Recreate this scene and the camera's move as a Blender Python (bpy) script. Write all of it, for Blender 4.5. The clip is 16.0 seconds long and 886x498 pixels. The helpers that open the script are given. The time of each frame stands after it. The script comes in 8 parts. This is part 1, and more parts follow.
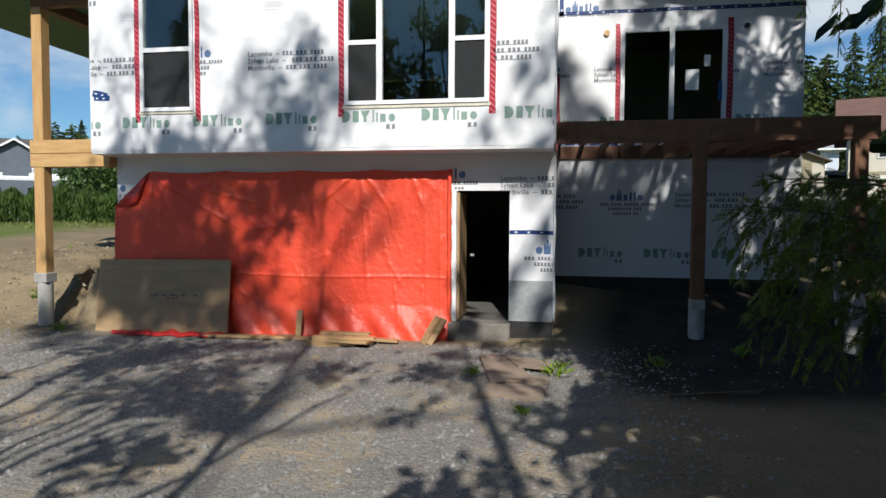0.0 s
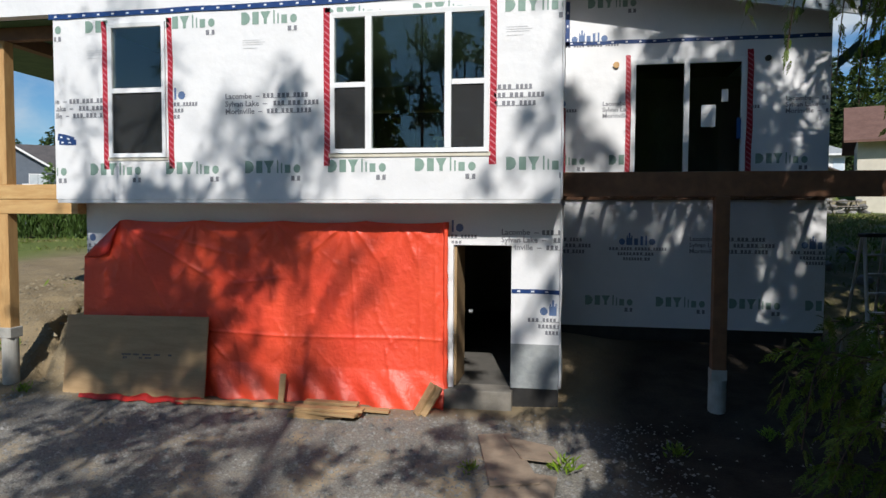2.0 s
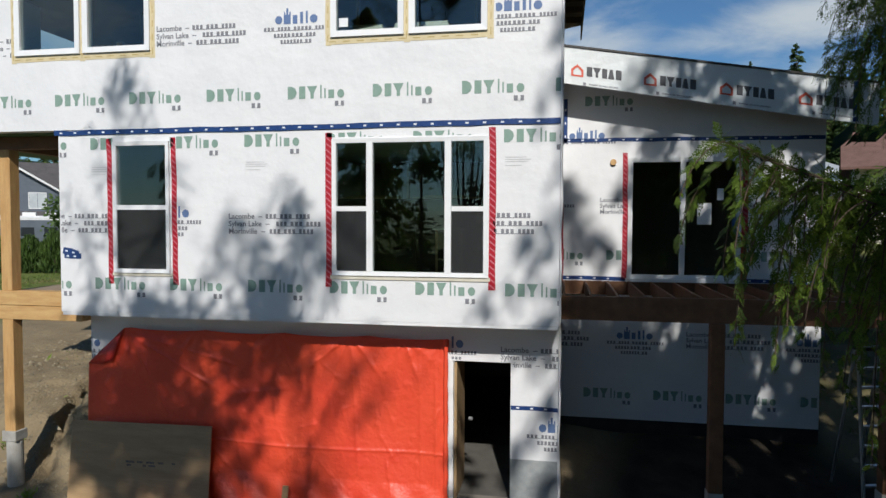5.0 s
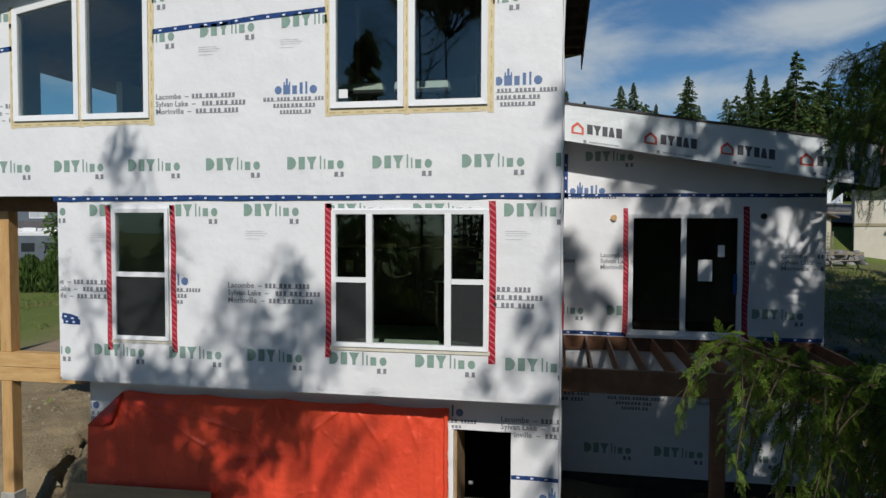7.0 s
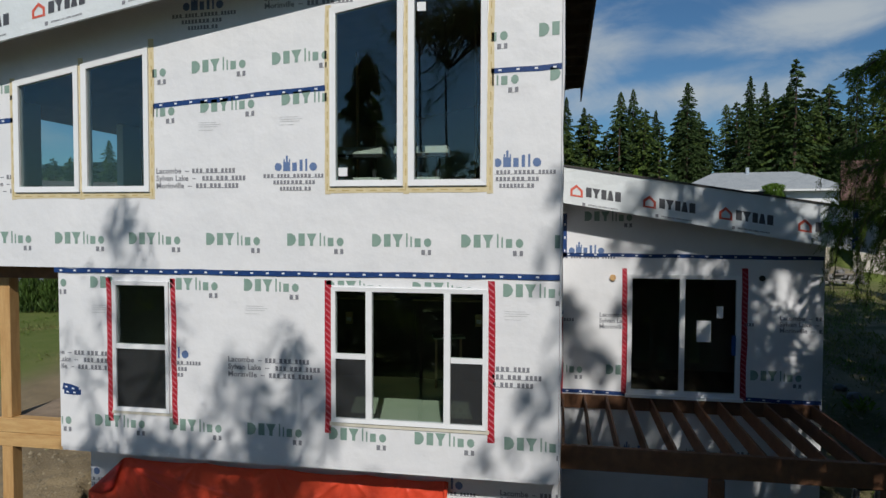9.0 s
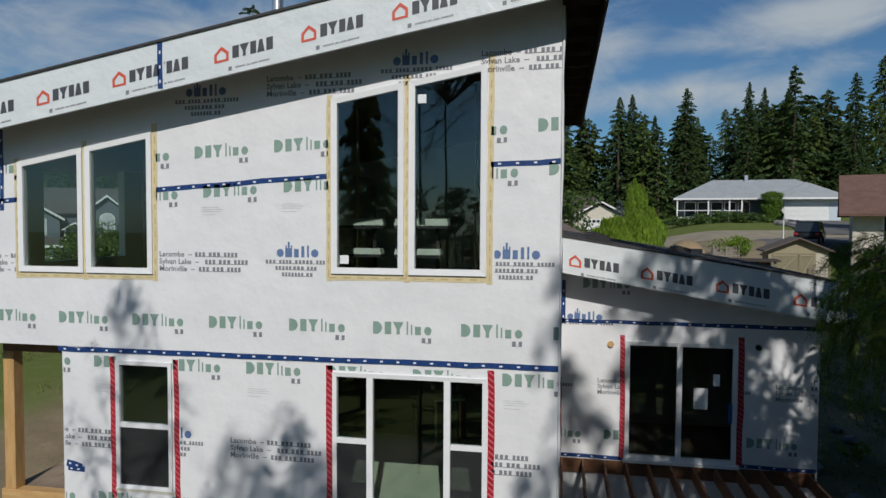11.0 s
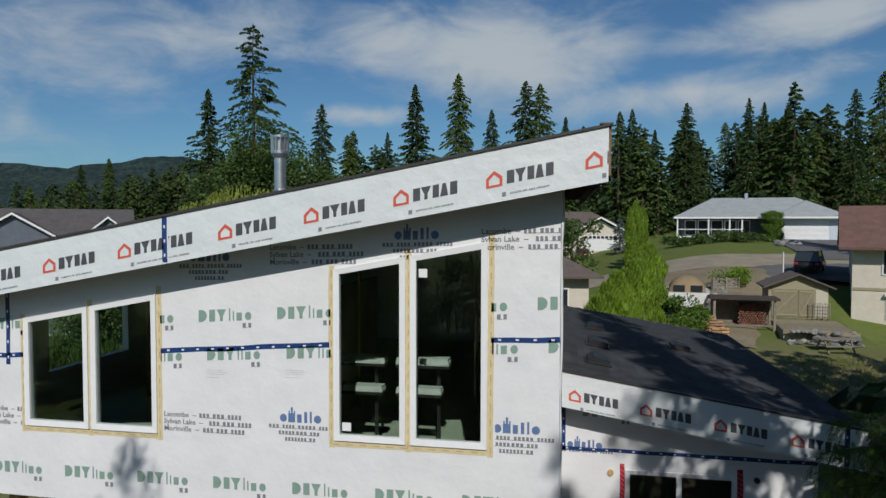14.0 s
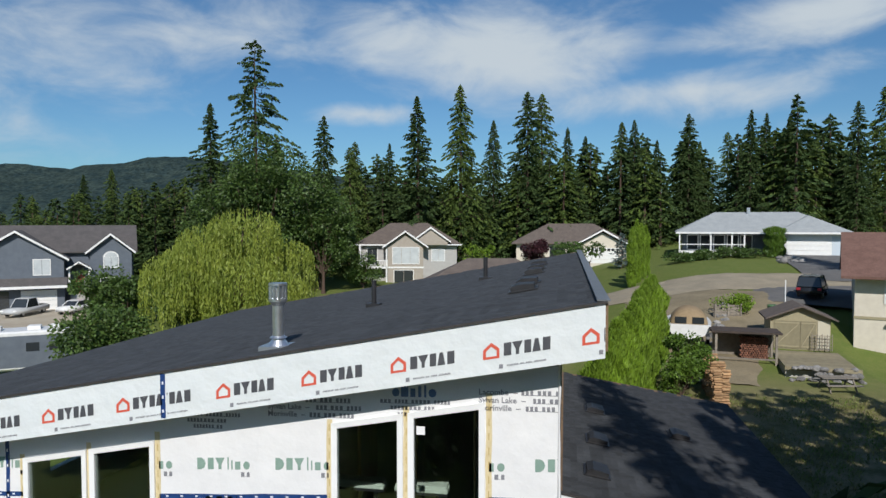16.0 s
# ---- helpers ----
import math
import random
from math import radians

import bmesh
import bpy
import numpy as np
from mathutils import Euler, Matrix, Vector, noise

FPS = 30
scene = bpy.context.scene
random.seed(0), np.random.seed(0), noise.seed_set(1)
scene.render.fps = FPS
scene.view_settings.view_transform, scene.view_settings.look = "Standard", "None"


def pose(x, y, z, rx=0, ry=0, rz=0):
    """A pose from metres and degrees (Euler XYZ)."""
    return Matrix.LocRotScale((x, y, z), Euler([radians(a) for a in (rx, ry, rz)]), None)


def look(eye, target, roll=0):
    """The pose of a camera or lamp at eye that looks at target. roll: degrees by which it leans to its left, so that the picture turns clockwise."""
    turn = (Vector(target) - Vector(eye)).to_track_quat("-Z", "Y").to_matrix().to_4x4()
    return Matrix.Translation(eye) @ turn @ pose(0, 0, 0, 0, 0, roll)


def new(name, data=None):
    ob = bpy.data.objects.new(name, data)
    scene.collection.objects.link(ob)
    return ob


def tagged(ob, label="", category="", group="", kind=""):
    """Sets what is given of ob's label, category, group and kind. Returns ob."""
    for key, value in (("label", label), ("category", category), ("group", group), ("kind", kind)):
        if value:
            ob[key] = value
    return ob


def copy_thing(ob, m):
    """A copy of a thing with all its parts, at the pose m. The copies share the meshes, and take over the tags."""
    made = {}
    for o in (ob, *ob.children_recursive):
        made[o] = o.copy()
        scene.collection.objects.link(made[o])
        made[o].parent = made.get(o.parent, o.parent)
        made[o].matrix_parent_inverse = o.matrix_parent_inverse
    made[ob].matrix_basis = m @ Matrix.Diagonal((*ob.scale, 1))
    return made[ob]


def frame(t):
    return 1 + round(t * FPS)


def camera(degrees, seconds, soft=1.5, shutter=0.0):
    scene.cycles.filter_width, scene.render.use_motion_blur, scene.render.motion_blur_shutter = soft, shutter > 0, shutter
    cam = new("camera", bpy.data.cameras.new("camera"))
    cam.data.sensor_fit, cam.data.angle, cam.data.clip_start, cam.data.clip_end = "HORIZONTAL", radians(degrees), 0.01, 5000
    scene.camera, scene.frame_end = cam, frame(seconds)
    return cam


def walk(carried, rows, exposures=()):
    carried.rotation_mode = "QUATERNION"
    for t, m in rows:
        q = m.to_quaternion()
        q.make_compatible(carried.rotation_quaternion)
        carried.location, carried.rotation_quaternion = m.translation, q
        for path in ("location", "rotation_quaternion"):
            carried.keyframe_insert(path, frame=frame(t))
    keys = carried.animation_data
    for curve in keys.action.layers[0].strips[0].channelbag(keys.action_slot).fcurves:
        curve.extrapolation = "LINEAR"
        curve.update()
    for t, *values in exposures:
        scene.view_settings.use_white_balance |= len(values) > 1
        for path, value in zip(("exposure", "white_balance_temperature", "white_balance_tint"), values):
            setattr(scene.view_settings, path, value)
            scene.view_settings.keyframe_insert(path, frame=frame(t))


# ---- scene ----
cam = camera(67.5, 16.0)
PATH = [
    (0, (0.164, -9.825, 1.562), (-0.189, -7.858, 1.471), 0.3),
    (0.5, (0.119, -9.464, 1.698), (-0.234, -7.497, 1.608), 0.3),
    (1, (0.085, -9.149, 1.91), (-0.269, -7.183, 1.817), 0.3),
    (1.5, (0.084, -8.963, 2.151), (-0.273, -6.998, 2.055), 0.3),
    (2, (0.08, -8.894, 2.396), (-0.278, -6.928, 2.303), 0.3),
    (2.5, (0.079, -8.891, 2.637), (-0.279, -6.925, 2.553), 0.3),
    (3, (0.068, -8.925, 2.897), (-0.287, -6.959, 2.817), 0.3),
    (3.5, (0.068, -8.949, 3.179), (-0.287, -6.983, 3.097), 0.2),
    (4, (0.07, -8.976, 3.435), (-0.284, -7.009, 3.358), 0.2),
    (6.3, (0.065, -8.954, 4.698), (-0.291, -6.988, 4.613), 0.2),
    (6.5, (0.06, -8.937, 4.757), (-0.296, -6.97, 4.681), 0.2),
    (7, (0.062, -8.906, 5.02), (-0.294, -6.94, 4.944), 0.2),
    (7.5, (0.053, -8.887, 5.301), (-0.302, -6.92, 5.224), 0.2),
    (8, (0.057, -8.88, 5.576), (-0.299, -6.913, 5.498), 0.1),
    (8.5, (0.065, -8.887, 5.833), (-0.291, -6.921, 5.757), 0.2),
    (9, (0.067, -8.902, 6.097), (-0.289, -6.936, 6.022), 0.2),
    (11.3, (0.055, -8.973, 7.52), (-0.298, -7.006, 7.438), 0.3),
    (11.5, (0.04, -8.969, 7.624), (-0.313, -7.002, 7.549), 0.1),
    (12, (0.035, -9.002, 7.967), (-0.319, -7.035, 7.892), 0.1),
    (12.5, (0.038, -9.013, 8.336), (-0.316, -7.046, 8.262), 0.1),
    (13, (0.042, -9.018, 8.749), (-0.312, -7.051, 8.675), 0.1),
    (13.5, (0.047, -9.014, 9.214), (-0.307, -7.047, 9.139), 0.1),
    (14, (0.054, -9.005, 9.725), (-0.301, -7.038, 9.649), 0.1),
    (14.5, (0.057, -8.991, 10.243), (-0.298, -7.024, 10.168), 0.0),
    (15, (0.068, -8.979, 10.783), (-0.288, -7.012, 10.708), 0.1),
    (15.5, (0.086, -8.956, 11.356), (-0.271, -6.99, 11.279), 0.1),
    (16, (0.106, -8.919, 11.926), (-0.256, -6.954, 11.847), 0.0),
]
EXPOSURES = [(0.0, 0.48), (2.0, 0.35), (3.5, 0.28), (7.0, -0.09), (9.0, -0.21), (13.0, -0.28), (15.0, 0.0), (16.0, 0.23)]
walk(cam, [(t, look(eye, target, roll)) for t, eye, target, roll in PATH], EXPOSURES)

# ---- world, sun ----
SUN_AZ, SUN_EL = radians(12.0), radians(38.4)  # azimuth from the wall's normal towards +x
sun_way = Vector((math.sin(SUN_AZ) * math.cos(SUN_EL), -math.cos(SUN_AZ) * math.cos(SUN_EL), math.sin(SUN_EL)))
world = bpy.data.worlds.new("world")
scene.world = world
world.use_nodes = True
wn, wl = world.node_tree.nodes, world.node_tree.links
wn.clear()
w_out = wn.new("ShaderNodeOutputWorld")
w_bg = wn.new("ShaderNodeBackground")
w_sky = wn.new("ShaderNodeTexSky")
w_sky.sky_type = "NISHITA"
w_sky.sun_disc = False
w_sky.sun_elevation = SUN_EL
w_sky.sun_rotation = math.pi - SUN_AZ
w_sky.air_density, w_sky.dust_density, w_sky.ozone_density = 1.0, 0.4, 1.6
w_co = wn.new("ShaderNodeTexCoord")


def w_math(op, a, b=None, c=None):
    m = wn.new("ShaderNodeMath")
    m.operation = op
    for k, v in enumerate((a, b, c)):
        if v is None:
            continue
        if isinstance(v, (int, float)):
            m.inputs[k].default_value = v
        else:
            wl.new(v, m.inputs[k])
    return m.outputs[0]


def w_noise(scale, detail, stretch, shift):
    mp, no = wn.new("ShaderNodeMapping"), wn.new("ShaderNodeTexNoise")
    mp.inputs["Scale"].default_value = stretch
    mp.inputs["Location"].default_value = shift
    no.inputs["Scale"].default_value, no.inputs["Detail"].default_value = scale, detail
    no.inputs["Roughness"].default_value, no.inputs["Distortion"].default_value = 0.58, 0.4
    wl.new(w_co.outputs["Generated"], mp.inputs["Vector"])
    wl.new(mp.outputs["Vector"], no.inputs["Vector"])
    return no.outputs["Fac"]


w_xyz = wn.new("ShaderNodeSeparateXYZ")
wl.new(w_co.outputs["Generated"], w_xyz.inputs[0])
w_az = w_math("MULTIPLY", w_math("ARCTAN2", w_xyz.outputs[0], w_xyz.outputs[1]), 57.2958)
w_el = w_math("MULTIPLY", w_math("ARCSINE", w_xyz.outputs[2]), 57.2958)
# cloud banks: azimuth, elevation, half width, half height, tilt, density
w_cover = None
for c_az, c_el, c_w, c_h, c_tilt, c_d in ((-6, 14.2, 17, 5.4, -0.03, 1.0), (-36, 14, 16, 8, 0.1, 0.62), (-48, 8, 14, 6, 0.0, 0.66), (10, 10.4, 14, 2.8, 0.05, 0.72), (19, 15.2, 17, 2.6, 0.14, 0.85),
                                          (-17, 9.2, 9, 1.2, 0.02, 0.55), (8, 21, 26, 3.0, -0.05, 0.5), (80, 15, 30, 7, 0.0, 0.8), (-110, 16, 40, 8, 0.0, 0.8), (165, 24, 50, 9, 0.0, 0.75)):
    dx = w_math("DIVIDE", w_math("SUBTRACT", w_az, c_az), c_w)
    dy = w_math("DIVIDE", w_math("SUBTRACT", w_math("SUBTRACT", w_el, c_el), w_math("MULTIPLY", w_math("SUBTRACT", w_az, c_az), c_tilt)), c_h)
    r = w_math("SQRT", w_math("ADD", w_math("MULTIPLY", dx, dx), w_math("MULTIPLY", dy, dy)))
    g = w_math("MULTIPLY", w_math("MAXIMUM", w_math("SUBTRACT", 1.0, r), 0.0), c_d)
    w_cover = g if w_cover is None else w_math("MAXIMUM", w_cover, g)
w_puff = w_noise(6.0, 10.0, (1.0, 1.0, 2.3), (0.3, 0.2, 0.1))
w_wisp = w_noise(2.2, 6.0, (1.0, 1.0, 5.0), (1.7, 0.6, 0.4))
w_sum = w_math("ADD", w_math("MULTIPLY", w_cover, 1.25), w_math("MULTIPLY_ADD", w_puff, 1.9, -1.02))
w_sum = w_math("ADD", w_sum, w_math("MULTIPLY_ADD", w_wisp, 0.5, -0.25))
w_ramp = wn.new("ShaderNodeMapRange")
w_ramp.interpolation_type = "SMOOTHSTEP"
w_ramp.inputs["From Min"].default_value, w_ramp.inputs["From Max"].default_value = -0.05, 0.95
w_ramp.inputs["To Max"].default_value = 0.92
wl.new(w_sum, w_ramp.inputs["Value"])
w_mix = wn.new("ShaderNodeMixRGB")
w_mix.inputs[2].default_value = (7.1, 7.9, 8.5, 1)
wl.new(w_ramp.outputs["Result"], w_mix.inputs[0])
w_tint = wn.new("ShaderNodeMixRGB")
w_tint.blend_type = "MULTIPLY"
w_tint.inputs[0].default_value = 1.0
w_tint.inputs[2].default_value = (0.52, 0.82, 1.05, 1)
wl.new(w_sky.outputs["Color"], w_tint.inputs[1])
wl.new(w_tint.outputs["Color"], w_mix.inputs[1])
wl.new(w_mix.outputs["Color"], w_bg.inputs["Color"])
w_bg.inputs["Strength"].default_value = 0.069
wl.new(w_bg.outputs["Background"], w_out.inputs["Surface"])

sun = new("sun", bpy.data.lights.new("sun", "SUN"))
sun.data.energy, sun.data.angle, sun.data.color = 3.75, radians(0.53), (1.0, 0.965, 0.91)
sun.matrix_world = look(sun_way * 60, (0, 0, 0))


# ---- materials ----
def mat(name, color, rough=0.8, metal=0.0, color2=None, scale=3.0, detail=6.0, bump=0.0, bump_scale=30.0, island=0.0,
        stretch=(1, 1, 1), low=0.35, high=0.65, spec=0.5, transl=None, fine=None, obj_random=0.0):
    """A procedural surface: two noise scales mix two colours, a third noise gives relief."""
    m = bpy.data.materials.new(name)
    m.use_nodes = True
    n, l = m.node_tree.nodes, m.node_tree.links
    bsdf = n["Principled BSDF"]
    bsdf.inputs["Roughness"].default_value = rough
    bsdf.inputs["Metallic"].default_value = metal
    bsdf.inputs["Specular IOR Level"].default_value = spec
    co = n.new("ShaderNodeTexCoord")
    mp = n.new("ShaderNodeMapping")
    mp.inputs["Scale"].default_value = stretch
    l.new(co.outputs["Object"], mp.inputs["Vector"])
    col = n.new("ShaderNodeRGB")
    col.outputs[0].default_value = (*color, 1)
    out = col.outputs[0]
    if color2:
        no = n.new("ShaderNodeTexNoise")
        no.inputs["Scale"].default_value = scale
        no.inputs["Detail"].default_value = detail
        no.inputs["Roughness"].default_value = 0.6
        l.new(mp.outputs["Vector"], no.inputs["Vector"])
        ra = n.new("ShaderNodeMapRange")
        ra.inputs["From Min"].default_value, ra.inputs["From Max"].default_value = low, high
        l.new(no.outputs["Fac"], ra.inputs["Value"])
        mx = n.new("ShaderNodeMixRGB")
        mx.inputs[2].default_value = (*color2, 1)
        l.new(ra.outputs["Result"], mx.inputs[0])
        l.new(out, mx.inputs[1])
        out = mx.outputs[0]
    if fine:  # (scale, amount) of a fine brightness grain
        no = n.new("ShaderNodeTexNoise")
        no.inputs["Scale"].default_value = fine[0]
        no.inputs["Detail"].default_value = 4.0
        l.new(mp.outputs["Vector"], no.inputs["Vector"])
        ra = n.new("ShaderNodeMapRange")
        ra.inputs["From Min"].default_value, ra.inputs["From Max"].default_value = 0.3, 0.7
        ra.inputs["To Min"].default_value, ra.inputs["To Max"].default_value = 1 - fine[1], 1 + fine[1]
        l.new(no.outputs["Fac"], ra.inputs["Value"])
        mx = n.new("ShaderNodeVectorMath")
        mx.operation = "SCALE"
        l.new(out, mx.inputs[0])
        l.new(ra.outputs["Result"], mx.inputs["Scale"])
        out = mx.outputs["Vector"]
    for amount, kind in ((island, "island"), (obj_random, "object")):
        if amount:
            g = n.new("ShaderNodeNewGeometry") if kind == "island" else n.new("ShaderNodeObjectInfo")
            ra = n.new("ShaderNodeMapRange")
            ra.inputs["To Min"].default_value, ra.inputs["To Max"].default_value = 1 - amount, 1 + amount
            l.new(g.outputs["Random Per Island" if kind == "island" else "Random"], ra.inputs["Value"])
            mx = n.new("ShaderNodeVectorMath")
            mx.operation = "SCALE"
            l.new(out, mx.inputs[0])
            l.new(ra.outputs["Result"], mx.inputs["Scale"])
            out = mx.outputs["Vector"]
    l.new(out, bsdf.inputs["Base Color"])
    if bump:
        no = n.new("ShaderNodeTexNoise")
        no.inputs["Scale"].default_value = bump_scale
        no.inputs["Detail"].default_value = 5.0
        l.new(mp.outputs["Vector"], no.inputs["Vector"])
        bu = n.new("ShaderNodeBump")
        bu.inputs["Strength"].default_value = bump
        bu.inputs["Distance"].default_value = 0.5 / bump_scale
        l.new(no.outputs["Fac"], bu.inputs["Height"])
        l.new(bu.outputs["Normal"], bsdf.inputs["Normal"])
    if transl:
        tr = n.new("ShaderNodeBsdfTranslucent")
        l.new(out, tr.inputs["Color"])
        ms = n.new("ShaderNodeMixShader")
        ms.inputs[0].default_value = transl
        l.new(bsdf.outputs[0], ms.inputs[1])
        l.new(tr.outputs[0], ms.inputs[2])
        l.new(ms.outputs[0], n["Material Output"].inputs["Surface"])
    return m


def glass_mat(name, tint, base=0.06, rough=0.0):
    m = bpy.data.materials.new(name)
    m.use_nodes = True
    n, l = m.node_tree.nodes, m.node_tree.links
    n.remove(n["Principled BSDF"])
    tr, gl, fr, mx = (n.new("ShaderNodeBsdfTransparent"), n.new("ShaderNodeBsdfGlossy"), n.new("ShaderNodeLayerWeight"), n.new("ShaderNodeMixShader"))
    pw, ad = n.new("ShaderNodeMath"), n.new("ShaderNodeMath")
    pw.operation, ad.operation = "POWER", "ADD"
    pw.inputs[1].default_value, ad.inputs[1].default_value = 3.0, base
    tr.inputs["Color"].default_value = (*tint, 1)
    gl.inputs["Roughness"].default_value = rough
    fr.inputs["Blend"].default_value = 0.5
    l.new(fr.outputs["Facing"], pw.inputs[0])
    l.new(pw.outputs[0], ad.inputs[0])
    l.new(ad.outputs[0], mx.inputs[0])
    l.new(tr.outputs[0], mx.inputs[1])
    l.new(gl.outputs[0], mx.inputs[2])
    l.new(mx.outputs[0], n["Material Output"].inputs["Surface"])
    return m


def mesh_mat(name, color, cover):
    """Fine dark mesh: part of the light passes between its threads."""
    m = bpy.data.materials.new(name)
    m.use_nodes = True
    n, l = m.node_tree.nodes, m.node_tree.links
    bsdf = n["Principled BSDF"]
    bsdf.inputs["Base Color"].default_value = (*color, 1)
    bsdf.inputs["Roughness"].default_value = 0.8
    tr, mx = n.new("ShaderNodeBsdfTransparent"), n.new("ShaderNodeMixShader")
    mx.inputs[0].default_value = cover
    l.new(tr.outputs[0], mx.inputs[1])
    l.new(bsdf.outputs[0], mx.inputs[2])
    l.new(mx.outputs[0], n["Material Output"].inputs["Surface"])
    return m


M_WRAP = mat("house_wrap", (0.78, 0.78, 0.79), 0.55, color2=(0.72, 0.725, 0.74), scale=1.3, bump=0.13, bump_scale=3.0, fine=(60, 0.02))
M_WRAP_GREY = mat("grey_membrane", (0.36, 0.38, 0.38), 0.5, color2=(0.24, 0.26, 0.27), scale=3, bump=0.3, bump_scale=8)
M_FASCIA = mat("fascia_wrap", (0.70, 0.735, 0.745), 0.45, color2=(0.67, 0.71, 0.725), scale=1.6, bump=0.22, bump_scale=3.2)
M_TAR = mat("black_damp_proofing", (0.012, 0.012, 0.013), 0.6, color2=(0.03, 0.028, 0.026), scale=5)
M_GREEN_PRINT = mat("green_print", (0.20, 0.31, 0.26), 0.6, color2=(0.24, 0.35, 0.30), scale=9)
M_GREY_PRINT = mat("grey_print", (0.19, 0.195, 0.22), 0.6, color2=(0.23, 0.235, 0.26), scale=9)
M_PALE_PRINT = mat("pale_print", (0.5, 0.51, 0.52), 0.6)
M_BLUE_PRINT = mat("blue_print", (0.10, 0.17, 0.34), 0.6, color2=(0.13, 0.20, 0.37), scale=9)
M_BLACK_PRINT = mat("black_print", (0.06, 0.065, 0.075), 0.5, color2=(0.08, 0.08, 0.09), scale=9)
M_RED_PRINT = mat("red_print", (0.62, 0.10, 0.06), 0.5)
M_BLUE_TAPE = mat("blue_tape", (0.012, 0.04, 0.15), 0.35, color2=(0.02, 0.06, 0.20), scale=20)
M_WHITE_PRINT = mat("white_print", (0.7, 0.72, 0.78), 0.5)
M_RED_TAPE = mat("red_tape", (0.34, 0.008, 0.022), 0.35, color2=(0.42, 0.015, 0.03), scale=15)
M_PINK_PRINT = mat("pink_print", (0.55, 0.16, 0.19), 0.4)
M_TAN_TAPE = mat("tan_tape", (0.68, 0.58, 0.36), 0.5, color2=(0.60, 0.50, 0.30), scale=14)
M_BUCK = mat("pale_window_buck", (0.66, 0.63, 0.53), 0.6, color2=(0.58, 0.54, 0.44), scale=8)
M_TAN_PRINT = mat("tan_print", (0.45, 0.33, 0.12), 0.5)
M_VINYL = mat("white_vinyl", (0.82, 0.83, 0.84), 0.35, color2=(0.78, 0.79, 0.80), scale=5)
M_GLASS = glass_mat("window_glass", (0.80, 0.87, 0.85), 0.075)
M_SCREEN = mesh_mat("insect_screen", (0.026, 0.028, 0.03), 0.58)
M_FIR = mat("fir_timber", (0.56, 0.35, 0.15), 0.6, color2=(0.46, 0.26, 0.10), scale=3, stretch=(6, 6, 0.7), bump=0.2, bump_scale=25, fine=(30, 0.08))
M_FIR_X = mat("fir_beam", (0.57, 0.37, 0.16), 0.6, color2=(0.47, 0.27, 0.105), scale=3, stretch=(0.7, 6, 6), bump=0.2, bump_scale=25, fine=(30, 0.08))
M_DECK = mat("treated_brown_timber", (0.20, 0.092, 0.042), 0.65, color2=(0.14, 0.062, 0.03), scale=3, stretch=(2, 2, 2), bump=0.2, bump_scale=25, obj_random=0.2)
M_ROUGH_WOOD = mat("roof_framing", (0.22, 0.14, 0.08), 0.8, color2=(0.14, 0.09, 0.05), scale=4, bump=0.2)
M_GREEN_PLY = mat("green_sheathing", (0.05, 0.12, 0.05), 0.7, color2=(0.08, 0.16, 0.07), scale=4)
M_FLOOR_GREEN = mat("green_subfloor", (0.42, 0.48, 0.36), 0.6, color2=(0.34, 0.41, 0.30), scale=3)
M_INNER = mat("inner_wall", (0.34, 0.30, 0.24), 0.8, color2=(0.24, 0.21, 0.17), scale=1.2)
M_STUD = mat("stud_lumber", (0.45, 0.32, 0.18), 0.7, color2=(0.36, 0.24, 0.13), scale=5)
M_PALEBOARD = mat("pale_pine", (0.52, 0.40, 0.22), 0.7, color2=(0.44, 0.33, 0.17), scale=5)
M_PLY = mat("plywood_face", (0.41, 0.275, 0.145), 0.65, color2=(0.33, 0.215, 0.11), scale=2.2, stretch=(0.8, 4, 5), bump=0.1, fine=(25, 0.07))
M_OLD_PLY = mat("weathered_plywood", (0.33, 0.255, 0.185), 0.75, color2=(0.22, 0.165, 0.12), scale=4, bump=0.2)
M_LUMBER = mat("sawn_lumber", (0.44, 0.29, 0.14), 0.7, color2=(0.34, 0.21, 0.10), scale=4, stretch=(0.6, 5, 5), obj_random=0.2, bump=0.15)
M_TARP = mat("orange_tarp", (0.77, 0.083, 0.032), 0.46, spec=0.5, color2=(0.69, 0.058, 0.027), scale=0.8, bump=0.34, bump_scale=11.0)
M_TARP_RED = mat("folded_red_tarp", (0.50, 0.03, 0.025), 0.38, color2=(0.42, 0.025, 0.02), scale=3, bump=0.4, bump_scale=7)
M_CONCRETE = mat("concrete", (0.42, 0.41, 0.38), 0.9, color2=(0.33, 0.32, 0.29), scale=6, bump=0.3, bump_scale=25)
M_STEEL = mat("galvanised_steel", (0.80, 0.82, 0.84), 0.34, metal=0.92, color2=(0.66, 0.68, 0.71), scale=8)
M_ALU = mat("ladder_aluminium", (0.55, 0.56, 0.58), 0.4, metal=0.9)
M_BLACK = mat("black_plastic", (0.015, 0.015, 0.017), 0.45, color2=(0.025, 0.025, 0.028), scale=8)
M_SHINGLE = mat("asphalt_shingle", (0.044, 0.048, 0.054), 0.9, color2=(0.03, 0.033, 0.038), scale=3.5, island=0.28, obj_random=0.28, bump=0.5, bump_scale=90, fine=(120, 0.25))
M_DRIP = mat("dark_drip_edge", (0.032, 0.029, 0.028), 0.6, color2=(0.045, 0.04, 0.038), scale=6)
M_FLASH = mat("grey_flashing", (0.16, 0.17, 0.18), 0.45, color2=(0.12, 0.13, 0.14), scale=4)


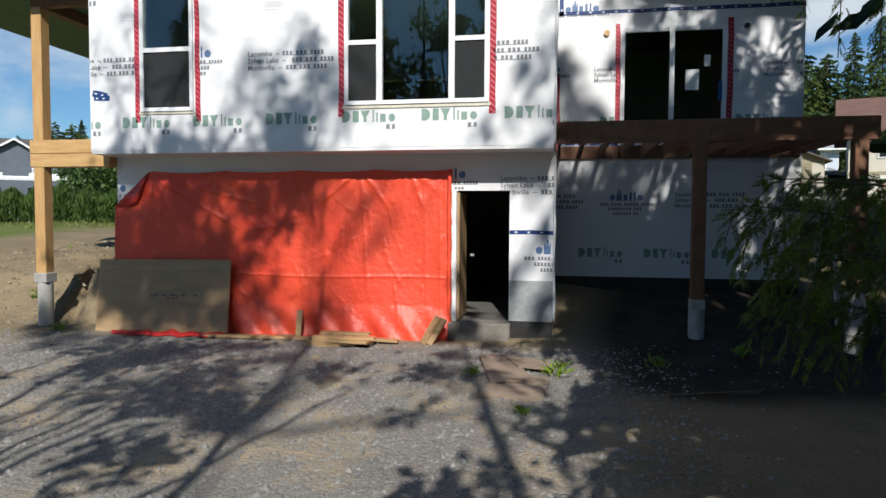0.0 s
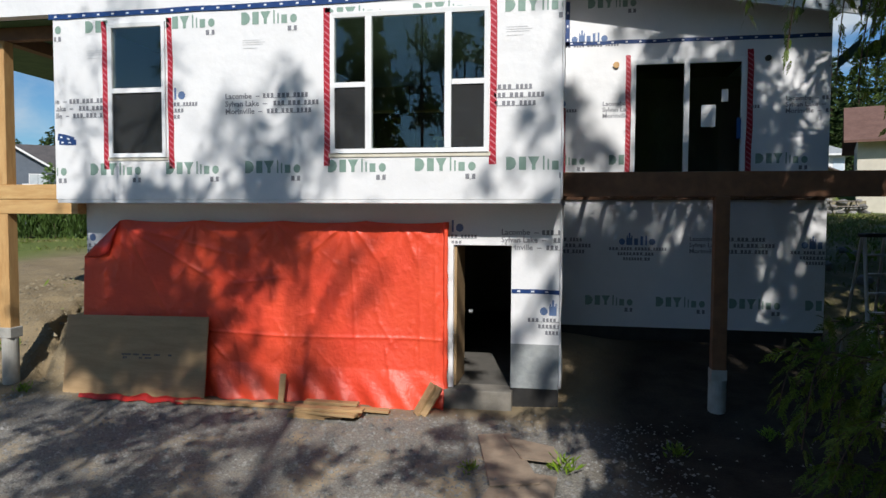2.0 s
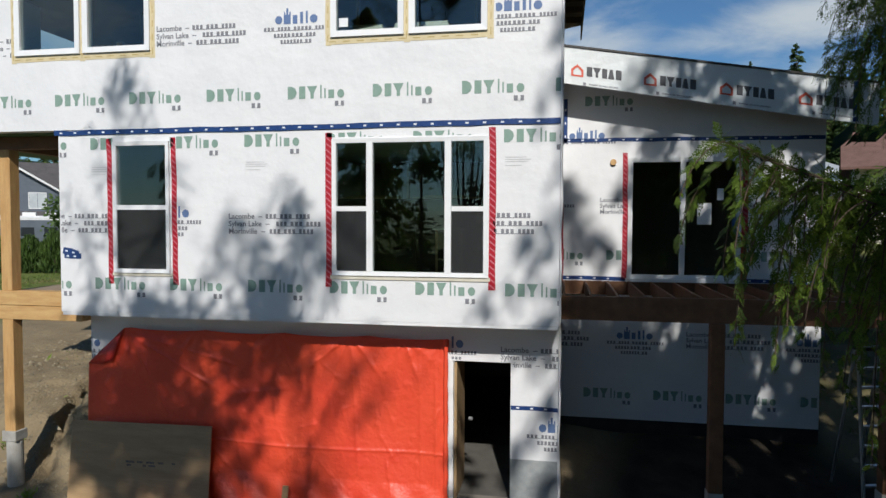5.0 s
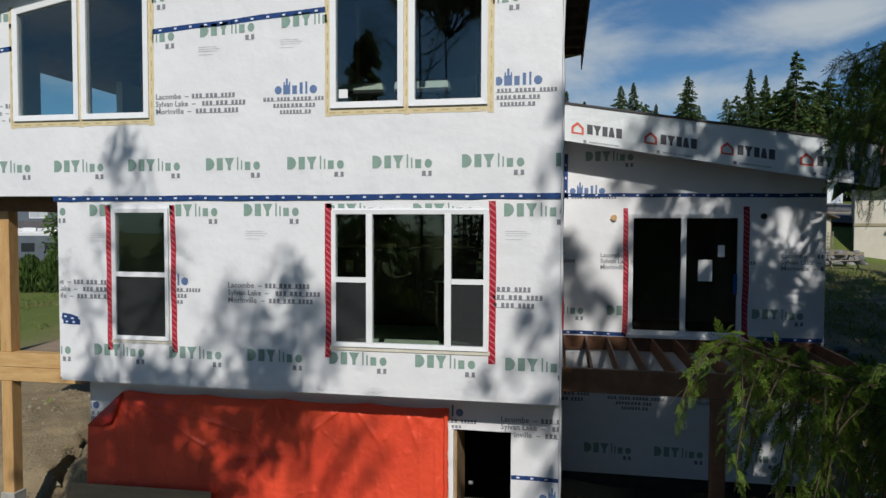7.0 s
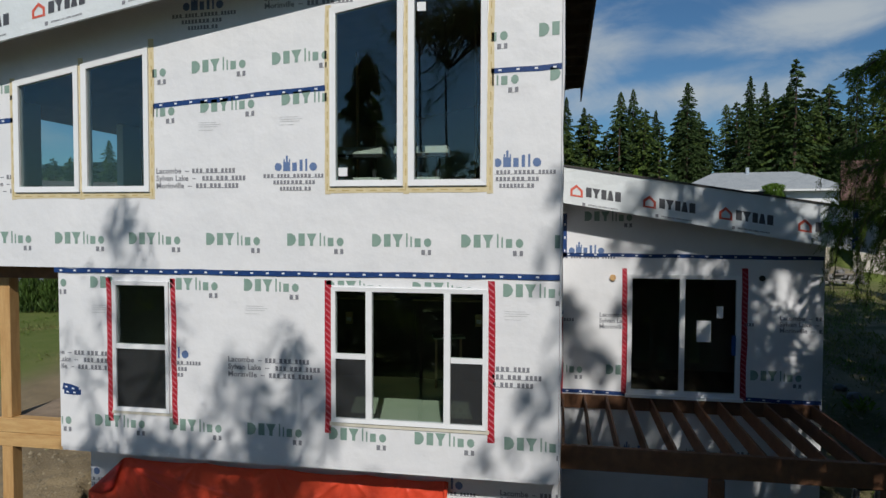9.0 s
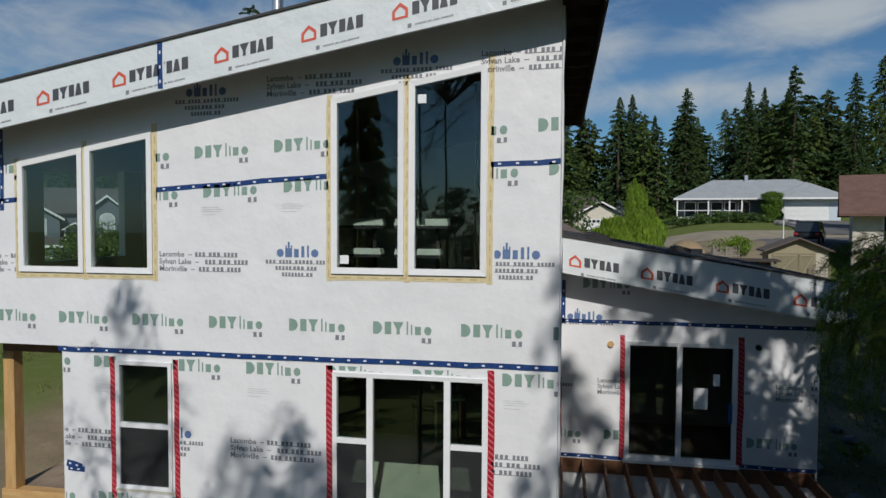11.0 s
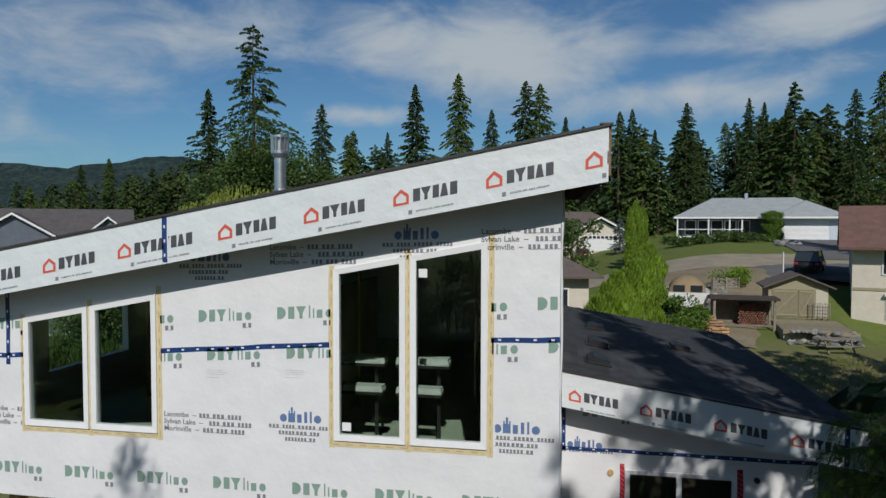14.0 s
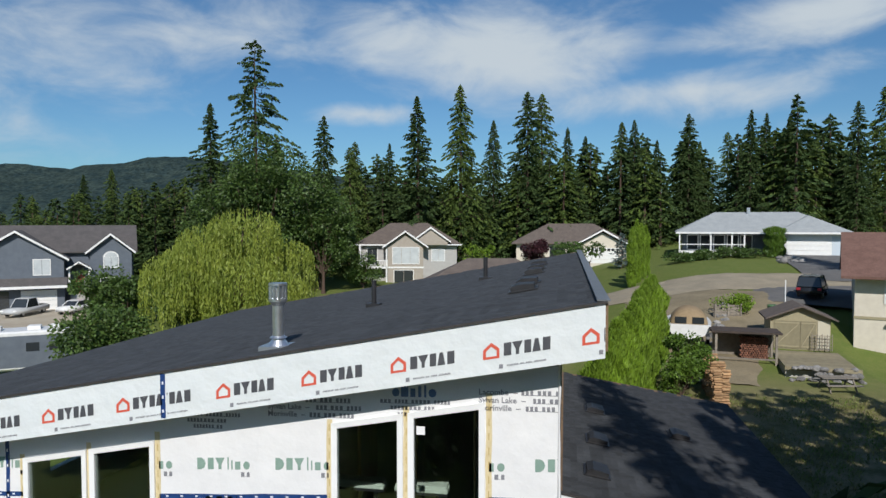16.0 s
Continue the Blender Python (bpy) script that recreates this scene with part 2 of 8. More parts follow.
def ground_material():
    m = bpy.data.materials.new("ground")
    m.use_nodes = True
    n, l = m.node_tree.nodes, m.node_tree.links
    bsdf = n["Principled BSDF"]
    bsdf.inputs["Roughness"].default_value = 0.95
    bsdf.inputs["Specular IOR Level"].default_value = 0.2
    co = n.new("ShaderNodeTexCoord")

    def noise_fac(scale, lo, hi, detail=5.0):
        no = n.new("ShaderNodeTexNoise")
        no.inputs["Scale"].default_value = scale
        no.inputs["Detail"].default_value = detail
        no.inputs["Roughness"].default_value = 0.62
        l.new(co.outputs["Object"], no.inputs["Vector"])
        ra = n.new("ShaderNodeMapRange")
        ra.inputs["From Min"].default_value, ra.inputs["From Max"].default_value = lo, hi
        l.new(no.outputs["Fac"], ra.inputs["Value"])
        return ra.outputs["Result"]

    def mix(fac, a, b):
        mx = n.new("ShaderNodeMixRGB")
        l.new(fac, mx.inputs[0])
        for s, v in ((mx.inputs[1], a), (mx.inputs[2], b)):
            if isinstance(v, tuple):
                s.default_value = (*v, 1)
            else:
                l.new(v, s)
        return mx.outputs[0]

    def attr(name):
        a = n.new("ShaderNodeAttribute")
        a.attribute_name = name
        return a.outputs["Fac"]

    dirt = mix(noise_fac(0.9, 0.35, 0.65), (0.275, 0.215, 0.13), (0.195, 0.15, 0.092))
    dirt = mix(noise_fac(9.0, 0.5, 0.72), dirt, (0.20, 0.16, 0.11))
    gravel = mix(noise_fac(55.0, 0.35, 0.68, 3.0), (0.145, 0.137, 0.122), (0.30, 0.28, 0.242))
    gravel = mix(noise_fac(1.1, 0.5, 0.66), gravel, (0.36, 0.29, 0.195))
    grass = mix(noise_fac(1.4, 0.35, 0.65), (0.115, 0.155, 0.034), (0.17, 0.185, 0.055))
    grass = mix(noise_fac(30.0, 0.4, 0.7), grass, (0.085, 0.125, 0.026))
    dry = mix(noise_fac(0.55, 0.42, 0.6), (0.25, 0.205, 0.118), (0.115, 0.11, 0.043))
    # dark brown soil; shade of deck and trees is put into its colour
    shaded_soil = mix(noise_fac(2.2, 0.35, 0.65), (0.022, 0.0175, 0.0135), (0.05, 0.04, 0.029))
    c = mix(attr("gravel"), dirt, gravel)
    c = mix(attr("shaded_soil"), c, shaded_soil)
    c = mix(attr("dry"), c, dry)
    c = mix(attr("grass"), c, grass)
    l.new(c, bsdf.inputs["Base Color"])
    no = n.new("ShaderNodeTexNoise")
    no.inputs["Scale"].default_value = 22.0
    no.inputs["Detail"].default_value = 8.0
    l.new(co.outputs["Object"], no.inputs["Vector"])
    bu = n.new("ShaderNodeBump")
    bu.inputs["Strength"].default_value = 0.8
    bu.inputs["Distance"].default_value = 0.04
    l.new(no.outputs["Fac"], bu.inputs["Height"])
    l.new(bu.outputs["Normal"], bsdf.inputs["Normal"])
    return m


M_GROUND = ground_material()
M_STONE = mat("gravel_stone", (0.18, 0.176, 0.168), 0.9, color2=(0.28, 0.27, 0.25), scale=2.0, island=0.35)
M_BARK = mat("bark", (0.10, 0.065, 0.045), 0.95, color2=(0.06, 0.04, 0.03), scale=6, stretch=(3, 3, 0.5), bump=0.6, bump_scale=18)
M_CEDAR = mat("cedar_spray", (0.135, 0.205, 0.023), 0.6, color2=(0.045, 0.08, 0.013), scale=2.2, island=0.4, transl=0.35, spec=0.25)
M_FIRLEAF = mat("conifer_needles", (0.060, 0.096, 0.028), 0.7, color2=(0.032, 0.058, 0.018), scale=0.35, island=0.45, transl=0.2, spec=0.2)
M_FIRLEAF_B = mat("cedar_needles", (0.092, 0.132, 0.028), 0.7, color2=(0.056, 0.09, 0.021), scale=0.35, island=0.45, transl=0.2, spec=0.2)
M_WILLOW = mat("willow_leaves", (0.29, 0.34, 0.05), 0.6, color2=(0.20, 0.26, 0.04), scale=0.6, island=0.15, transl=0.35)
M_HEDGE = mat("hedge_foliage", (0.20, 0.32, 0.022), 0.65, color2=(0.12, 0.20, 0.018), scale=0.9, island=0.35, transl=0.3)
M_SHRUB = mat("shrub_leaves", (0.13, 0.225, 0.026), 0.55, color2=(0.075, 0.14, 0.02), scale=0.8, island=0.4, transl=0.32)
M_LEAF = mat("broad_leaves", (0.085, 0.145, 0.028), 0.55, color2=(0.055, 0.10, 0.022), scale=0.5, island=0.4, transl=0.32)
M_CLOD = mat("dirt_clods", (0.30, 0.25, 0.165), 0.95, color2=(0.20, 0.165, 0.11), scale=2.0, island=0.35)
M_GRASS = mat("grass_blades", (0.13, 0.19, 0.03), 0.6, color2=(0.26, 0.23, 0.09), scale=0.5, low=0.42, high=0.62, island=0.35, transl=0.3)
M_PLUM = mat("purple_leaves", (0.06, 0.016, 0.022), 0.55, color2=(0.04, 0.012, 0.018), scale=1, island=0.35, transl=0.2)
M_SPRUCE = mat("blue_spruce", (0.10, 0.14, 0.13), 0.7, color2=(0.07, 0.10, 0.095), scale=1, island=0.3)
M_MOUNTAIN = mat("forested_mountain", (0.040, 0.058, 0.052), 1.0, color2=(0.018, 0.032, 0.036), scale=0.035, detail=12, spec=0.0, fine=(0.12, 0.45))


# ---- builders ----
def thing(name, label, category, group="", kind="", at=None):
    ob = tagged(new(name), label, category, group, kind)
    ob.empty_display_size = 0.2
    if at is not None:
        ob.matrix_basis = at
    return ob


def finish(name, me, material, parent=None, label="", smooth=False):
    ob = new(name, me)
    if isinstance(material, (list, tuple)):
        for m in material:
            me.materials.append(m)
    else:
        me.materials.append(material)
    if smooth:
        me.polygons.foreach_set("use_smooth", [True] * len(me.polygons))
    if parent is not None:
        ob.parent = parent
    if label:
        ob["label"] = label
    return ob


def part(name, bm, material, parent=None, label="", smooth=False):
    bmesh.ops.recalc_face_normals(bm, faces=bm.faces)
    me = bpy.data.meshes.new(name)
    bm.to_mesh(me)
    bm.free()
    return finish(name, me, material, parent, label, smooth)


def mesh_part(name, verts, faces, material, parent=None, label="", smooth=False):
    me = bpy.data.meshes.new(name)
    me.from_pydata(verts, [], faces)
    me.update()
    return finish(name, me, material, parent, label, smooth)


def share(ob, name, m, parent=None):
    o = new(name, ob.data)
    o.parent = parent
    o.matrix_basis = m
    return o


def box(bm, x0, x1, y0, y1, z0, z1, bevel=0.0, m=None):
    vs = [bm.verts.new((x, y, z)) for x in (x0, x1) for y in (y0, y1) for z in (z0, z1)]
    fs = [bm.faces.new([vs[i] for i in f]) for f in ((0, 1, 3, 2), (4, 6, 7, 5), (0, 4, 5, 1), (2, 3, 7, 6), (0, 2, 6, 4), (1, 5, 7, 3))]
    if bevel:
        es = list({e for f in fs for e in f.edges})
        r = bmesh.ops.bevel(bm, geom=es, offset=bevel, segments=1, affect="EDGES")
        vs = list({v for f in r["faces"] for v in f.verts} | {v for v in vs if v.is_valid})
    if m is not None:
        for v in vs:
            v.co = m @ v.co
    return vs


def prism(bm, pts, y0, y1):
    """A prism of the outline pts (x, z), from y0 to y1."""
    a = [bm.verts.new((x, y0, z)) for x, z in pts]
    b = [bm.verts.new((x, y1, z)) for x, z in pts]
    n = len(pts)
    bm.faces.new(a)
    bm.faces.new(b[::-1])
    for i in range(n):
        bm.faces.new((a[i], b[i], b[(i + 1) % n], a[(i + 1) % n]))
    return a + b


def tube(bm, p, q, r0, r1=None, seg=10, caps=True):
    p, q = Vector(p), Vector(q)
    r1 = r0 if r1 is None else r1
    w = (q - p).normalized()
    u = w.orthogonal().normalized()
    v = w.cross(u)
    rings = []
    for c, r in ((p, r0), (q, r1)):
        rings.append([bm.verts.new(c + (u * math.cos(a) + v * math.sin(a)) * r) for a in (2 * math.pi * k / seg for k in range(seg))])
    for k in range(seg):
        bm.faces.new((rings[0][k], rings[0][(k + 1) % seg], rings[1][(k + 1) % seg], rings[1][k]))
    if caps:
        bm.faces.new(rings[0][::-1])
        bm.faces.new(rings[1])


def quick_box(name, x0, x1, y0, y1, z0, z1, material, parent=None, label="", bevel=0.0):
    bm = bmesh.new()
    box(bm, x0, x1, y0, y1, z0, z1, bevel)
    return part(name, bm, material, parent, label)


# ---- terrain ----
def smooth01(t):
    t = np.clip(t, 0.0, 1.0)
    return t * t * (3 - 2 * t)


def ground_z(x, y):
    x, y = np.asarray(x, float), np.asarray(y, float)
    right = np.interp(y, [-12, 0.2, 3.4, 9, 16, 26, 34, 39, 44, 50, 57, 67, 85, 150, 400], [-0.4, -0.35, 0.15, 1.3, 1.9, 2.4, 2.9, 3.5, 4.2, 5.5, 5.9, 6.7, 7.7, 11, 18])
    left = np.interp(y, [-12, -0.2, 0.75, 1.7, 3.2, 7.4, 12, 30, 65, 95, 150, 400], [-0.4, -0.4, -0.36, 0.42, 0.68, 0.82, 1.15, 1.2, 1.2, 2.6, 5, 8])
    w = smooth01((x + 9.5) / (14 + 0.2 * np.clip(y, 0, 120)))
    z = left * (1 - w) + right * w
    z = z - np.interp(y, [-400, -25, -12], [8, 1.2, 0]) 
    bump = 0.05 * np.sin(x * 1.3 + 0.7 * np.sin(y * 0.9)) * np.sin(y * 1.1 + 1.0) + 0.03 * np.sin(x * 3.1 + y * 2.3) * np.sin(y * 2.7 - x)
    z = z + bump * smooth01((np.abs(y + 0.2) - 0.3) / 2.0) * 0.8
    z = z + 0.17 * np.exp(-((x - 2.3) / 1.3) ** 2 - ((y - 0.6) / 0.9) ** 2)
    # the plot of the stucco house lies lower than the terrace beside it
    z = z - 1.8 * smooth01((x - 17.8) / 2.5) * smooth01((48.5 - y) / 3.5) * smooth01((y - 29) / 7)
    # a narrow groove with a low ridge beside it in the sandy bank behind the porch pier
    gx = np.interp(y, [0.7, 1.3, 2.2, 3.3, 5.0], [-8.62, -8.80, -9.22, -9.62, -10.1]) + 0.05 * np.sin(y * 9)
    z = z - 0.34 * np.exp(-((x - gx) / 0.11) ** 2) * smooth01((y - 0.6) / 0.5) * smooth01((4.6 - y) / 1.2)
    z = z + 0.16 * np.exp(-((x - gx - 0.45) / 0.22) ** 2) * smooth01((y - 0.8) / 0.4) * smooth01((3.6 - y) / 1.0)
    z = z + 0.035 * np.sin(x * 7.3 + 2 * np.sin(y * 3.1)) * np.sin(y * 6.1 + x * 2.0) * smooth01((-7.3 - x) / 0.6) * smooth01((y - 0.5) / 0.6) * smooth01((9 - y) / 3)
    inside = (x > -7.35) & (x < -0.1) & (y > 0.75) & (y < 14) | (x > -0.2) & (x < 4.35) & (y > 3.55) & (y < 12)
    return np.where(inside, -0.55, z)


def gz(x, y):
    return float(ground_z(x, y))


def axis_lines(lo, hi, step, far_lo, far_hi):
    core = list(np.arange(lo, hi + step / 2, step))
    up, dn, d = [], [], step
    v = hi
    while v < far_hi:
        d *= 1.14
        v += d
        up.append(v)
    v, d = lo, step
    while v > far_lo:
        d *= 1.14
        v -= d
        dn.append(v)
    return np.array(dn[::-1] + core + up)


def make_ground():
    xs = axis_lines(-11.6, 9.0, 0.1, -2600, 2600)
    ys = axis_lines(-6.0, 7.0, 0.1, -700, 3200)
    X, Y = np.meshgrid(xs, ys, indexing="ij")
    Z = ground_z(X, Y)
    nx, ny = X.shape
    verts = np.stack([X, Y, Z], -1).reshape(-1, 3)
    idx = np.arange(nx * ny).reshape(nx, ny)
    faces = np.stack([idx[:-1, :-1], idx[1:, :-1], idx[1:, 1:], idx[:-1, 1:]], -1).reshape(-1, 4)
    ob = mesh_part("ground", verts.tolist(), faces.tolist(), M_GROUND, smooth=True)
    wob = 0.8 * np.sin(X * 0.9) * np.cos(Y * 0.7)
    gravel = smooth01((1.6 - X + wob) / 1.5) * smooth01((0.3 - Y) / 0.7 + 0.2) * smooth01((X + 9.5 + wob) / 1.5)
    far = smooth01((np.hypot(X, Y - 8) - 17 + 3 * np.sin(X * 0.31 + Y * 0.23)) / 8)
    grass = np.maximum(far * smooth01((X + 4) / 6), smooth01((-15 + wob - X) / 4) * smooth01((Y - 3) / 5))
    grass = np.maximum(grass, smooth01((Y - 60) / 20))
    grass = np.maximum(grass, smooth01((-12 + wob - Y) / 3))
    dry = smooth01((X - 4.0) / 1.0) * smooth01((Y - 1.5) / 3) * (1 - smooth01((Y - 26) / 8))
    # where the ground is darkened to stand for shade by the wing
    shaded_soil = smooth01((X - 0.2 + 0.5 * wob) / 1.2) * smooth01((Y + 3.2 + wob) / 1.5) * (1 - smooth01((X - 4.6) / 0.8) * smooth01((Y - 0.5) / 2))
    for name, val in (("shaded_soil", shaded_soil), ("gravel", gravel), ("grass", grass * (1 - 0.88 * dry)), ("dry", dry)):
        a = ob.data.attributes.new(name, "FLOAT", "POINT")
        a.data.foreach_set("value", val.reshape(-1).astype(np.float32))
    tagged(ob, "dry sandy dirt and grey gravel yard with grass beyond", "ground", kind="structure")


make_ground()


# ---- the house under construction ----
M_BASEMENT = mat("basement_slab", (0.12, 0.112, 0.10), 0.9, color2=(0.085, 0.08, 0.072), scale=2, bump=0.15)
house = thing("house", "three-storey house under construction in white printed house wrap", "house")
SLOPE = 0.184


def roof_z(x):
    return 10.95 + SLOPE * (x - 0.605)


def wing_z(x):
    return 7.12 - 0.16 * (x - 0.1)


def wall(name, x0, x1, y0, thick, low, high, holes, material, label="", flip=False):
    """A wall along x, with its outer face at y0. low and high are functions of x; holes are (x0, x1, z0, top(x))."""
    bm = bmesh.new()
    cuts = sorted({x0, x1, *[h[0] for h in holes], *[h[1] for h in holes]})
    y1 = y0 + thick

    def quad(*p):
        bm.faces.new([bm.verts.new(v) for v in p])

    for a, b in zip(cuts, cuts[1:]):
        mid = (a + b) / 2
        inside = sorted([h for h in holes if h[0] <= mid <= h[1]], key=lambda h: h[2])
        levels = [(low(a), low(b))]
        for h in inside:
            levels += [(h[2], h[2]), (h[3](a), h[3](b))]
        levels.append((high(a), high(b)))
        for k in range(0, len(levels), 2):
            (la, lb), (ha, hb) = levels[k], levels[k + 1]
            if ha - la < 1e-4 and hb - lb < 1e-4:
                continue
            quad((a, y0, la), (b, y0, lb), (b, y0, hb), (a, y0, ha))
            quad((a, y1, la), (a, y1, ha), (b, y1, hb), (b, y1, lb))
            quad((a, y0, la), (a, y1, la), (b, y1, lb), (b, y0, lb))
            quad((a, y0, ha), (b, y0, hb), (b, y1, hb), (a, y1, ha))
    for h in holes:
        for x in h[:2]:
            quad((x, y0, h[2]), (x, y1, h[2]), (x, y1, h[3](x)), (x, y0, h[3](x)))
    for x in (x0, x1):
        quad((x, y0, low(x)), (x, y1, low(x)), (x, y1, high(x)), (x, y0, high(x)))
    bmesh.ops.remove_doubles(bm, verts=bm.verts, dist=1e-5)
    return part(name, bm, material, house, label)


def flat(v):
    return lambda x: v


W3 = [(-8.22, -7.10), (-7.05, -5.94)]
W4 = [(-3.15, -2.10), (-2.03, -0.95)]


def top3(x):
    return 8.26 + 0.184 * (x + 8.14)


def top4(x):
    return 9.09 + 0.184 * (x + 3.07)


lower_wall = wall("lower_wall", -7.48, 0.03, 0.59, 0.2, flat(0.60), flat(2.66), [(-1.48, -0.65, 0.60, flat(2.01))], M_WRAP, "white printed wrap on the basement wall")
wall("membrane_band", -7.48, 0.03, 0.592, 0.2, flat(-0.04), flat(0.60), [(-1.48, -0.65, -0.04, flat(0.60))], M_WRAP_GREY, "grey peel-and-stick membrane")
wall("foundation", -7.48, 0.03, 0.596, 0.2, flat(-0.7), flat(-0.04), [(-1.48, -0.65, -0.12, flat(-0.04))], M_TAR, "black damp-proofed foundation")
middle_wall = wall("middle_wall", -7.52, 0.03, 0.0, 0.17, flat(2.65), flat(5.42),
                   [(-6.58, -5.67, 3.28, flat(5.22)), (-3.13, -0.94, 3.30, flat(5.20))], M_WRAP, "white printed house wrap")
upper_wall = wall("upper_wall", -11.2, 0.03, -0.012, 0.18, flat(5.42), lambda x: roof_z(x) - 0.16,
                  [(-8.20, -7.12, 6.57, top3), (-7.03, -5.96, 6.57, top3), (-3.13, -2.12, 6.63, top4), (-2.01, -0.97, 6.63, top4)], M_WRAP, "white printed house wrap")
wing_wall = wall("wing_wall", 0.03, 4.50, 3.45, 0.17, flat(0.45), lambda x: wing_z(x) - 0.2, [(1.24, 3.14, 3.05, flat(5.20))], M_WRAP, "shaded white printed house wrap")
wall("wing_foundation", 0.03, 4.50, 3.456, 0.2, flat(-0.7), flat(0.45), [], M_TAR, "black damp-proofed foundation")


def side_wall(name, x0, x1, y0, y1, z0, z1a, z1b=None, material=M_WRAP):
    z1b = z1a if z1b is None else z1b
    bm = bmesh.new()
    prism(bm, [(x0, z0), (x1, z0), (x1, z1b), (x0, z1a)], y0, y1)
    return part(name, bm, material, house)


side_wall("side_wall", -0.14, 0.03, 0.79, 13.9, -0.7, 2.65)
side_wall("side_wall", -0.14, 0.028, 0.17, 13.9, 2.65, roof_z(-0.14) - 0.16)
side_wall("side_wall", -7.48, -7.30, 0.79, 13.9, -0.7, 2.65)
side_wall("side_wall", -7.52, -7.35, 0.17, 13.9, 2.65, 5.42)
side_wall("side_wall", -11.2, -11.03, 0.17, 3.7, 5.42, roof_z(-11.2) - 0.16)
side_wall("side_wall", -11.2, -11.03, 6.4, 13.9, 5.42, roof_z(-11.2) - 0.16)
side_wall("side_wall", -11.2, -11.03, 3.7, 6.4, 5.42, 6.45)
quick_box("side_mullion", -11.18, -11.08, 5.0, 5.08, 6.45, 8.2, M_VINYL, house)
side_wall("side_wall", 4.33, 4.50, 3.62, 12.2, -0.7, wing_z(4.5) - 0.2)
side_wall("back_wall", -11.2, 0.03, 13.9, 14.07, -0.7, roof_z(-11.2) - 0.16, roof_z(0.03) - 0.16)
side_wall("back_wall", 0.03, 4.5, 12.2, 12.37, -0.7, wing_z(0.03) - 0.2, wing_z(4.5) - 0.2)
quick_box("overhang_soffit", -7.5, 0.03, 0.004, 0.59, 2.60, 2.648, M_WRAP, house)
quick_box("basement_floor", -7.3, -0.14, 0.80, 13.9, -0.25, -0.075, M_BASEMENT, house, "dusty dark concrete slab")
quick_box("middle_floor", -7.35, -0.14, 0.19, 13.9, 2.66, 2.92, M_FLOOR_GREEN, house, "pale green subfloor panels")
# wing floor painted near-black so the room behind the patio door looks unlit
quick_box("wing_floor", 0.03, 4.33, 3.63, 12.2, 2.66, 2.92, mat("dark_room_subfloor", (0.07, 0.055, 0.04), 0.85, color2=(0.05, 0.04, 0.03), scale=2), house, "brown subfloor coloured dark for the unlit room")
quick_box("upper_floor", -11.2, -0.14, 0.0, 13.9, 5.44, 5.62, M_FLOOR_GREEN, house, "pale green subfloor panels")
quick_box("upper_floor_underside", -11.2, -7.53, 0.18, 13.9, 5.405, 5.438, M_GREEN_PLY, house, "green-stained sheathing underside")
quick_box("partition", -7.3, 4.3, 6.2, 6.3, 2.92, 5.43, M_INNER, house)
quick_box("partition", -4.75, -4.65, 0.2, 6.2, 2.92, 5.43, M_INNER, house)
quick_box("partition", 0.0, 0.06, 3.7, 12.0, 2.92, 6.5, M_INNER, house)
quick_box("partition", -4.6, -4.5, 0.2, 7.0, 5.62, 8.4, M_INNER, house)
quick_box("partition", -7.3, -0.2, 8.6, 8.7, -0.08, 2.6, M_INNER, house)


# roofs
def roof_slab(name, xs, zf, y0, y1, t, material, label):
    bm = bmesh.new()
    prism(bm, [(xs[0], zf(xs[0]) - t), (xs[1], zf(xs[1]) - t), (xs[1], zf(xs[1])), (xs[0], zf(xs[0]))], y0, y1)
    return part(name, bm, material, house, label)


MAIN_BACK, WING_BACK = 14.6, 12.7
main_roof = roof_slab("roof", (-12.0, 0.60), lambda x: roof_z(x) - 0.02, -0.50, MAIN_BACK, 0.10, M_ROUGH_WOOD, "low mono-pitch roof with dark grey asphalt shingles")
wing_roof = roof_slab("roof", (0.035, 5.05), lambda x: wing_z(x) - 0.02, 2.92, WING_BACK, 0.10, M_ROUGH_WOOD, "wing roof with dark grey asphalt shingles")
bm = bmesh.new()
prism(bm, [(-12.0, roof_z(-12) - 0.66), (0.605, roof_z(0.605) - 0.70), (0.605, roof_z(0.605) - 0.02), (-12.0, roof_z(-12) - 0.02)], -0.55, -0.505)
fascia = part("fascia", bm, M_FASCIA, house, "deep fascia in wrinkled white printed wrap")
bm = bmesh.new()
prism(bm, [(0.06, wing_z(0.06) - 0.65), (5.07, wing_z(5.07) - 0.70), (5.07, wing_z(5.07) - 0.02), (0.06, wing_z(0.06) - 0.02)], 2.87, 2.915)
wing_fascia = part("fascia", bm, M_FASCIA, house, "deep fascia in wrinkled white printed wrap")
bm = bmesh.new()
prism(bm, [(-12.0, roof_z(-12) - 0.02), (0.63, roof_z(0.63) - 0.02), (0.63, roof_z(0.63) + 0.014), (-12.0, roof_z(-12) + 0.014)], -0.575, -0.46)
part("drip_edge", bm, M_DRIP, house, "dark metal drip edge")
bm = bmesh.new()
prism(bm, [(0.04, wing_z(0.04) - 0.02), (5.1, wing_z(5.1) - 0.02), (5.1, wing_z(5.1) + 0.014), (0.04, wing_z(0.04) + 0.014)], 2.85, 2.96)
part("drip_edge", bm, M_DRIP, house, "dark metal drip edge")
quick_box("barge_board", 0.602, 0.64, -0.50, MAIN_BACK, roof_z(0.605) - 0.62, roof_z(0.605) - 0.02, M_ROUGH_WOOD, house, "bare brown barge board")
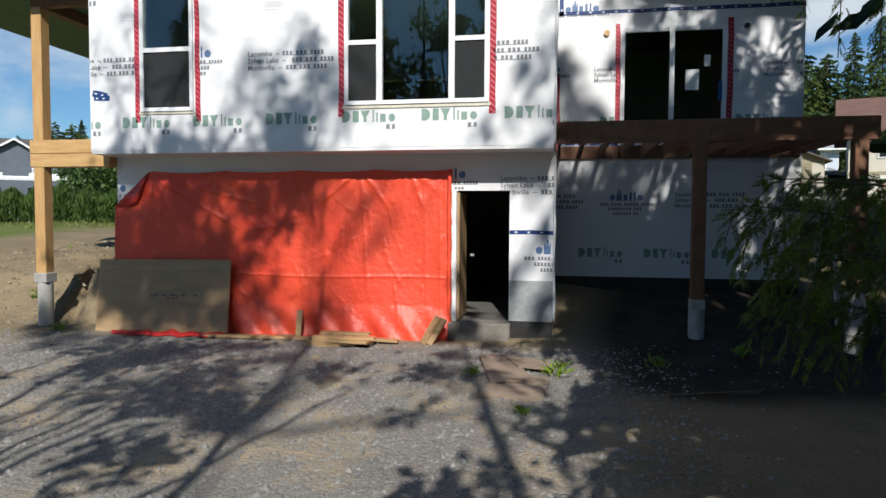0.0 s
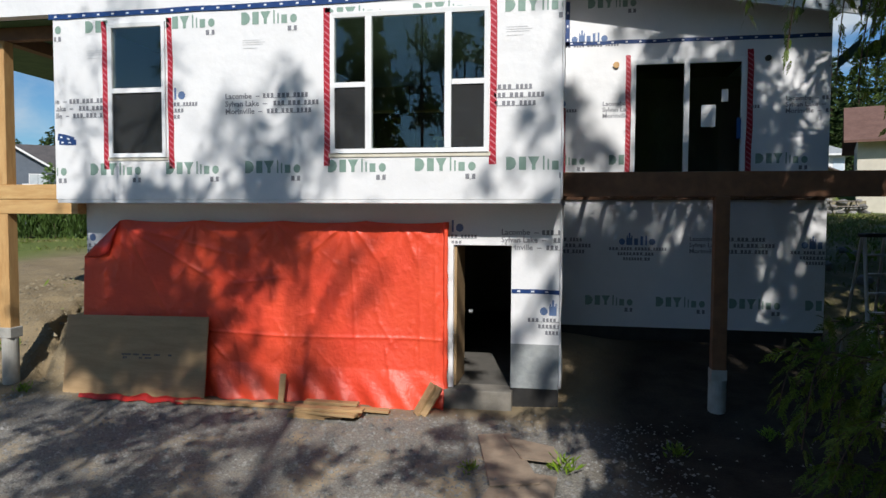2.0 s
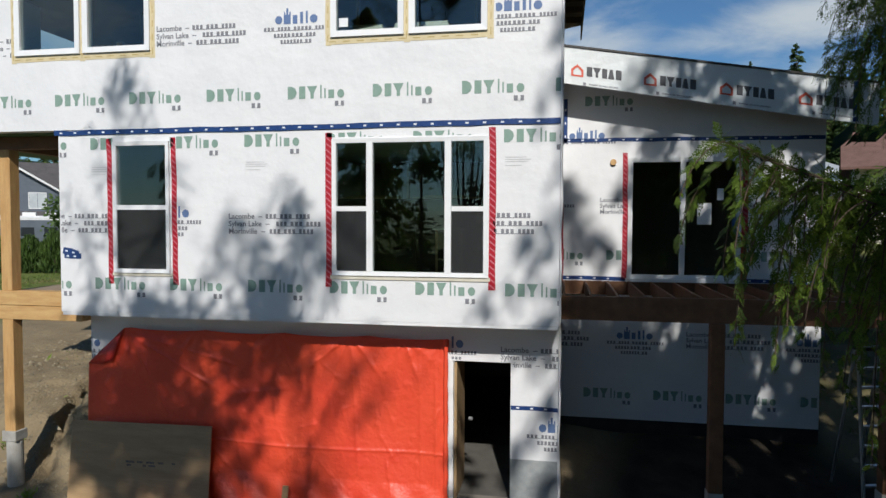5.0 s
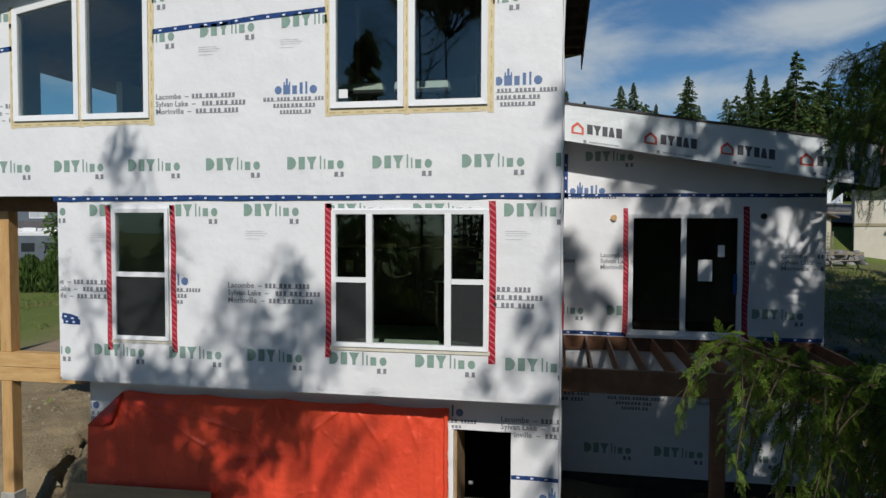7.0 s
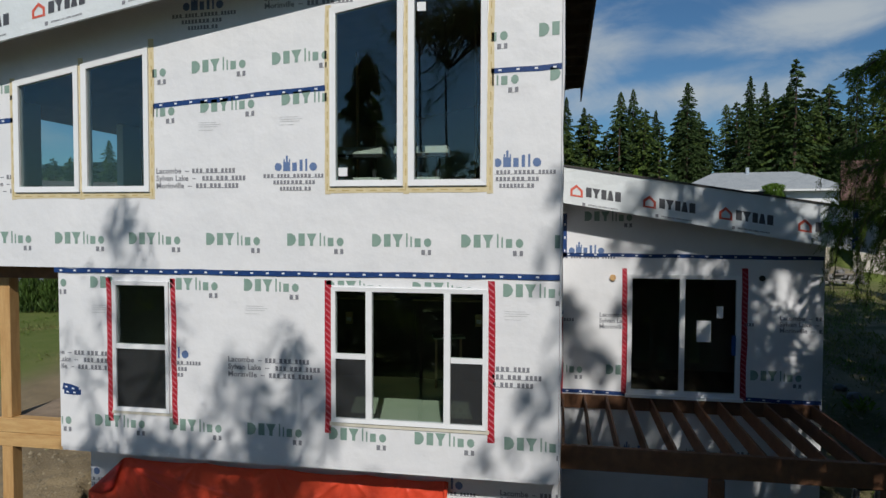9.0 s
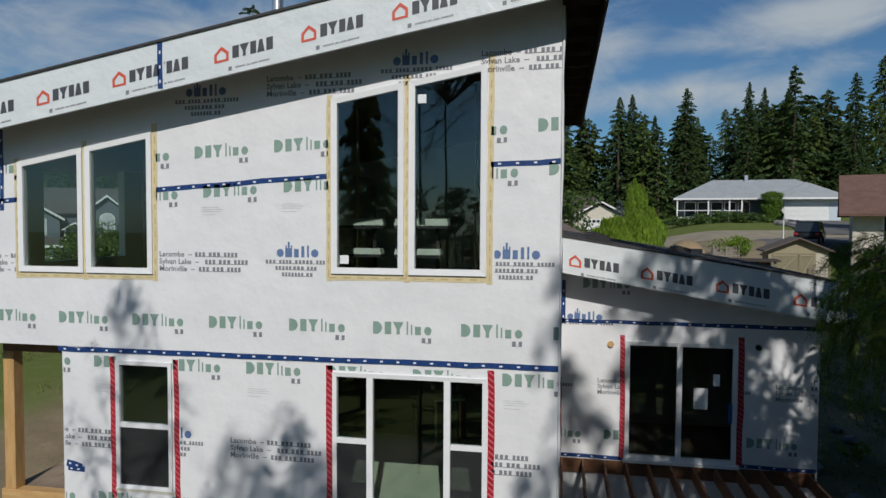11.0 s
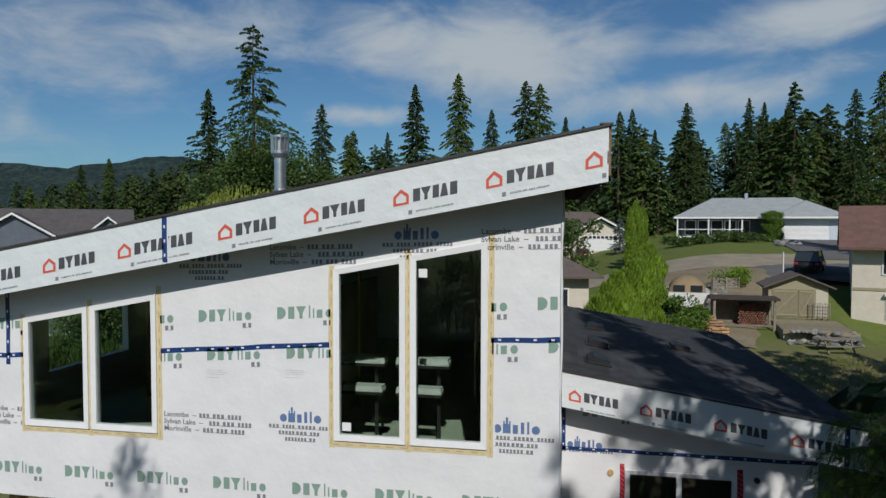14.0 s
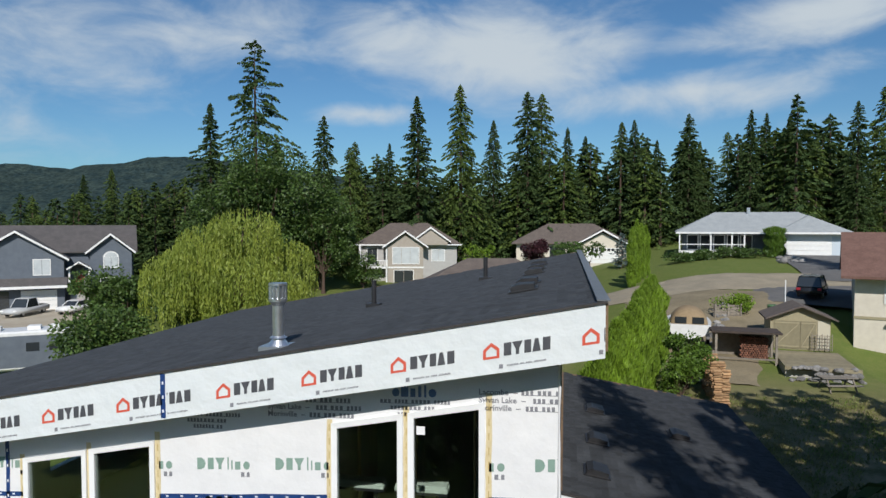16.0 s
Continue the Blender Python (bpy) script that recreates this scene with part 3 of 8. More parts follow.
quick_box("ridge_flashing", 0.50, 0.66, -0.57, MAIN_BACK, roof_z(0.605) + 0.012, roof_z(0.605) + 0.03, M_FLASH, house, "grey metal edge flashing")
for k in range(21):
    x = 0.3 - 0.6 * k
    bm = bmesh.new()
    box(bm, x - 0.02, x + 0.02, -0.50, 0.0, roof_z(x) - 0.42, roof_z(x) - 0.125)
    part("rafter_tail", bm, M_STUD, house)
for k in range(8):
    x = 0.35 + 0.6 * k
    bm = bmesh.new()
    box(bm, x - 0.02, x + 0.02, 2.92, 3.45, wing_z(x) - 0.46, wing_z(x) - 0.125)
    part("rafter_tail", bm, M_STUD, house)
for k in range(13):
    y = 0.6 + 1.05 * k
    quick_box("lookout", 0.03, 0.60, y, y + 0.04, roof_z(0.0) - 0.32, roof_z(0.0) - 0.125, M_ROUGH_WOOD, house)


# windows
def window(label, x0, x1, z0, top, y, uprights=(), rails=(), rim=0.06, screens=()):
    """A vinyl window: x0..x1, sill z0, sloping or level head; uprights are x, rails are (x0, x1, z), screens are (x0, x1, z0, z1)."""
    w = new("window")
    w.parent = house
    w["label"] = label
    yf, yb = y - 0.035, y + 0.06
    bm = bmesh.new()
    outer = [(x0, z0), (x1, z0), (x1, top(x1)), (x0, top(x0))]
    inner = [(x0 + rim, z0 + rim), (x1 - rim, z0 + rim), (x1 - rim, top(x1 - rim) - rim), (x0 + rim, top(x0 + rim) - rim)]
    rows = [[bm.verts.new((px, yy, pz)) for px, pz in ring] for ring, yy in ((outer, yb), (outer, yf), (inner, yf + 0.008), (inner, yb))]
    for a, b in zip(rows, rows[1:] + rows[:1]):
        for k in range(4):
            bm.faces.new((a[k], a[(k + 1) % 4], b[(k + 1) % 4], b[k]))
    part("frame", bm, M_VINYL, w)
    xs = [x0 + rim, *uprights, x1 - rim]
    for u in uprights:
        quick_box("mullion", u - 0.045, u + 0.045, yf + 0.004, yb - 0.01, z0 + rim, top(u) - rim, M_VINYL, w)
    for a, b, z in rails:
        quick_box("rail", a, b, yf + 0.01, yb - 0.015, z - 0.035, z + 0.035, M_VINYL, w)
    for a, b in zip(xs, xs[1:]):
        cuts = [z for ra, rb, z in rails if ra - 0.1 <= (a + b) / 2 <= rb + 0.1]
        lo = z0 + rim
        for c in [*cuts, None]:
            bm = bmesh.new()
            ta, tb = (c, c) if c else (top(a) - rim, top(b) - rim)
            prism(bm, [(a, lo), (b, lo), (b, tb), (a, ta)], y + 0.005, y + 0.011)
            ob = part("pane", bm, M_GLASS, w)
            ob.visible_shadow = False
            lo = c
    for a, b, c, d in screens:
        ob = quick_box("insect_screen", a, b, y - 0.006, y - 0.003, c, d, M_SCREEN, w, "dark insect screen")
    return w


window("white single-hung vinyl window with a dark insect screen", -6.59, -5.66, 3.27, flat(5.23), 0.0, (), [(-6.53, -5.72, 4.25)], screens=[(-6.53, -5.72, 3.33, 4.22)])
window("white triple vinyl window with opening side sashes", -3.14, -0.93, 3.29, flat(5.21), 0.0, (-2.59, -1.48), [(-3.08, -2.64, 4.23), (-1.43, -0.99, 4.23)],
       screens=[(-1.43, -0.99, 3.36, 4.2), (-3.08, -2.64, 3.36, 4.2)])
for a, b in ((-8.22, -7.10), (-7.05, -5.94)):
    window("tall white window with a raked head", a, b, 6.56, top3, -0.012, rim=0.085)
for a, b in ((-3.15, -2.10), (-2.03, -0.95)):
    window("tall white window with a raked head", a, b, 6.62, top4, -0.012, rim=0.085)
quick_box("sticker", -1.91, -1.79, -0.018, -0.014, 8.98, 9.10, M_VINYL, house, "small white glass sticker")
quick_box("sticker", -3.03, -2.90, -0.018, -0.014, 6.76, 6.88, M_VINYL, house, "small white glass sticker")
patio = window("white sliding patio door with stickers on the glass", 1.23, 3.15, 3.04, flat(5.21), 3.45, (2.17,), rim=0.075)
quick_box("sticker", 2.42, 2.66, 3.440, 3.446, 4.02, 4.40, M_VINYL, patio, "white paper sticker")
quick_box("sticker", 2.75, 2.86, 3.440, 3.446, 4.45, 4.66, M_VINYL, patio, "white paper sticker")
quick_box("protective_film", 3.00, 3.07, 3.40, 3.412, 3.80, 4.16, mat("blue_film", (0.02, 0.09, 0.28), 0.4), patio, "blue protective film on the handle")
quick_box("threshold", 1.2, 3.2, 3.36, 3.45, 2.985, 3.04, M_VINYL, patio)

# sills under the middle windows, plywood bucks
quick_box("window_buck", -6.62, -5.63, -0.016, 0.0, 3.225, 3.27, M_BUCK, house)
quick_box("window_buck", -3.17, -0.90, -0.016, 0.0, 3.235, 3.29, M_BUCK, house)

# basement door
door_frame = new("door")
door_frame.parent = house
door_frame["label"] = "basement doorway with an open plywood door leaf"
quick_box("jamb", -1.545, -1.482, 0.52, 0.70, -0.06, 2.02, M_VINYL, door_frame)
quick_box("jamb", -0.652, -0.635, 0.62, 0.78, -0.06, 2.0, M_STUD, door_frame)
quick_box("sill", -1.60, -0.62, 0.42, 0.84, -0.40, -0.07, mat("dusty_concrete", (0.23, 0.21, 0.18), 0.9, color2=(0.17, 0.155, 0.13), scale=5, bump=0.3), door_frame, "dusty concrete door sill", bevel=0.012)
bm = bmesh.new()
box(bm, 0, 0.80, 0, 0.04, -0.05, 1.98, 0.004, m=pose(-1.44, 0.60, 0, 0, 0, 90))
part("door_leaf", bm, M_PLY, door_frame, "plywood door leaf standing open")
bm = bmesh.new()
tube(bm, (-1.36, 1.30, 0.95), (-1.30, 1.30, 0.95), 0.03)
part("handle", bm, M_STEEL, door_frame)

# chimney and roof vents
flue = new("flue")
flue.parent = house
flue["label"] = "shiny steel flue with a vented cap"
cx, cy, cz = -4.10, 0.33, roof_z(-4.1)
bm = bmesh.new()
tube(bm, (cx, cy, cz), (cx, cy, 10.72), 0.085, seg=20)
part("pipe", bm, M_STEEL, flue, smooth=False)
bm = bmesh.new()
tube(bm, (cx, cy, cz - 0.03), (cx, cy, cz + 0.10), 0.19, 0.10, seg=20)
tube(bm, (cx, cy, cz + 0.13), (cx, cy, cz + 0.16), 0.13, 0.09, seg=20)
box(bm, cx - 0.22, cx + 0.22, cy - 0.22, cy + 0.22, cz - 0.045, cz + 0.02)
part("flashing", bm, M_STEEL, flue)
bm = bmesh.new()
tube(bm, (cx, cy, 10.70), (cx, cy, 10.76), 0.09, 0.13, seg=20)
tube(bm, (cx, cy, 10.76), (cx, cy, 10.80), 0.135, seg=20)
tube(bm, (cx, cy, 11.00), (cx, cy, 11.03), 0.135, seg=20)
tube(bm, (cx, cy, 10.80), (cx, cy, 11.0), 0.085, seg=20)
for k in range(12):
    a = k * math.tau / 12
    tube(bm, (cx + 0.12 * math.cos(a), cy + 0.12 * math.sin(a), 10.79), (cx + 0.12 * math.cos(a), cy + 0.12 * math.sin(a), 11.01), 0.016, seg=6)
part("cap", bm, M_STEEL, flue)


def vent(x, y, zf, slope):
    bm = bmesh.new()
    z = zf(x)
    m = Matrix.Translation((x, y, z)) @ Matrix.Rotation(-math.atan(slope), 4, "Y")
    box(bm, -0.26, 0.26, -0.30, 0.30, 0.0, 0.02, m=m)
    lid = [(-0.21, 0.015), (-0.21, 0.085), (-0.09, 0.13), (0.21, 0.10), (0.21, 0.015)]
    for v in prism(bm, lid, -0.25, 0.25):
        v.co = m @ v.co
    return part("roof_vent", bm, M_BLACK, house, "low black plastic roof vent")


for x, y in ((-0.62, 3.0), (-0.62, 4.3), (-0.62, 7.0), (-0.62, 8.4), (-0.62, 10.2)):
    vent(x, y, roof_z, SLOPE)
for x, y in ((0.75, 4.3), (0.85, 6.3), (0.9, 8.8), (2.9, 8.0)):
    vent(x, y, wing_z, -0.16)
for x, y, h in ((-4.05, 5.2, 0.55), (-1.9, 8.0, 0.55)):
    bm = bmesh.new()
    tube(bm, (x, y, roof_z(x)), (x, y, roof_z(x) + h), 0.055, seg=12)
    box(bm, x - 0.15, x + 0.15, y - 0.15, y + 0.15, roof_z(x) - 0.03, roof_z(x) + 0.05)
    part("plumbing_vent", bm, M_BLACK, house, "black plumbing vent pipe")

# ---- deck of the wing ----
deck = thing("deck", "unfinished brown timber deck frame on posts", "deck")
for k in range(12):
    x = 0.10 + 0.385 * k
    bm = bmesh.new()
    box(bm, x - 0.019, x + 0.019, 0.45, 3.40, 2.76, 2.99, 0.003)
    part("joist", bm, M_DECK, deck)
quick_box("ledger", 0.05, 4.45, 3.402, 3.444, 2.74, 2.985, M_DECK, deck)
quick_box("front_beam", 0.05, 4.50, 0.36, 0.448, 2.70, 3.03, M_DECK, deck, bevel=0.006)
for x, zb in ((2.13, 0.30), (4.26, 0.45)):
    p = quick_box("post", x - 0.09, x + 0.09, 0.33, 0.51, zb, 2.70, M_DECK, deck, bevel=0.008)
    bm = bmesh.new()
    tube(bm, (x, 0.42, gz(x, 0.42) - 0.3), (x, 0.42, zb - 0.04), 0.115, seg=18)
    box(bm, x - 0.10, x + 0.10, 0.32, 0.52, zb - 0.04, zb + 0.10)
    part("pier", bm, M_CONCRETE, deck, "round concrete pier with a steel saddle")

# ---- porch at the left ----
porch = thing("porch", "unfinished side porch of pale fir timbers", "porch")
quick_box("post", -8.99, -8.79, 0.42, 0.62, 2.90, 5.20, M_FIR, porch, bevel=0.008)
quick_box("post", -8.99, -8.79, 0.42, 0.62, 0.56, 2.43, M_FIR, porch, bevel=0.008)
quick_box("beam", -9.05, -7.49, 0.40, 0.60, 2.665, 2.90, M_FIR_X, porch, bevel=0.008)
quick_box("beam", -9.05, -7.49, 0.41, 0.61, 2.43, 2.662, M_FIR_X, porch, bevel=0.008)
quick_box("beam", -9.0, -7.55, 0.44, 0.58, 5.20, 5.40, M_DECK, porch)
quick_box("beam", -8.98, -8.80, 0.62, 9.0, 5.20, 5.40, M_DECK, porch)
quick_box("porch_floor", -9.0, -7.53, 0.62, 9.0, 2.84, 2.88, M_OLD_PLY, porch, "weathered sheet floor")
for y in (1.6, 2.6, 3.6):
    quick_box("joist", -9.0, -7.53, y, y + 0.04, 2.62, 2.838, M_DECK, porch)
quick_box("post", -8.99, -8.79, 8.8, 9.0, gz(-8.9, 9) - 0.1, 5.2, M_FIR, porch)
bm = bmesh.new()
tube(bm, (-8.89, 0.52, -0.6), (-8.89, 0.52, 0.46), 0.125, seg=20)
box(bm, -9.02, -8.76, 0.39, 0.65, 0.40, 0.57, 0.01)
part("pier", bm, M_CONCRETE, porch, "pale concrete pier with a square cap")


# ---- printing on the wrap ----
def word_mesh(words, size, gap):
    """Flat letters of several lines, in the xz plane, as (verts, faces)."""
    verts, faces = [], []
    for k, text in enumerate(words):
        cu = bpy.data.curves.new("lines", "FONT")
        cu.body, cu.size, cu.offset, cu.resolution_u = text, size, 0.0022, 2
        ob = new("lines", cu)
        bpy.context.view_layer.update()
        me = bpy.data.meshes.new_from_object(ob.evaluated_get(bpy.context.evaluated_depsgraph_get()))
        base = len(verts)
        verts += [(v.co.x, v.co.y - gap * k) for v in me.vertices]
        faces += [[base + i for i in p.vertices] for p in me.polygons]
        bpy.data.objects.remove(ob)
        bpy.data.curves.remove(cu)
        bpy.data.meshes.remove(me)
    return verts, faces


def rect_mesh(rects):
    verts, faces = [], []
    for x0, x1, z0, z1 in rects:
        b = len(verts)
        verts += [(x0, z0), (x1, z0), (x1, z1), (x0, z1)]
        faces.append([b, b + 1, b + 2, b + 3])
    return verts, faces


def stamp(name, shape, x, z, y, material, parent, slope=0.0, xmin=None, xmax=None, zmin=None, zmax=None, label=""):
    """A flat print at (x, z) on the plane y, clipped to the given limits."""
    bm = bmesh.new()
    vs = [bm.verts.new((x + a, y, z + b + slope * a)) for a, b in shape[0]]
    for f in shape[1]:
        try:
            bm.faces.new([vs[i] for i in f])
        except ValueError:
            pass
    for co, no, v in (((xmin or 0, 0, 0), (-1, 0, 0), xmin), ((xmax or 0, 0, 0), (1, 0, 0), xmax), ((0, 0, zmin or 0), (0, 0, -1), zmin), ((0, 0, zmax or 0), (0, 0, 1), zmax)):
        if v is not None:
            bmesh.ops.bisect_plane(bm, geom=bm.verts[:] + bm.edges[:] + bm.faces[:], plane_co=co, plane_no=no, clear_outer=True)
    if not bm.faces:
        bm.free()
        return None
    me = bpy.data.meshes.new(name)
    bm.to_mesh(me)
    bm.free()
    return finish(name, me, material, parent, label)


def skyline(cols, thin=0.006):
    """One connected flat shape: blocks (x0, x1, height) standing on a hair-thin base line."""
    edges = []
    last = None
    for x0, x1, h in cols:
        if last is not None and x0 > last:
            edges.append((last, x0, thin))
        edges.append((x0, x1, h))
        last = x1
    verts, faces, at = [], [], {}

    def v(x, z):
        k = (round(x, 5), round(z, 5))
        if k not in at:
            at[k] = len(verts)
            verts.append(k)
        return at[k]

    for x0, x1, h in edges:
        lo = [v(x0, 0), v(x1, 0)]
        mid = [v(x1, thin), v(x0, thin)]
        faces.append(lo + mid)
        if h > thin:
            faces.append([mid[1], mid[0], v(x1, h), v(x0, h)])
    return verts, faces


def bar_line(spans, h):
    cols = []
    for a, b in spans:
        n = max(1, round((b - a) / (h * 0.95)))
        w = (b - a) / n
        cols += [(a + w * k, a + w * (k + 0.66), h) for k in range(n)]
    return skyline(cols, h * 0.12)


def moved(shape, dx, dz):
    return [(x + dx, z + dz) for x, z in shape[0]], shape[1]


def bars(line_specs, h):
    out = []
    for z, spans in line_specs:
        for a, b in spans:
            n = max(1, round((b - a) / (h * 0.85)))
            w = (b - a) / n
            out += [(a + w * k, a + w * (k + 0.72), z, z + h) for k in range(n)]
    return rect_mesh(out)


def shapes(polys):
    """Several flat outlines as one print."""
    verts, faces = [], []
    for p in polys:
        b = len(verts)
        verts += p
        faces.append(list(range(b, b + len(p))))
    return verts, faces


def slab(x0, x1, h, z=0.0):
    return [(x0, z), (x1, z), (x1, h), (x0, h)]


def half_round(x, w, h):
    return [(x, 0), (x + 0.5 * w, 0), (x + 0.85 * w, 0.18 * h), (x + w, 0.5 * h), (x + 0.85 * w, 0.82 * h), (x + 0.5 * w, h), (x, h)]


def wedge(x, w, h):
    return [(x + 0.34 * w, 0), (x + 0.66 * w, 0), (x + 0.66 * w, 0.42 * h), (x + w, h), (x, h), (x + 0.34 * w, 0.42 * h)]


def disc(x, w, h):
    return [(x + w * (0.5 + 0.5 * math.cos(a)), h * (0.5 + 0.5 * math.sin(a))) for a in (math.tau * (k + 0.5) / 10 for k in range(10))]


CAP = 0.175
MARK = shapes([half_round(0, 0.135, CAP), slab(0.17, 0.265, CAP), wedge(0.29, 0.15, CAP), slab(0.485, 0.507, CAP * 1.06), slab(0.545, 0.567, 0.14), slab(0.605, 0.69, 0.118), disc(0.735, 0.105, 0.122)])
SUBMARK = moved(skyline([(0.70, 0.752, 0.07), (0.79, 0.835, 0.07)], 0.004), 0, -0.11)
EMBLEM = shapes([disc(0.0, 0.11, 0.12), slab(0.13, 0.235, 0.13), slab(0.135, 0.155, 0.17, 0.13), slab(0.17, 0.20, 0.22, 0.13), slab(0.215, 0.235, 0.17, 0.13), slab(0.265, 0.335, 0.12), slab(0.375, 0.42, 0.16), slab(0.46, 0.49, 0.17), disc(0.52, 0.115, 0.12)])
EMBLEM_LINES = [moved(bar_line(s, 0.055), 0, z) for z, s in ((-0.095, [(-0.17, 0.0), (0.04, 0.24), (0.28, 0.56), (0.60, 0.84)]), (-0.185, [(-0.02, 0.24), (0.25, 0.43), (0.46, 0.62)]), (-0.275, [(0.08, 0.42), (0.45, 0.56)]))]
TOWNS = [moved(word_mesh([w], 0.112, 0.1), 0, -0.108 * k) for k, w in enumerate(("Lacombe  –", "Sylvan Lake  –", "Morinville  –"))]
NUMBERS = [moved(bar_line(s, 0.068), 0, z) for z, s in ((0.0, [(0.58, 0.76), (0.80, 1.00), (1.04, 1.27)]), (-0.108, [(0.74, 0.92), (0.96, 1.16), (1.20, 1.43)]), (-0.216, [(0.64, 0.82), (0.86, 1.05), (1.09, 1.32)]))]
FINE = rect_mesh([(0, 0.28, 0, 0.006), (0, 0.34, -0.03, -0.024), (0, 0.3, -0.06, -0.054), (0, 0.22, -0.11, -0.104)])


def wordmark(x, z, y, parent, **k):
    stamp("wordmark", MARK, x, z - CAP / 2, y, M_GREEN_PRINT, parent, label="green block-shaped wordmark", **k)
    stamp("print", SUBMARK, x, z - CAP / 2, y, M_GREY_PRINT, parent, **k)


def towns(x, z, y, parent, **k):
    for line in TOWNS:
        stamp("print", line, x, z - 0.035, y, M_GREY_PRINT, parent, label="grey town name", **k)
    for line in NUMBERS:
        stamp("print", line, x, z - 0.035, y, M_GREY_PRINT, parent, label="grey bar", **k)


def emblem(x, z, y, parent, **k):
    stamp("emblem", EMBLEM, x, z, y, M_BLUE_PRINT, parent, label="blue block-shaped emblem", **k)
    for line in EMBLEM_LINES:
        stamp("print", line, x, z, y, M_GREY_PRINT, parent, **k)


PM, PU, PL, PW = -0.004, -0.016, 0.586, 3.446
for k in range(7):
    wordmark(-0.69 - 1.247 * k, 3.13 - 0.006 * k, PM, middle_wall, xmin=-7.5, xmax=0.028)
for k in range(7):
    x = -0.72 - 1.25 * k
    if k in (1, 2):
        wordmark(x, 5.21, PM, middle_wall, zmin=5.235)
    elif k == 5:
        wordmark(x, 5.205, PM, middle_wall, xmax=-6.6)
    elif k == 4:
        wordmark(x, 5.205, PM, middle_wall, xmin=-5.65)
    else:
        wordmark(x, 5.21, PM, middle_wall, xmin=-7.5, xmax=0.028)
for k in range(9):
    wordmark(-0.04 - 1.252 * k, 5.87, PU, upper_wall, xmax=0.028)
for x, lim in ((-0.27, dict(xmax=0.028)), (-1.52, dict(xmin=-0.9)), (-4.01, dict(xmax=-3.2)), (-5.25, {}), (-6.5, dict(xmin=-5.88)), (-8.99, dict(xmax=-8.25))):
    wordmark(x, 8.65 + 0.06 * (x + 0.27), PU, upper_wall, slope=0.06, **lim)
for x, lim in ((-0.12, dict(xmax=0.028)), (-1.37, dict(xmin=-0.9)), (-3.87, dict(xmax=-3.2)), (-5.12, {}), (-6.37, dict(xmin=-5.88))):
    wordmark(x, 7.87 + 0.058 * (x + 3.6), PU, upper_wall, slope=0.058, **lim)
towns(-7.84, 4.12, PM, middle_wall, xmin=-7.5, xmax=-6.7)
towns(-4.73, 4.12, PM, middle_wall)
towns(-1.61, 4.14, PM, middle_wall, xmin=-0.86)
emblem(-5.99, 4.10, PM, middle_wall, xmin=-5.57)
towns(-5.84, 6.86, PU, upper_wall)
towns(-8.96, 6.80, PU, upper_wall, xmax=-8.3)
towns(-1.04, 9.62, PU, upper_wall, slope=0.02, xmax=0.028)
towns(-4.12, 9.38, PU, upper_wall, slope=0.02)
emblem(-3.98, 6.84, PU, upper_wall, xmax=-3.25)
emblem(-0.86, 6.86, PU, upper_wall, xmin=-0.84)
emblem(-7.1, 6.76, PU, upper_wall, zmax=6.52)
emblem(-2.26, 9.50, PU, upper_wall, slope=0.02)
emblem(-5.38, 9.16, PU, upper_wall, slope=0.02)
for x, z, pa, y in ((-4.45, 4.90, middle_wall, PM), (-0.7, 4.92, middle_wall, PM), (-6.95, 4.85, middle_wall, PM), (-5.15, 7.55, upper_wall, PU), (-3.9, 7.6, upper_wall, PU)):
    stamp("print", FINE, x, z, y, M_PALE_PRINT, pa)
towns(-0.80, 2.20, PL, lower_wall, xmax=0.028, zmin=2.02)
towns(-0.80, 2.20, PL, lower_wall, xmin=-0.62, xmax=0.028, zmax=2.02)
emblem(-0.24, 1.02, PL, lower_wall, xmax=0.028)
emblem(-1.98, 2.20, PL, lower_wall, xmin=-1.56, zmin=2.03)
emblem(-7.95, 2.0, PL, lower_wall, xmin=-7.47)
towns(0.73, 4.46, PW, wing_wall, xmax=1.17)
towns(3.79, 4.48, PW, wing_wall, xmax=4.49)
emblem(-0.55, 4.42, PW, wing_wall, xmin=0.04)
emblem(2.55, 4.42, PW, wing_wall, xmin=3.22)
wordmark(3.33, 3.46, PW, wing_wall)
wordmark(0.86, 3.46, PW, wing_wall, xmax=1.17)
wordmark(-0.40, 3.46, PW, wing_wall, xmin=0.04)
emblem(0.17, 5.56, PW, wing_wall, zmin=5.48)
wordmark(0.45, 6.25, PW, wing_wall)
emblem(1.06, 1.93, PW, wing_wall)
emblem(4.11, 1.90, PW, wing_wall, xmax=4.49)
towns(2.27, 2.05, PW, wing_wall)
towns(-0.85, 2.02, PW, wing_wall, xmin=0.04)
for k in range(4):
    wordmark(0.48 + 1.24 * k, 0.92, PW, wing_wall, xmax=4.49)

ROOFMARK = shapes([slab(0.24, 0.335, 0.165), wedge(0.345, 0.135, 0.165), slab(0.50, 0.585, 0.165), [(0.60, 0), (0.705, 0), (0.675, 0.165), (0.63, 0.165)], slab(0.73, 0.825, 0.165)])
ROOFLINE = moved(bar_line([(0.30, 0.45), (0.47, 0.52), (0.54, 0.62), (0.64, 0.80)], 0.022), 0, -0.12)
ROOFDOT = rect_mesh([(0.20, 0.25, -0.14, -0.085)])


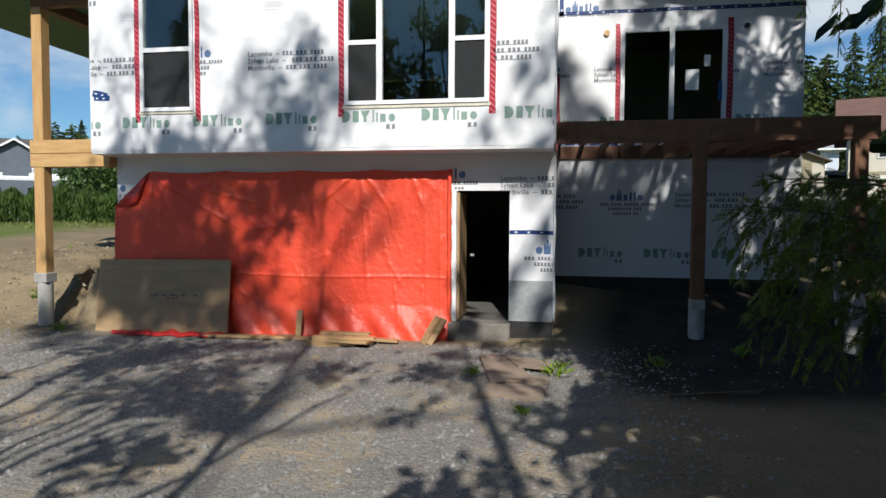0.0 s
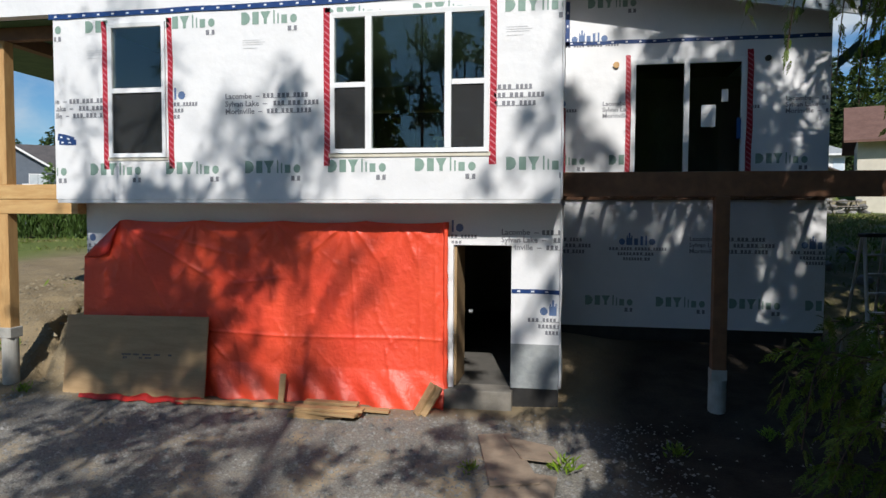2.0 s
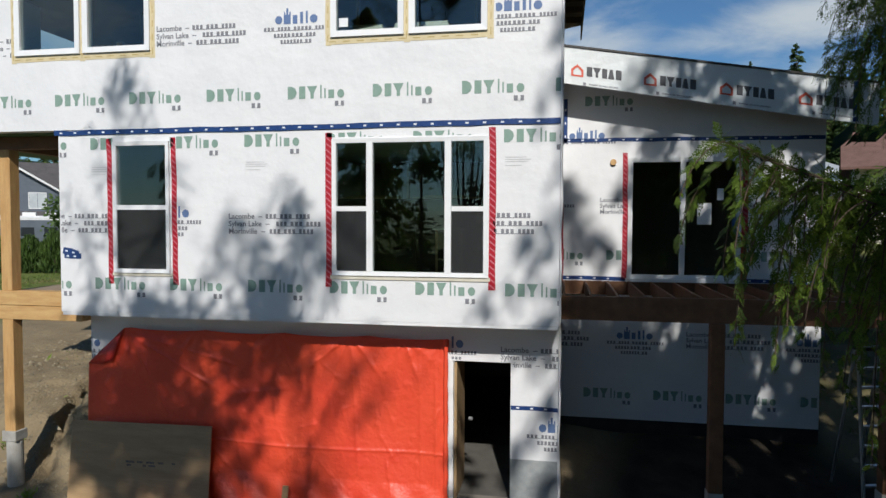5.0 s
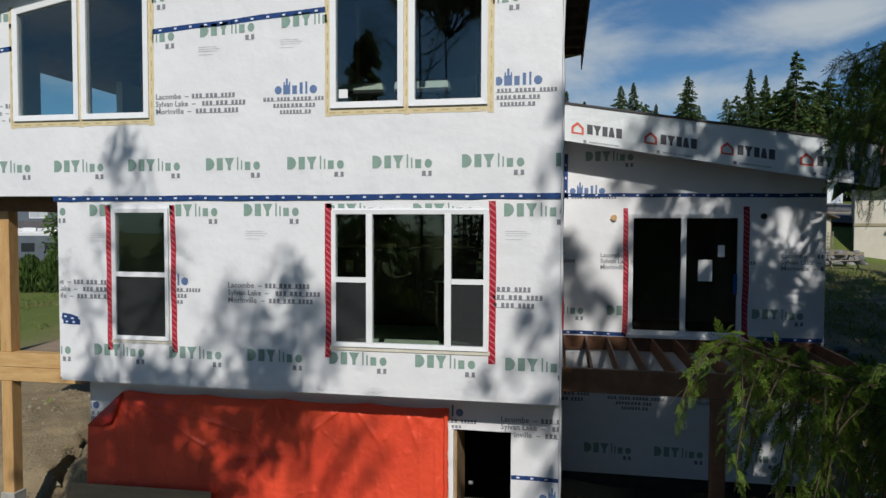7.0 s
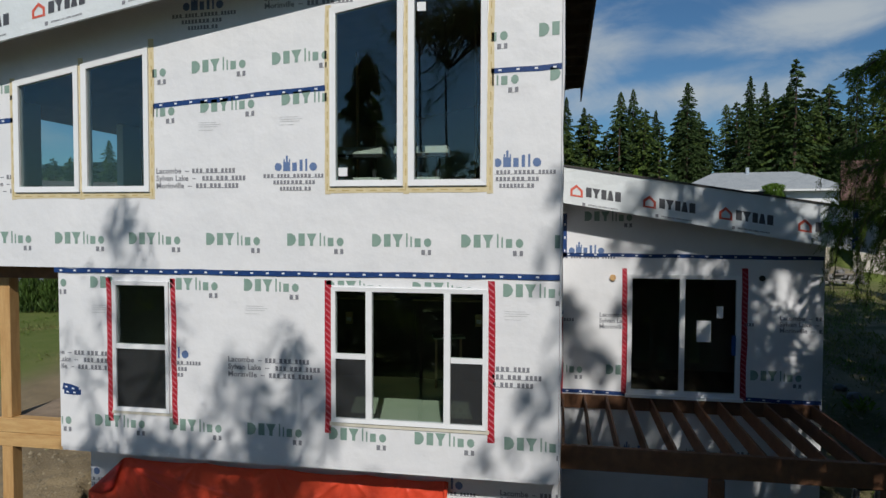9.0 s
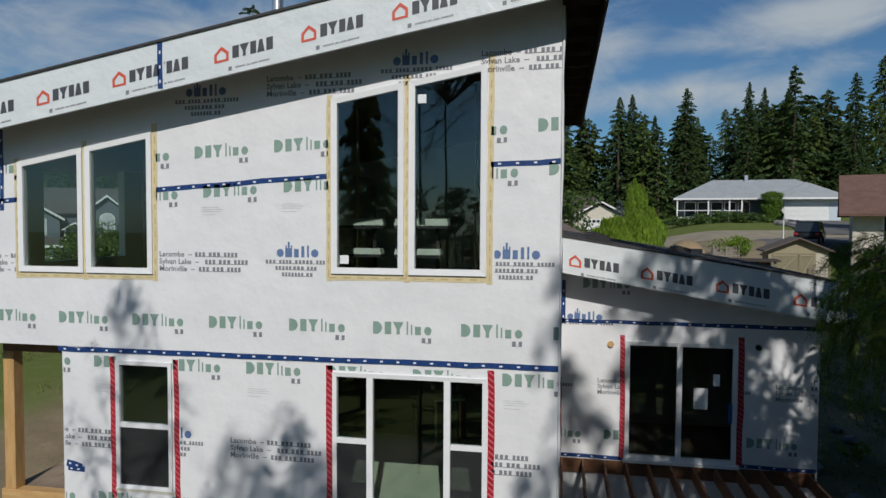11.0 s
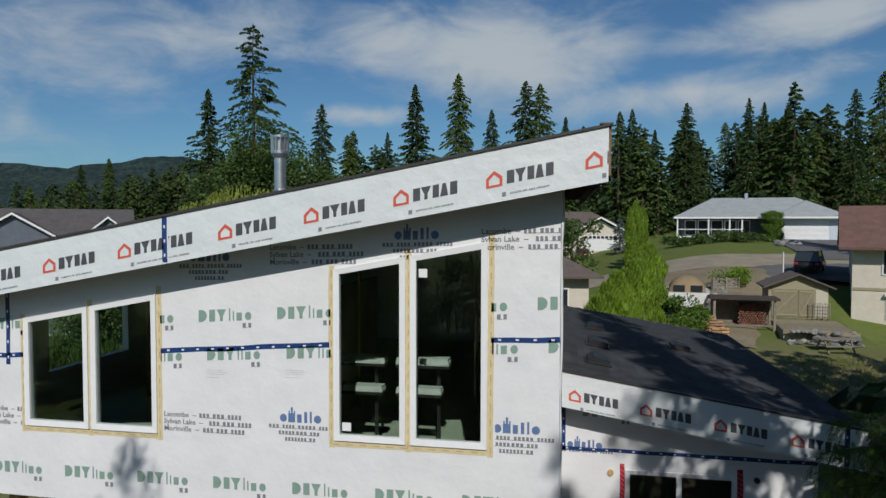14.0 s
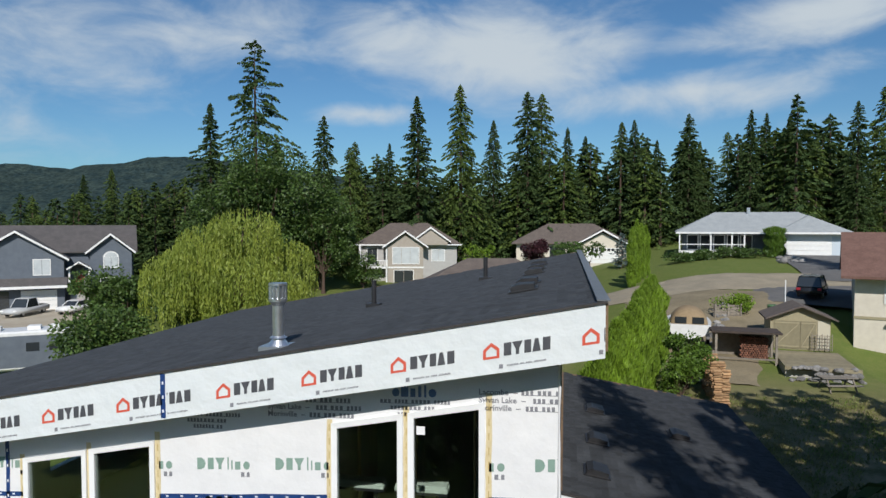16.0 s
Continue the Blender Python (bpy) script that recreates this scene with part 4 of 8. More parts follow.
def hut_outline():
    o = [(-0.005, 0.0), (0.205, 0.0), (0.205, 0.12), (0.1, 0.21), (-0.005, 0.12)]
    i = [(0.032, 0.03), (0.168, 0.03), (0.168, 0.10), (0.1, 0.16), (0.032, 0.10)]
    v = o + i
    f = [[k, (k + 1) % 5, 5 + (k + 1) % 5, 5 + k] for k in range(5)]
    return v, f


HUT = hut_outline()


def roof_logo(x, z, y, parent, slope, **k):
    stamp("emblem", HUT, x, z, y, M_RED_PRINT, parent, slope=slope, label="red hut-shaped emblem", **k)
    stamp("wordmark", ROOFMARK, x + 0.02, z + 0.02, y, M_BLACK_PRINT, parent, slope=slope, label="black block-shaped wordmark", **k)
    stamp("print", ROOFLINE, x, z, y, M_GREY_PRINT, parent, slope=slope, **k)
    stamp("print", ROOFDOT, x, z, y, M_GREY_PRINT, parent, slope=slope, **k)


for x in (-11.1, -9.86, -8.62, -7.39):
    roof_logo(x, roof_z(x) - 0.49, -0.554, fascia, SLOPE)
roof_logo(-6.17, roof_z(-6.17) - 0.49, -0.554, fascia, SLOPE, xmax=-5.45)
roof_logo(-5.86, roof_z(-5.86) - 0.49, -0.554, fascia, SLOPE, xmin=-5.38)
for x in (-4.62, -3.37, -2.13, -0.91):
    roof_logo(x, roof_z(x) - 0.50, -0.554, fascia, SLOPE)
roof_logo(0.33, roof_z(0.33) - 0.50, -0.554, fascia, SLOPE, xmax=0.603)
for x in (0.19, 1.41, 2.64, 3.87):
    roof_logo(x, wing_z(x) - 0.51, 2.866, wing_fascia, -0.16)


# ---- tapes ----
def tape(name, p, q, width, y, material, mark, parent, label, step=0.16, seed=1, marks="bar"):
    """A strip of tape from p to q (x, z) on the plane y, with printed marks on it and a slightly uneven run."""
    rnd = random.Random(seed)
    (x0, z0), (x1, z1) = p, q
    length = math.hypot(x1 - x0, z1 - z0)
    ux, uz = (x1 - x0) / length, (z1 - z0) / length
    n = max(2, int(length / 0.3))
    bm = bmesh.new()
    rows = []
    for k in range(n + 1):
        s, j = length * k / n, rnd.uniform(-0.008, 0.008)
        w = width / 2 * rnd.uniform(0.92, 1.06)
        rows.append([bm.verts.new((x0 + ux * s - uz * (d * w + j), yy, z0 + uz * s + ux * (d * w + j))) for yy in (y, y - 0.003) for d in (-1, 1)])
    for a, b in zip(rows, rows[1:]):
        bm.faces.new((a[2], b[2], b[3], a[3]))
        bm.faces.new((a[0], a[2], b[2], b[0]))
        bm.faces.new((a[1], b[1], b[3], a[3]))
    t = part(name, bm, material, parent, label)
    out_v, out_f = [], []
    s = step / 2
    while s < length - step / 3:
        b = len(out_v)
        if marks == "bar":
            pts = ((-0.022, -0.012), (0.022, -0.012), (0.022, 0.012), (-0.022, 0.012))
        elif marks == "slant":
            pts = ((-0.045, -0.42 * width), (-0.02, -0.42 * width), (0.045, 0.42 * width), (0.02, 0.42 * width))
        else:
            pts = ((-0.05, -0.006), (0.05, -0.006), (0.05, 0.006), (-0.05, 0.006))
        out_v += [(x0 + ux * (s + a) - uz * d, y - 0.0045, z0 + uz * (s + a) + ux * d) for a, d in pts]
        out_f.append([b, b + 1, b + 2, b + 3])
        s += step
    mesh_part("print", out_v, out_f, mark, t)
    return t


BL = dict(material=M_BLUE_TAPE, mark=M_WHITE_PRINT, label="dark blue sheathing tape with white marks")
tape("tape", (-7.58, 5.375), (0.03, 5.395), 0.075, -0.013, parent=upper_wall, step=0.24, seed=2, **BL)
tape("tape", (-5.87, 7.815), (-3.22, 7.99), 0.075, -0.013, parent=upper_wall, step=0.24, seed=3, **BL)
tape("tape", (-0.90, 8.14), (0.03, 8.165), 0.075, -0.013, parent=upper_wall, step=0.24, seed=4, **BL)
tape("tape", (-9.5, 7.62), (-8.25, 7.66), 0.075, -0.013, parent=upper_wall, step=0.24, seed=5, **BL)
tape("tape", (-8.52, 7.5), (-8.52, 8.75), 0.07, -0.013, parent=upper_wall, step=0.24, seed=6, **BL)
tape("tape", (-5.44, roof_z(-5.44) - 0.66), (-5.44, roof_z(-5.44) - 0.03), 0.08, -0.551, parent=fascia, step=0.2, seed=7, **BL)
tape("tape", (4.72, wing_z(4.72) - 0.68), (4.72, wing_z(4.72) - 0.03), 0.08, 2.869, parent=wing_fascia, step=0.2, seed=8, **BL)
tape("tape", (0.05, 5.55), (4.49, 5.53), 0.07, 3.449, parent=wing_wall, step=0.24, seed=9, **BL)
tape("tape", (0.10, 5.5), (0.10, 6.3), 0.08, 3.449, parent=wing_wall, step=0.24, seed=10, **BL)
tape("tape", (0.05, 3.035), (1.2, 3.03), 0.07, 3.449, parent=wing_wall, step=0.24, seed=11, **BL)
tape("tape", (3.2, 3.03), (4.49, 3.02), 0.07, 3.449, parent=wing_wall, step=0.24, seed=12, **BL)
tape("tape", (-0.645, 1.36), (0.03, 1.355), 0.06, 0.589, parent=lower_wall, step=0.2, seed=13, **BL)
tape("tape", (-7.47, 3.60), (-7.2, 3.54), 0.10, -0.001, parent=middle_wall, step=0.12, seed=14, **BL)
tape("tape", (-7.45, 3.51), (-7.16, 3.50), 0.09, -0.0015, parent=middle_wall, step=0.12, seed=15, **BL)
RD = dict(material=M_RED_TAPE, mark=M_PINK_PRINT, label="red flashing tape with pale slanted marks", marks="slant", step=0.085)
tape("tape", (-6.645, 3.10), (-6.66, 5.28), 0.085, -0.001, parent=middle_wall, seed=20, **RD)
tape("tape", (-5.585, 3.10), (-5.60, 5.28), 0.085, -0.001, parent=middle_wall, seed=21, **RD)
tape("tape", (-3.195, 3.12), (-3.19, 5.30), 0.095, -0.001, parent=middle_wall, seed=22, **RD)
tape("tape", (-0.865, 3.12), (-0.875, 5.33), 0.095, -0.001, parent=middle_wall, seed=23, **RD)
tape("tape", (1.175, 3.02), (1.175, 5.31), 0.085, 3.449, parent=wing_wall, seed=24, **RD)
tape("tape", (3.215, 3.0), (3.215, 5.34), 0.10, 3.449, parent=wing_wall, seed=25, **RD)
tape("tape", (0.06, 2.9), (0.06, 4.4), 0.05, 3.449, parent=wing_wall, seed=26, **RD)
TN = dict(material=M_TAN_TAPE, mark=M_TAN_PRINT, label="tan flashing tape with small brown marks", marks="thin", step=0.2)
for (a, b), (c, d), top, zb in (((-8.26, -7.075), (-7.075, -5.905), top3, 6.50), ((-3.195, -2.065), (-2.065, -0.905), top4, 6.56)):
    for x, zz, s in ((a, 0.06, 31), (b, 0.10, 32), (d, 0.12, 33)):
        tape("tape", (x, zb - 0.05), (x + 0.01, top(x) + zz), 0.085, -0.013, parent=upper_wall, seed=s, **TN)
    tape("tape", (a - 0.03, zb), (d + 0.03, zb + 0.01), 0.08, -0.0135, parent=upper_wall, seed=34, **TN)

# small fittings on the wing wall
bm = bmesh.new()
tube(bm, (0.96, 3.452, 5.14), (0.96, 3.41, 5.14), 0.055, seg=14)
part("knob", bm, M_FIR, house, "round wooden plug")
bm = bmesh.new()
tube(bm, (3.49, 3.452, 5.17), (3.49, 3.41, 5.17), 0.05, seg=14)
part("knob", bm, M_BLACK, house, "black round plug")

# ---- tarp over the garage opening ----
tarp = thing("tarp", "wrinkled orange plastic tarp hung over the garage opening", "tarp")


def make_tarp():
    nx, nz = 380, 170
    x0, x1, zt, zb = -7.47, -1.585, 2.35, -0.37
    nails = (-6.8, -5.55, -4.25, -3.1, -2.25, -1.65)
    # long creases: start, end, depth
    creases = [((-6.75, 2.25), (-5.1, 1.35), 0.03), ((-6.7, 2.2), (-5.9, 0.7), 0.022), ((-6.5, 2.2), (-4.6, 1.75), 0.02), ((-4.25, 2.3), (-4.75, 1.75), 0.02), ((-4.25, 2.3), (-3.95, 1.7), 0.018), ((-3.1, 2.3), (-3.75, 1.8), 0.025),
               ((-3.1, 2.3), (-3.5, 1.2), 0.018), ((-3.05, 2.3), (-2.9, 0.2), 0.02), ((-3.0, 2.3), (-2.6, 1.75), 0.02), ((-2.25, 2.3), (-2.5, 1.8), 0.018), ((-2.2, 2.3), (-2.0, 1.7), 0.018), ((-2.0, 2.2), (-1.95, 0.1), 0.014), ((-1.75, 2.2), (-1.72, -0.2), 0.02),
               ((-5.1, 1.35), (-4.0, 1.5), 0.015), ((-5.4, 0.62), (-4.9, 0.1), 0.016), ((-4.9, 0.62), (-4.7, -0.2), 0.014), ((-3.6, 0.62), (-3.75, -0.1), 0.016), ((-2.5, 0.62), (-2.35, -0.2), 0.016), ((-4.3, 1.5), (-4.2, 0.7), 0.010), ((-2.7, 1.5), (-2.55, 0.7), 0.010)]
    rng = np.random.default_rng(12)
    for _ in range(120):
        cx, cz, an, ln = rng.uniform(-7.2, -1.8), rng.uniform(-0.2, 2.1), rng.normal(math.pi / 2, 0.6), rng.uniform(0.12, 0.6)
        creases.append(((cx, cz), (cx + ln * math.cos(an), cz + ln * math.sin(an)), rng.uniform(0.005, 0.014)))
    X, Z0 = np.meshgrid(np.linspace(x0, x1, nx + 1), np.linspace(zb, zt, nz + 1), indexing="ij")
    top = np.minimum(zt - 0.035 * np.abs(np.sin((X + 5.4) * 2.4)) ** 0.7, 1.76 + (X - x0) * 0.57 / 0.64)
    Z = np.minimum(Z0, top)
    U = (Z - zb) / (zt - zb)
    Y = 0.525 - 0.10 * (1 - U) ** 2
    for n in nails:
        dx, dz = X - n, np.maximum(zt - Z, 0.02)
        r = np.hypot(dx, dz)
        fan = np.abs(np.sin(np.arctan2(dx, dz) * 5.5 + n * 3)) ** 3
        Y -= 0.022 * fan * np.exp(-r * 1.9) * np.minimum(r * 3, 1)
    for (ax, az), (bx, bz), dep in creases:
        vx, vz = bx - ax, bz - az
        L2 = vx * vx + vz * vz
        s = ((X - ax) * vx + (Z - az) * vz) / L2
        wave = 0.03 * np.sin(s * 9 + ax * 7)
        d = np.abs((X - ax) * vz - (Z - az) * vx) / math.sqrt(L2) + wave * 0.4
        end = np.clip(np.minimum(s, 1 - s) * 4, 0, 1)
        Y -= dep * np.exp(-np.abs(d) / 0.019) * end
    Y -= 0.03 * np.sin(X * 1.7 + 1.3 * np.sin(Z * 1.2)) * (1 - U) + 0.014 * np.sin(X * 4.3 + Z * 2.1) * (1 - U * 0.6)
    Y -= 0.014 * np.exp(-((Z - 0.62 - 0.015 * np.sin(X * 2.0)) / 0.018) ** 2)
    low = np.clip(0.20 - U, 0, 1)
    Y -= low * (0.5 + 0.2 * np.sin(X * 5.2 + 1.5 * np.sin(X * 2.3)) + 0.2 * np.sin(X * 13.0 + Z * 9))
    Z[:, 0] += 0.03 * np.sin(X[:, 0] * 3.3)
    verts = np.stack([X, Y, Z], -1).reshape(-1, 3).tolist()
    idx = np.arange((nx + 1) * (nz + 1)).reshape(nx + 1, nz + 1)
    faces = np.stack([idx[:-1, :-1], idx[1:, :-1], idx[1:, 1:], idx[:-1, 1:]], -1).reshape(-1, 4).tolist()
    ob = mesh_part("sheet", verts, faces, M_TARP, tarp, smooth=True)
    mod = ob.modifiers.new("thickness", "SOLIDIFY")
    mod.thickness = 0.003
    # folded-back corner
    v = [(-7.475, 0.50, 1.74), (-6.83, 0.50, 2.33), (-7.02, 0.47, 1.80), (-7.2, 0.46, 1.75), (-6.92, 0.46, 2.05)]
    bm = bmesh.new()
    vs = [bm.verts.new(p) for p in v]
    for f in ((0, 3, 1), (3, 2, 4), (3, 4, 1)):
        bm.faces.new([vs[k] for k in f])
    bmesh.ops.subdivide_edges(bm, edges=bm.edges[:], cuts=2, use_grid_fill=True)
    for w in bm.verts:
        w.co.y -= 0.02 * noise.noise(w.co * 5)
    f = part("folded_corner", bm, M_TARP_RED, tarp, "folded-over darker corner", smooth=True)
    m2 = f.modifiers.new("thickness", "SOLIDIFY")
    m2.thickness = 0.004
    # hem at the right edge
    bm = bmesh.new()
    prev = None
    for k in range(36):
        z = -0.2 + 2.54 * k / 35
        x = -1.585 + 0.02 * noise.noise(Vector((0, 0, z * 4)))
        ring = [bm.verts.new((x + 0.035 * math.cos(a) * (1.0 + 0.5 * noise.noise(Vector((a, z * 5, 2)))), 0.48 + 0.03 * math.sin(a), z)) for a in (math.tau * q / 6 for q in range(6))]
        if prev:
            for q in range(6):
                bm.faces.new((prev[q], prev[(q + 1) % 6], ring[(q + 1) % 6], ring[q]))
        prev = ring
    part("hem", bm, M_TARP, tarp, "rolled edge", smooth=True)


make_tarp()
tarp_strip = thing("tarp_strip", "loose strip of red tarp lying on the gravel", "tarp")
bm = bmesh.new()
rows = []
for k in range(40):
    x = -7.22 + 2.0 * k / 39
    yc, w = 0.03 + 0.05 * k / 39 + 0.03 * math.sin(k * 0.7), (0.10 + 0.03 * math.sin(k * 0.8)) * min(1.0, 0.35 + k / 9)
    rows.append([bm.verts.new((x, yc + d * w, gz(x, yc) + 0.014 + 0.09 * (1 - abs(d)) * (0.7 + 0.6 * noise.noise(Vector((x * 4, d, 0)))))) for d in (-1, -0.5, 0, 0.5, 1)])
for a, b in zip(rows, rows[1:]):
    for q in range(4):
        bm.faces.new((a[q], b[q], b[q + 1], a[q + 1]))
part("sheet", bm, M_TARP_RED, tarp_strip, smooth=True)

# ---- plywood and lumber in front ----
ply = thing("plywood_sheet", "tan plywood sheet leaning against the tarp", "plywood")
bm = bmesh.new()
m = Matrix.Translation((-6.46, 0.22, -0.375)) @ Matrix.Rotation(radians(-0.8), 4, "Y") @ Matrix.Rotation(radians(-8.5), 4, "X")
box(bm, -1.22, 1.22, 0.0, 0.018, 0.0, 1.235, 0.002, m=m)
part("board", bm, M_PLY, ply)
stampbars = bars([(0.0, [(0, 0.16), (0.2, 0.3), (0.36, 0.5), (0.56, 0.66), (0.8, 0.86)]), (-0.05, [(0.02, 0.1), (0.3, 0.36), (0.4, 0.52)])], 0.03)
ob = mesh_part("print", [tuple(m @ Vector((-0.22 + a, -0.002, 0.62 + b))) for a, b in stampbars[0]], stampbars[1], M_BLACK_PRINT, ply, "dark stencil bars")


def board(label, p, q, w, t, roll=0.0, material=None, category="lumber", group="", name="board"):
    """One sawn board from p to q (its centre line), w wide and t thick."""
    p, q = Vector(p), Vector(q)
    d = q - p
    rot = d.to_track_quat("X", "Z").to_matrix().to_4x4()
    bm = bmesh.new()
    box(bm, 0, d.length, -w / 2, w / 2, -t / 2, t / 2, 0.003, m=Matrix.Translation(p) @ rot @ Matrix.Rotation(radians(roll), 4, "X"))
    me = bpy.data.meshes.new(name)
    bm.to_mesh(me)
    bm.free()
    return tagged(finish(name, me, material or M_LUMBER), label, category, group)


G0 = -0.385
board("long sawn board lying along the foot of the tarp", (-5.55, 0.02, G0 + 0.04), (-2.35, 0.13, G0 + 0.04), 0.14, 0.04)
board("short sawn board lying beside the stack", (-3.0, 0.0, G0 + 0.09), (-2.3, 0.04, G0 + 0.06), 0.14, 0.038)
rnd = random.Random(5)
for lv in range(5):
    for k in range(2 if lv < 4 else 1):
        x = -3.72 + rnd.uniform(-0.05, 0.08) + 0.06 * lv
        y = -0.12 - 0.15 * k + rnd.uniform(-0.02, 0.02)
        board("short offcut board in a small stack on the gravel", (x, y, G0 + 0.02 + 0.04 * lv), (x + rnd.uniform(0.55, 0.98), y + rnd.uniform(-0.12, 0.05), G0 + 0.02 + 0.04 * lv), 0.14, 0.038, group="stack of offcuts")
board("short stake standing against the tarp", (-3.98, 0.14, G0 - 0.02), (-3.99, 0.28, G0 + 0.46), 0.09, 0.04, name="stake")
board("short plank propped beside the doorway", (-1.93, 0.10, G0 + 0.02), (-1.70, 0.20, G0 + 0.44), 0.14, 0.04, roll=20)
board("short plank propped beside the doorway", (-1.83, 0.06, G0 + 0.02), (-1.62, 0.22, G0 + 0.40), 0.12, 0.04, roll=35)


def scrap(label, pts, z):
    bm = bmesh.new()
    top = [bm.verts.new((x, y, gz(x, y) + z + 0.014)) for x, y in pts]
    bot = [bm.verts.new((x, y, gz(x, y) + z)) for x, y in pts]
    bm.faces.new(top)
    bm.faces.new(bot[::-1])
    n = len(pts)
    for k in range(n):
        bm.faces.new((bot[k], bot[(k + 1) % n], top[(k + 1) % n], top[k]))
    bmesh.ops.recalc_face_normals(bm, faces=bm.faces)
    me = bpy.data.meshes.new("plywood_scrap")
    bm.to_mesh(me)
    bm.free()
    tagged(finish("plywood_scrap", me, M_OLD_PLY), label, "plywood", "scraps by the door")


scrap("weathered plywood scrap lying on the dirt", [(-0.72, -2.95), (-0.02, -2.95), (0.05, -1.95), (-0.55, -1.8)], 0.012)
scrap("narrow weathered plywood scrap lying askew", [(-0.62, -2.35), (-0.12, -2.2), (-0.55, -0.6), (-0.95, -0.7)], 0.035)
scrap("weathered plywood scrap lying near the step", [(-0.35, -1.55), (0.1, -1.6), (0.0, -1.05), (-0.62, -0.75)], 0.05)
for k, (p, q) in enumerate((((1.35, -2.35), (2.40, -1.95)), ((1.55, -2.22), (2.35, -2.02)))):
    bm = bmesh.new()
    tube(bm, (*p, gz(*p) + 0.03), (*q, gz(*q) + 0.04), 0.014, 0.009, seg=8)
    me = bpy.data.meshes.new("pole")
    bm.to_mesh(me)
    bm.free()
    tagged(finish("pole", me, M_ROUGH_WOOD), "thin stripped pole lying on the dirt", "pole", "poles on the ground")

# ---- step ladder ----
ladder = thing("step_ladder", "aluminium step ladder standing beside the deck", "ladder", at=pose(4.62, 1.9, gz(4.62, 1.9), 0, 0, 12))
for s, top, foot in ((-1, -0.17, -0.25), (1, 0.17, 0.25)):
    bm = bmesh.new()
    tube(bm, (foot, -0.35, 0), (top, 0.0, 2.25), 0.028, seg=8)
    part("front_rail", bm, M_ALU, ladder)
    bm = bmesh.new()
    tube(bm, (foot, 0.45, 0), (top, 0.05, 2.25), 0.022, seg=8)
    part("rear_rail", bm, M_ALU, ladder)
for k in range(7):
    u = (k + 1) / 8
    w = 0.25 - 0.08 * u
    bm = bmesh.new()
    box(bm, -w, w, -0.35 + 0.35 * u - 0.04, -0.35 + 0.35 * u + 0.04, 2.25 * u - 0.015, 2.25 * u + 0.015)
    part("tread", bm, M_ALU, ladder)
bm = bmesh.new()
box(bm, -0.2, 0.2, -0.08, 0.12, 2.23, 2.29, 0.01)
part("top_cap", bm, M_BLACK, ladder)


# ---- things seen inside through the panes ----
bench = thing("cabinet", "tall dark brown cabinet row inside with boards on top", "cabinet", at=pose(-2.9, 4.6, 2.92))
M_DARKWOOD = mat("dark_cabinet_wood", (0.035, 0.024, 0.017), 0.6, color2=(0.025, 0.017, 0.012), scale=4)
for k in range(4):
    body = quick_box("body", -1.7 + 0.85 * k, -0.86 + 0.85 * k, -0.25, 0.3, 0.0, 1.56, M_DARKWOOD, bench)
    quick_box("door", -1.67 + 0.85 * k, -0.89 + 0.85 * k, -0.272, -0.252, 0.08, 1.50, M_DARKWOOD, body)
quick_box("top", -1.75, 1.74, -0.3, 0.32, 1.562, 1.60, M_DARKWOOD, bench)
for k, (x0, x1, y0, z0) in enumerate(((-1.6, -0.35, -0.28, 1.61), (-1.5, -0.5, -0.12, 1.61), (-1.45, -0.45, -0.2, 1.645), (-0.05, 1.35, -0.28, 1.61), (0.1, 1.25, -0.14, 1.61), (0.2, 1.1, -0.2, 1.645))):
    board("pale sawn board lying on the cabinet row inside", (-2.9 + x0, 4.6 + y0, 2.92 + z0 + 0.015), (-2.9 + x1, 4.6 + y0 + 0.03, 2.92 + z0 + 0.015), 0.13, 0.03, material=M_PALEBOARD, group="boards on the cabinets")
for x, z in ((-1.4, 1.1), (1.32, 1.12)):
    carton = thing("carton", "small yellow carton hung on the cabinet front", "box", "cartons", at=pose(-2.9 + x, 4.31, 2.92 + z))
    quick_box("body", -0.07, 0.07, -0.06, 0.02, 0.0, 0.24, M_PALEBOARD, carton, bevel=0.004)
    quick_box("label", -0.05, 0.05, -0.063, -0.0605, 0.06, 0.14, M_VINYL, carton)
brace = board("pale aluminium straightedge leaning inside", (-1.5, 3.3, 2.94), (-0.9, 3.9, 3.75), 0.05, 0.02, material=M_ALU, name="straightedge")
sheet = thing("foam_sheet", "pale green foam sheet lying on a trestle inside", "sheet", at=pose(-2.1, 3.7, 3.9, 0, 0, 18))
quick_box("board", -0.3, 0.3, -0.2, 0.2, 0.0, 0.03, M_FLOOR_GREEN, sheet)
for sx in (-1, 1):
    quick_box("leg", sx * 0.24 - 0.02, sx * 0.24 + 0.02, -0.02, 0.02, -0.98, -0.001, M_STUD, sheet)
for k in range(5):
    quick_box("stud", -4.4 + 0.9 * k, -4.36 + 0.9 * k, 6.06, 6.19, 2.92, 5.42, M_STUD, house)
for k in range(7):
    quick_box("stud", -9.6 + 1.3 * k, -9.56 + 1.3 * k, 5.06, 5.19, 5.62, roof_z(-9.6 + 1.3 * k) - 0.2, M_STUD, house)
M_PACK = mat("pale_board_edges", (0.56, 0.60, 0.54), 0.6, color2=(0.46, 0.50, 0.45), scale=8)


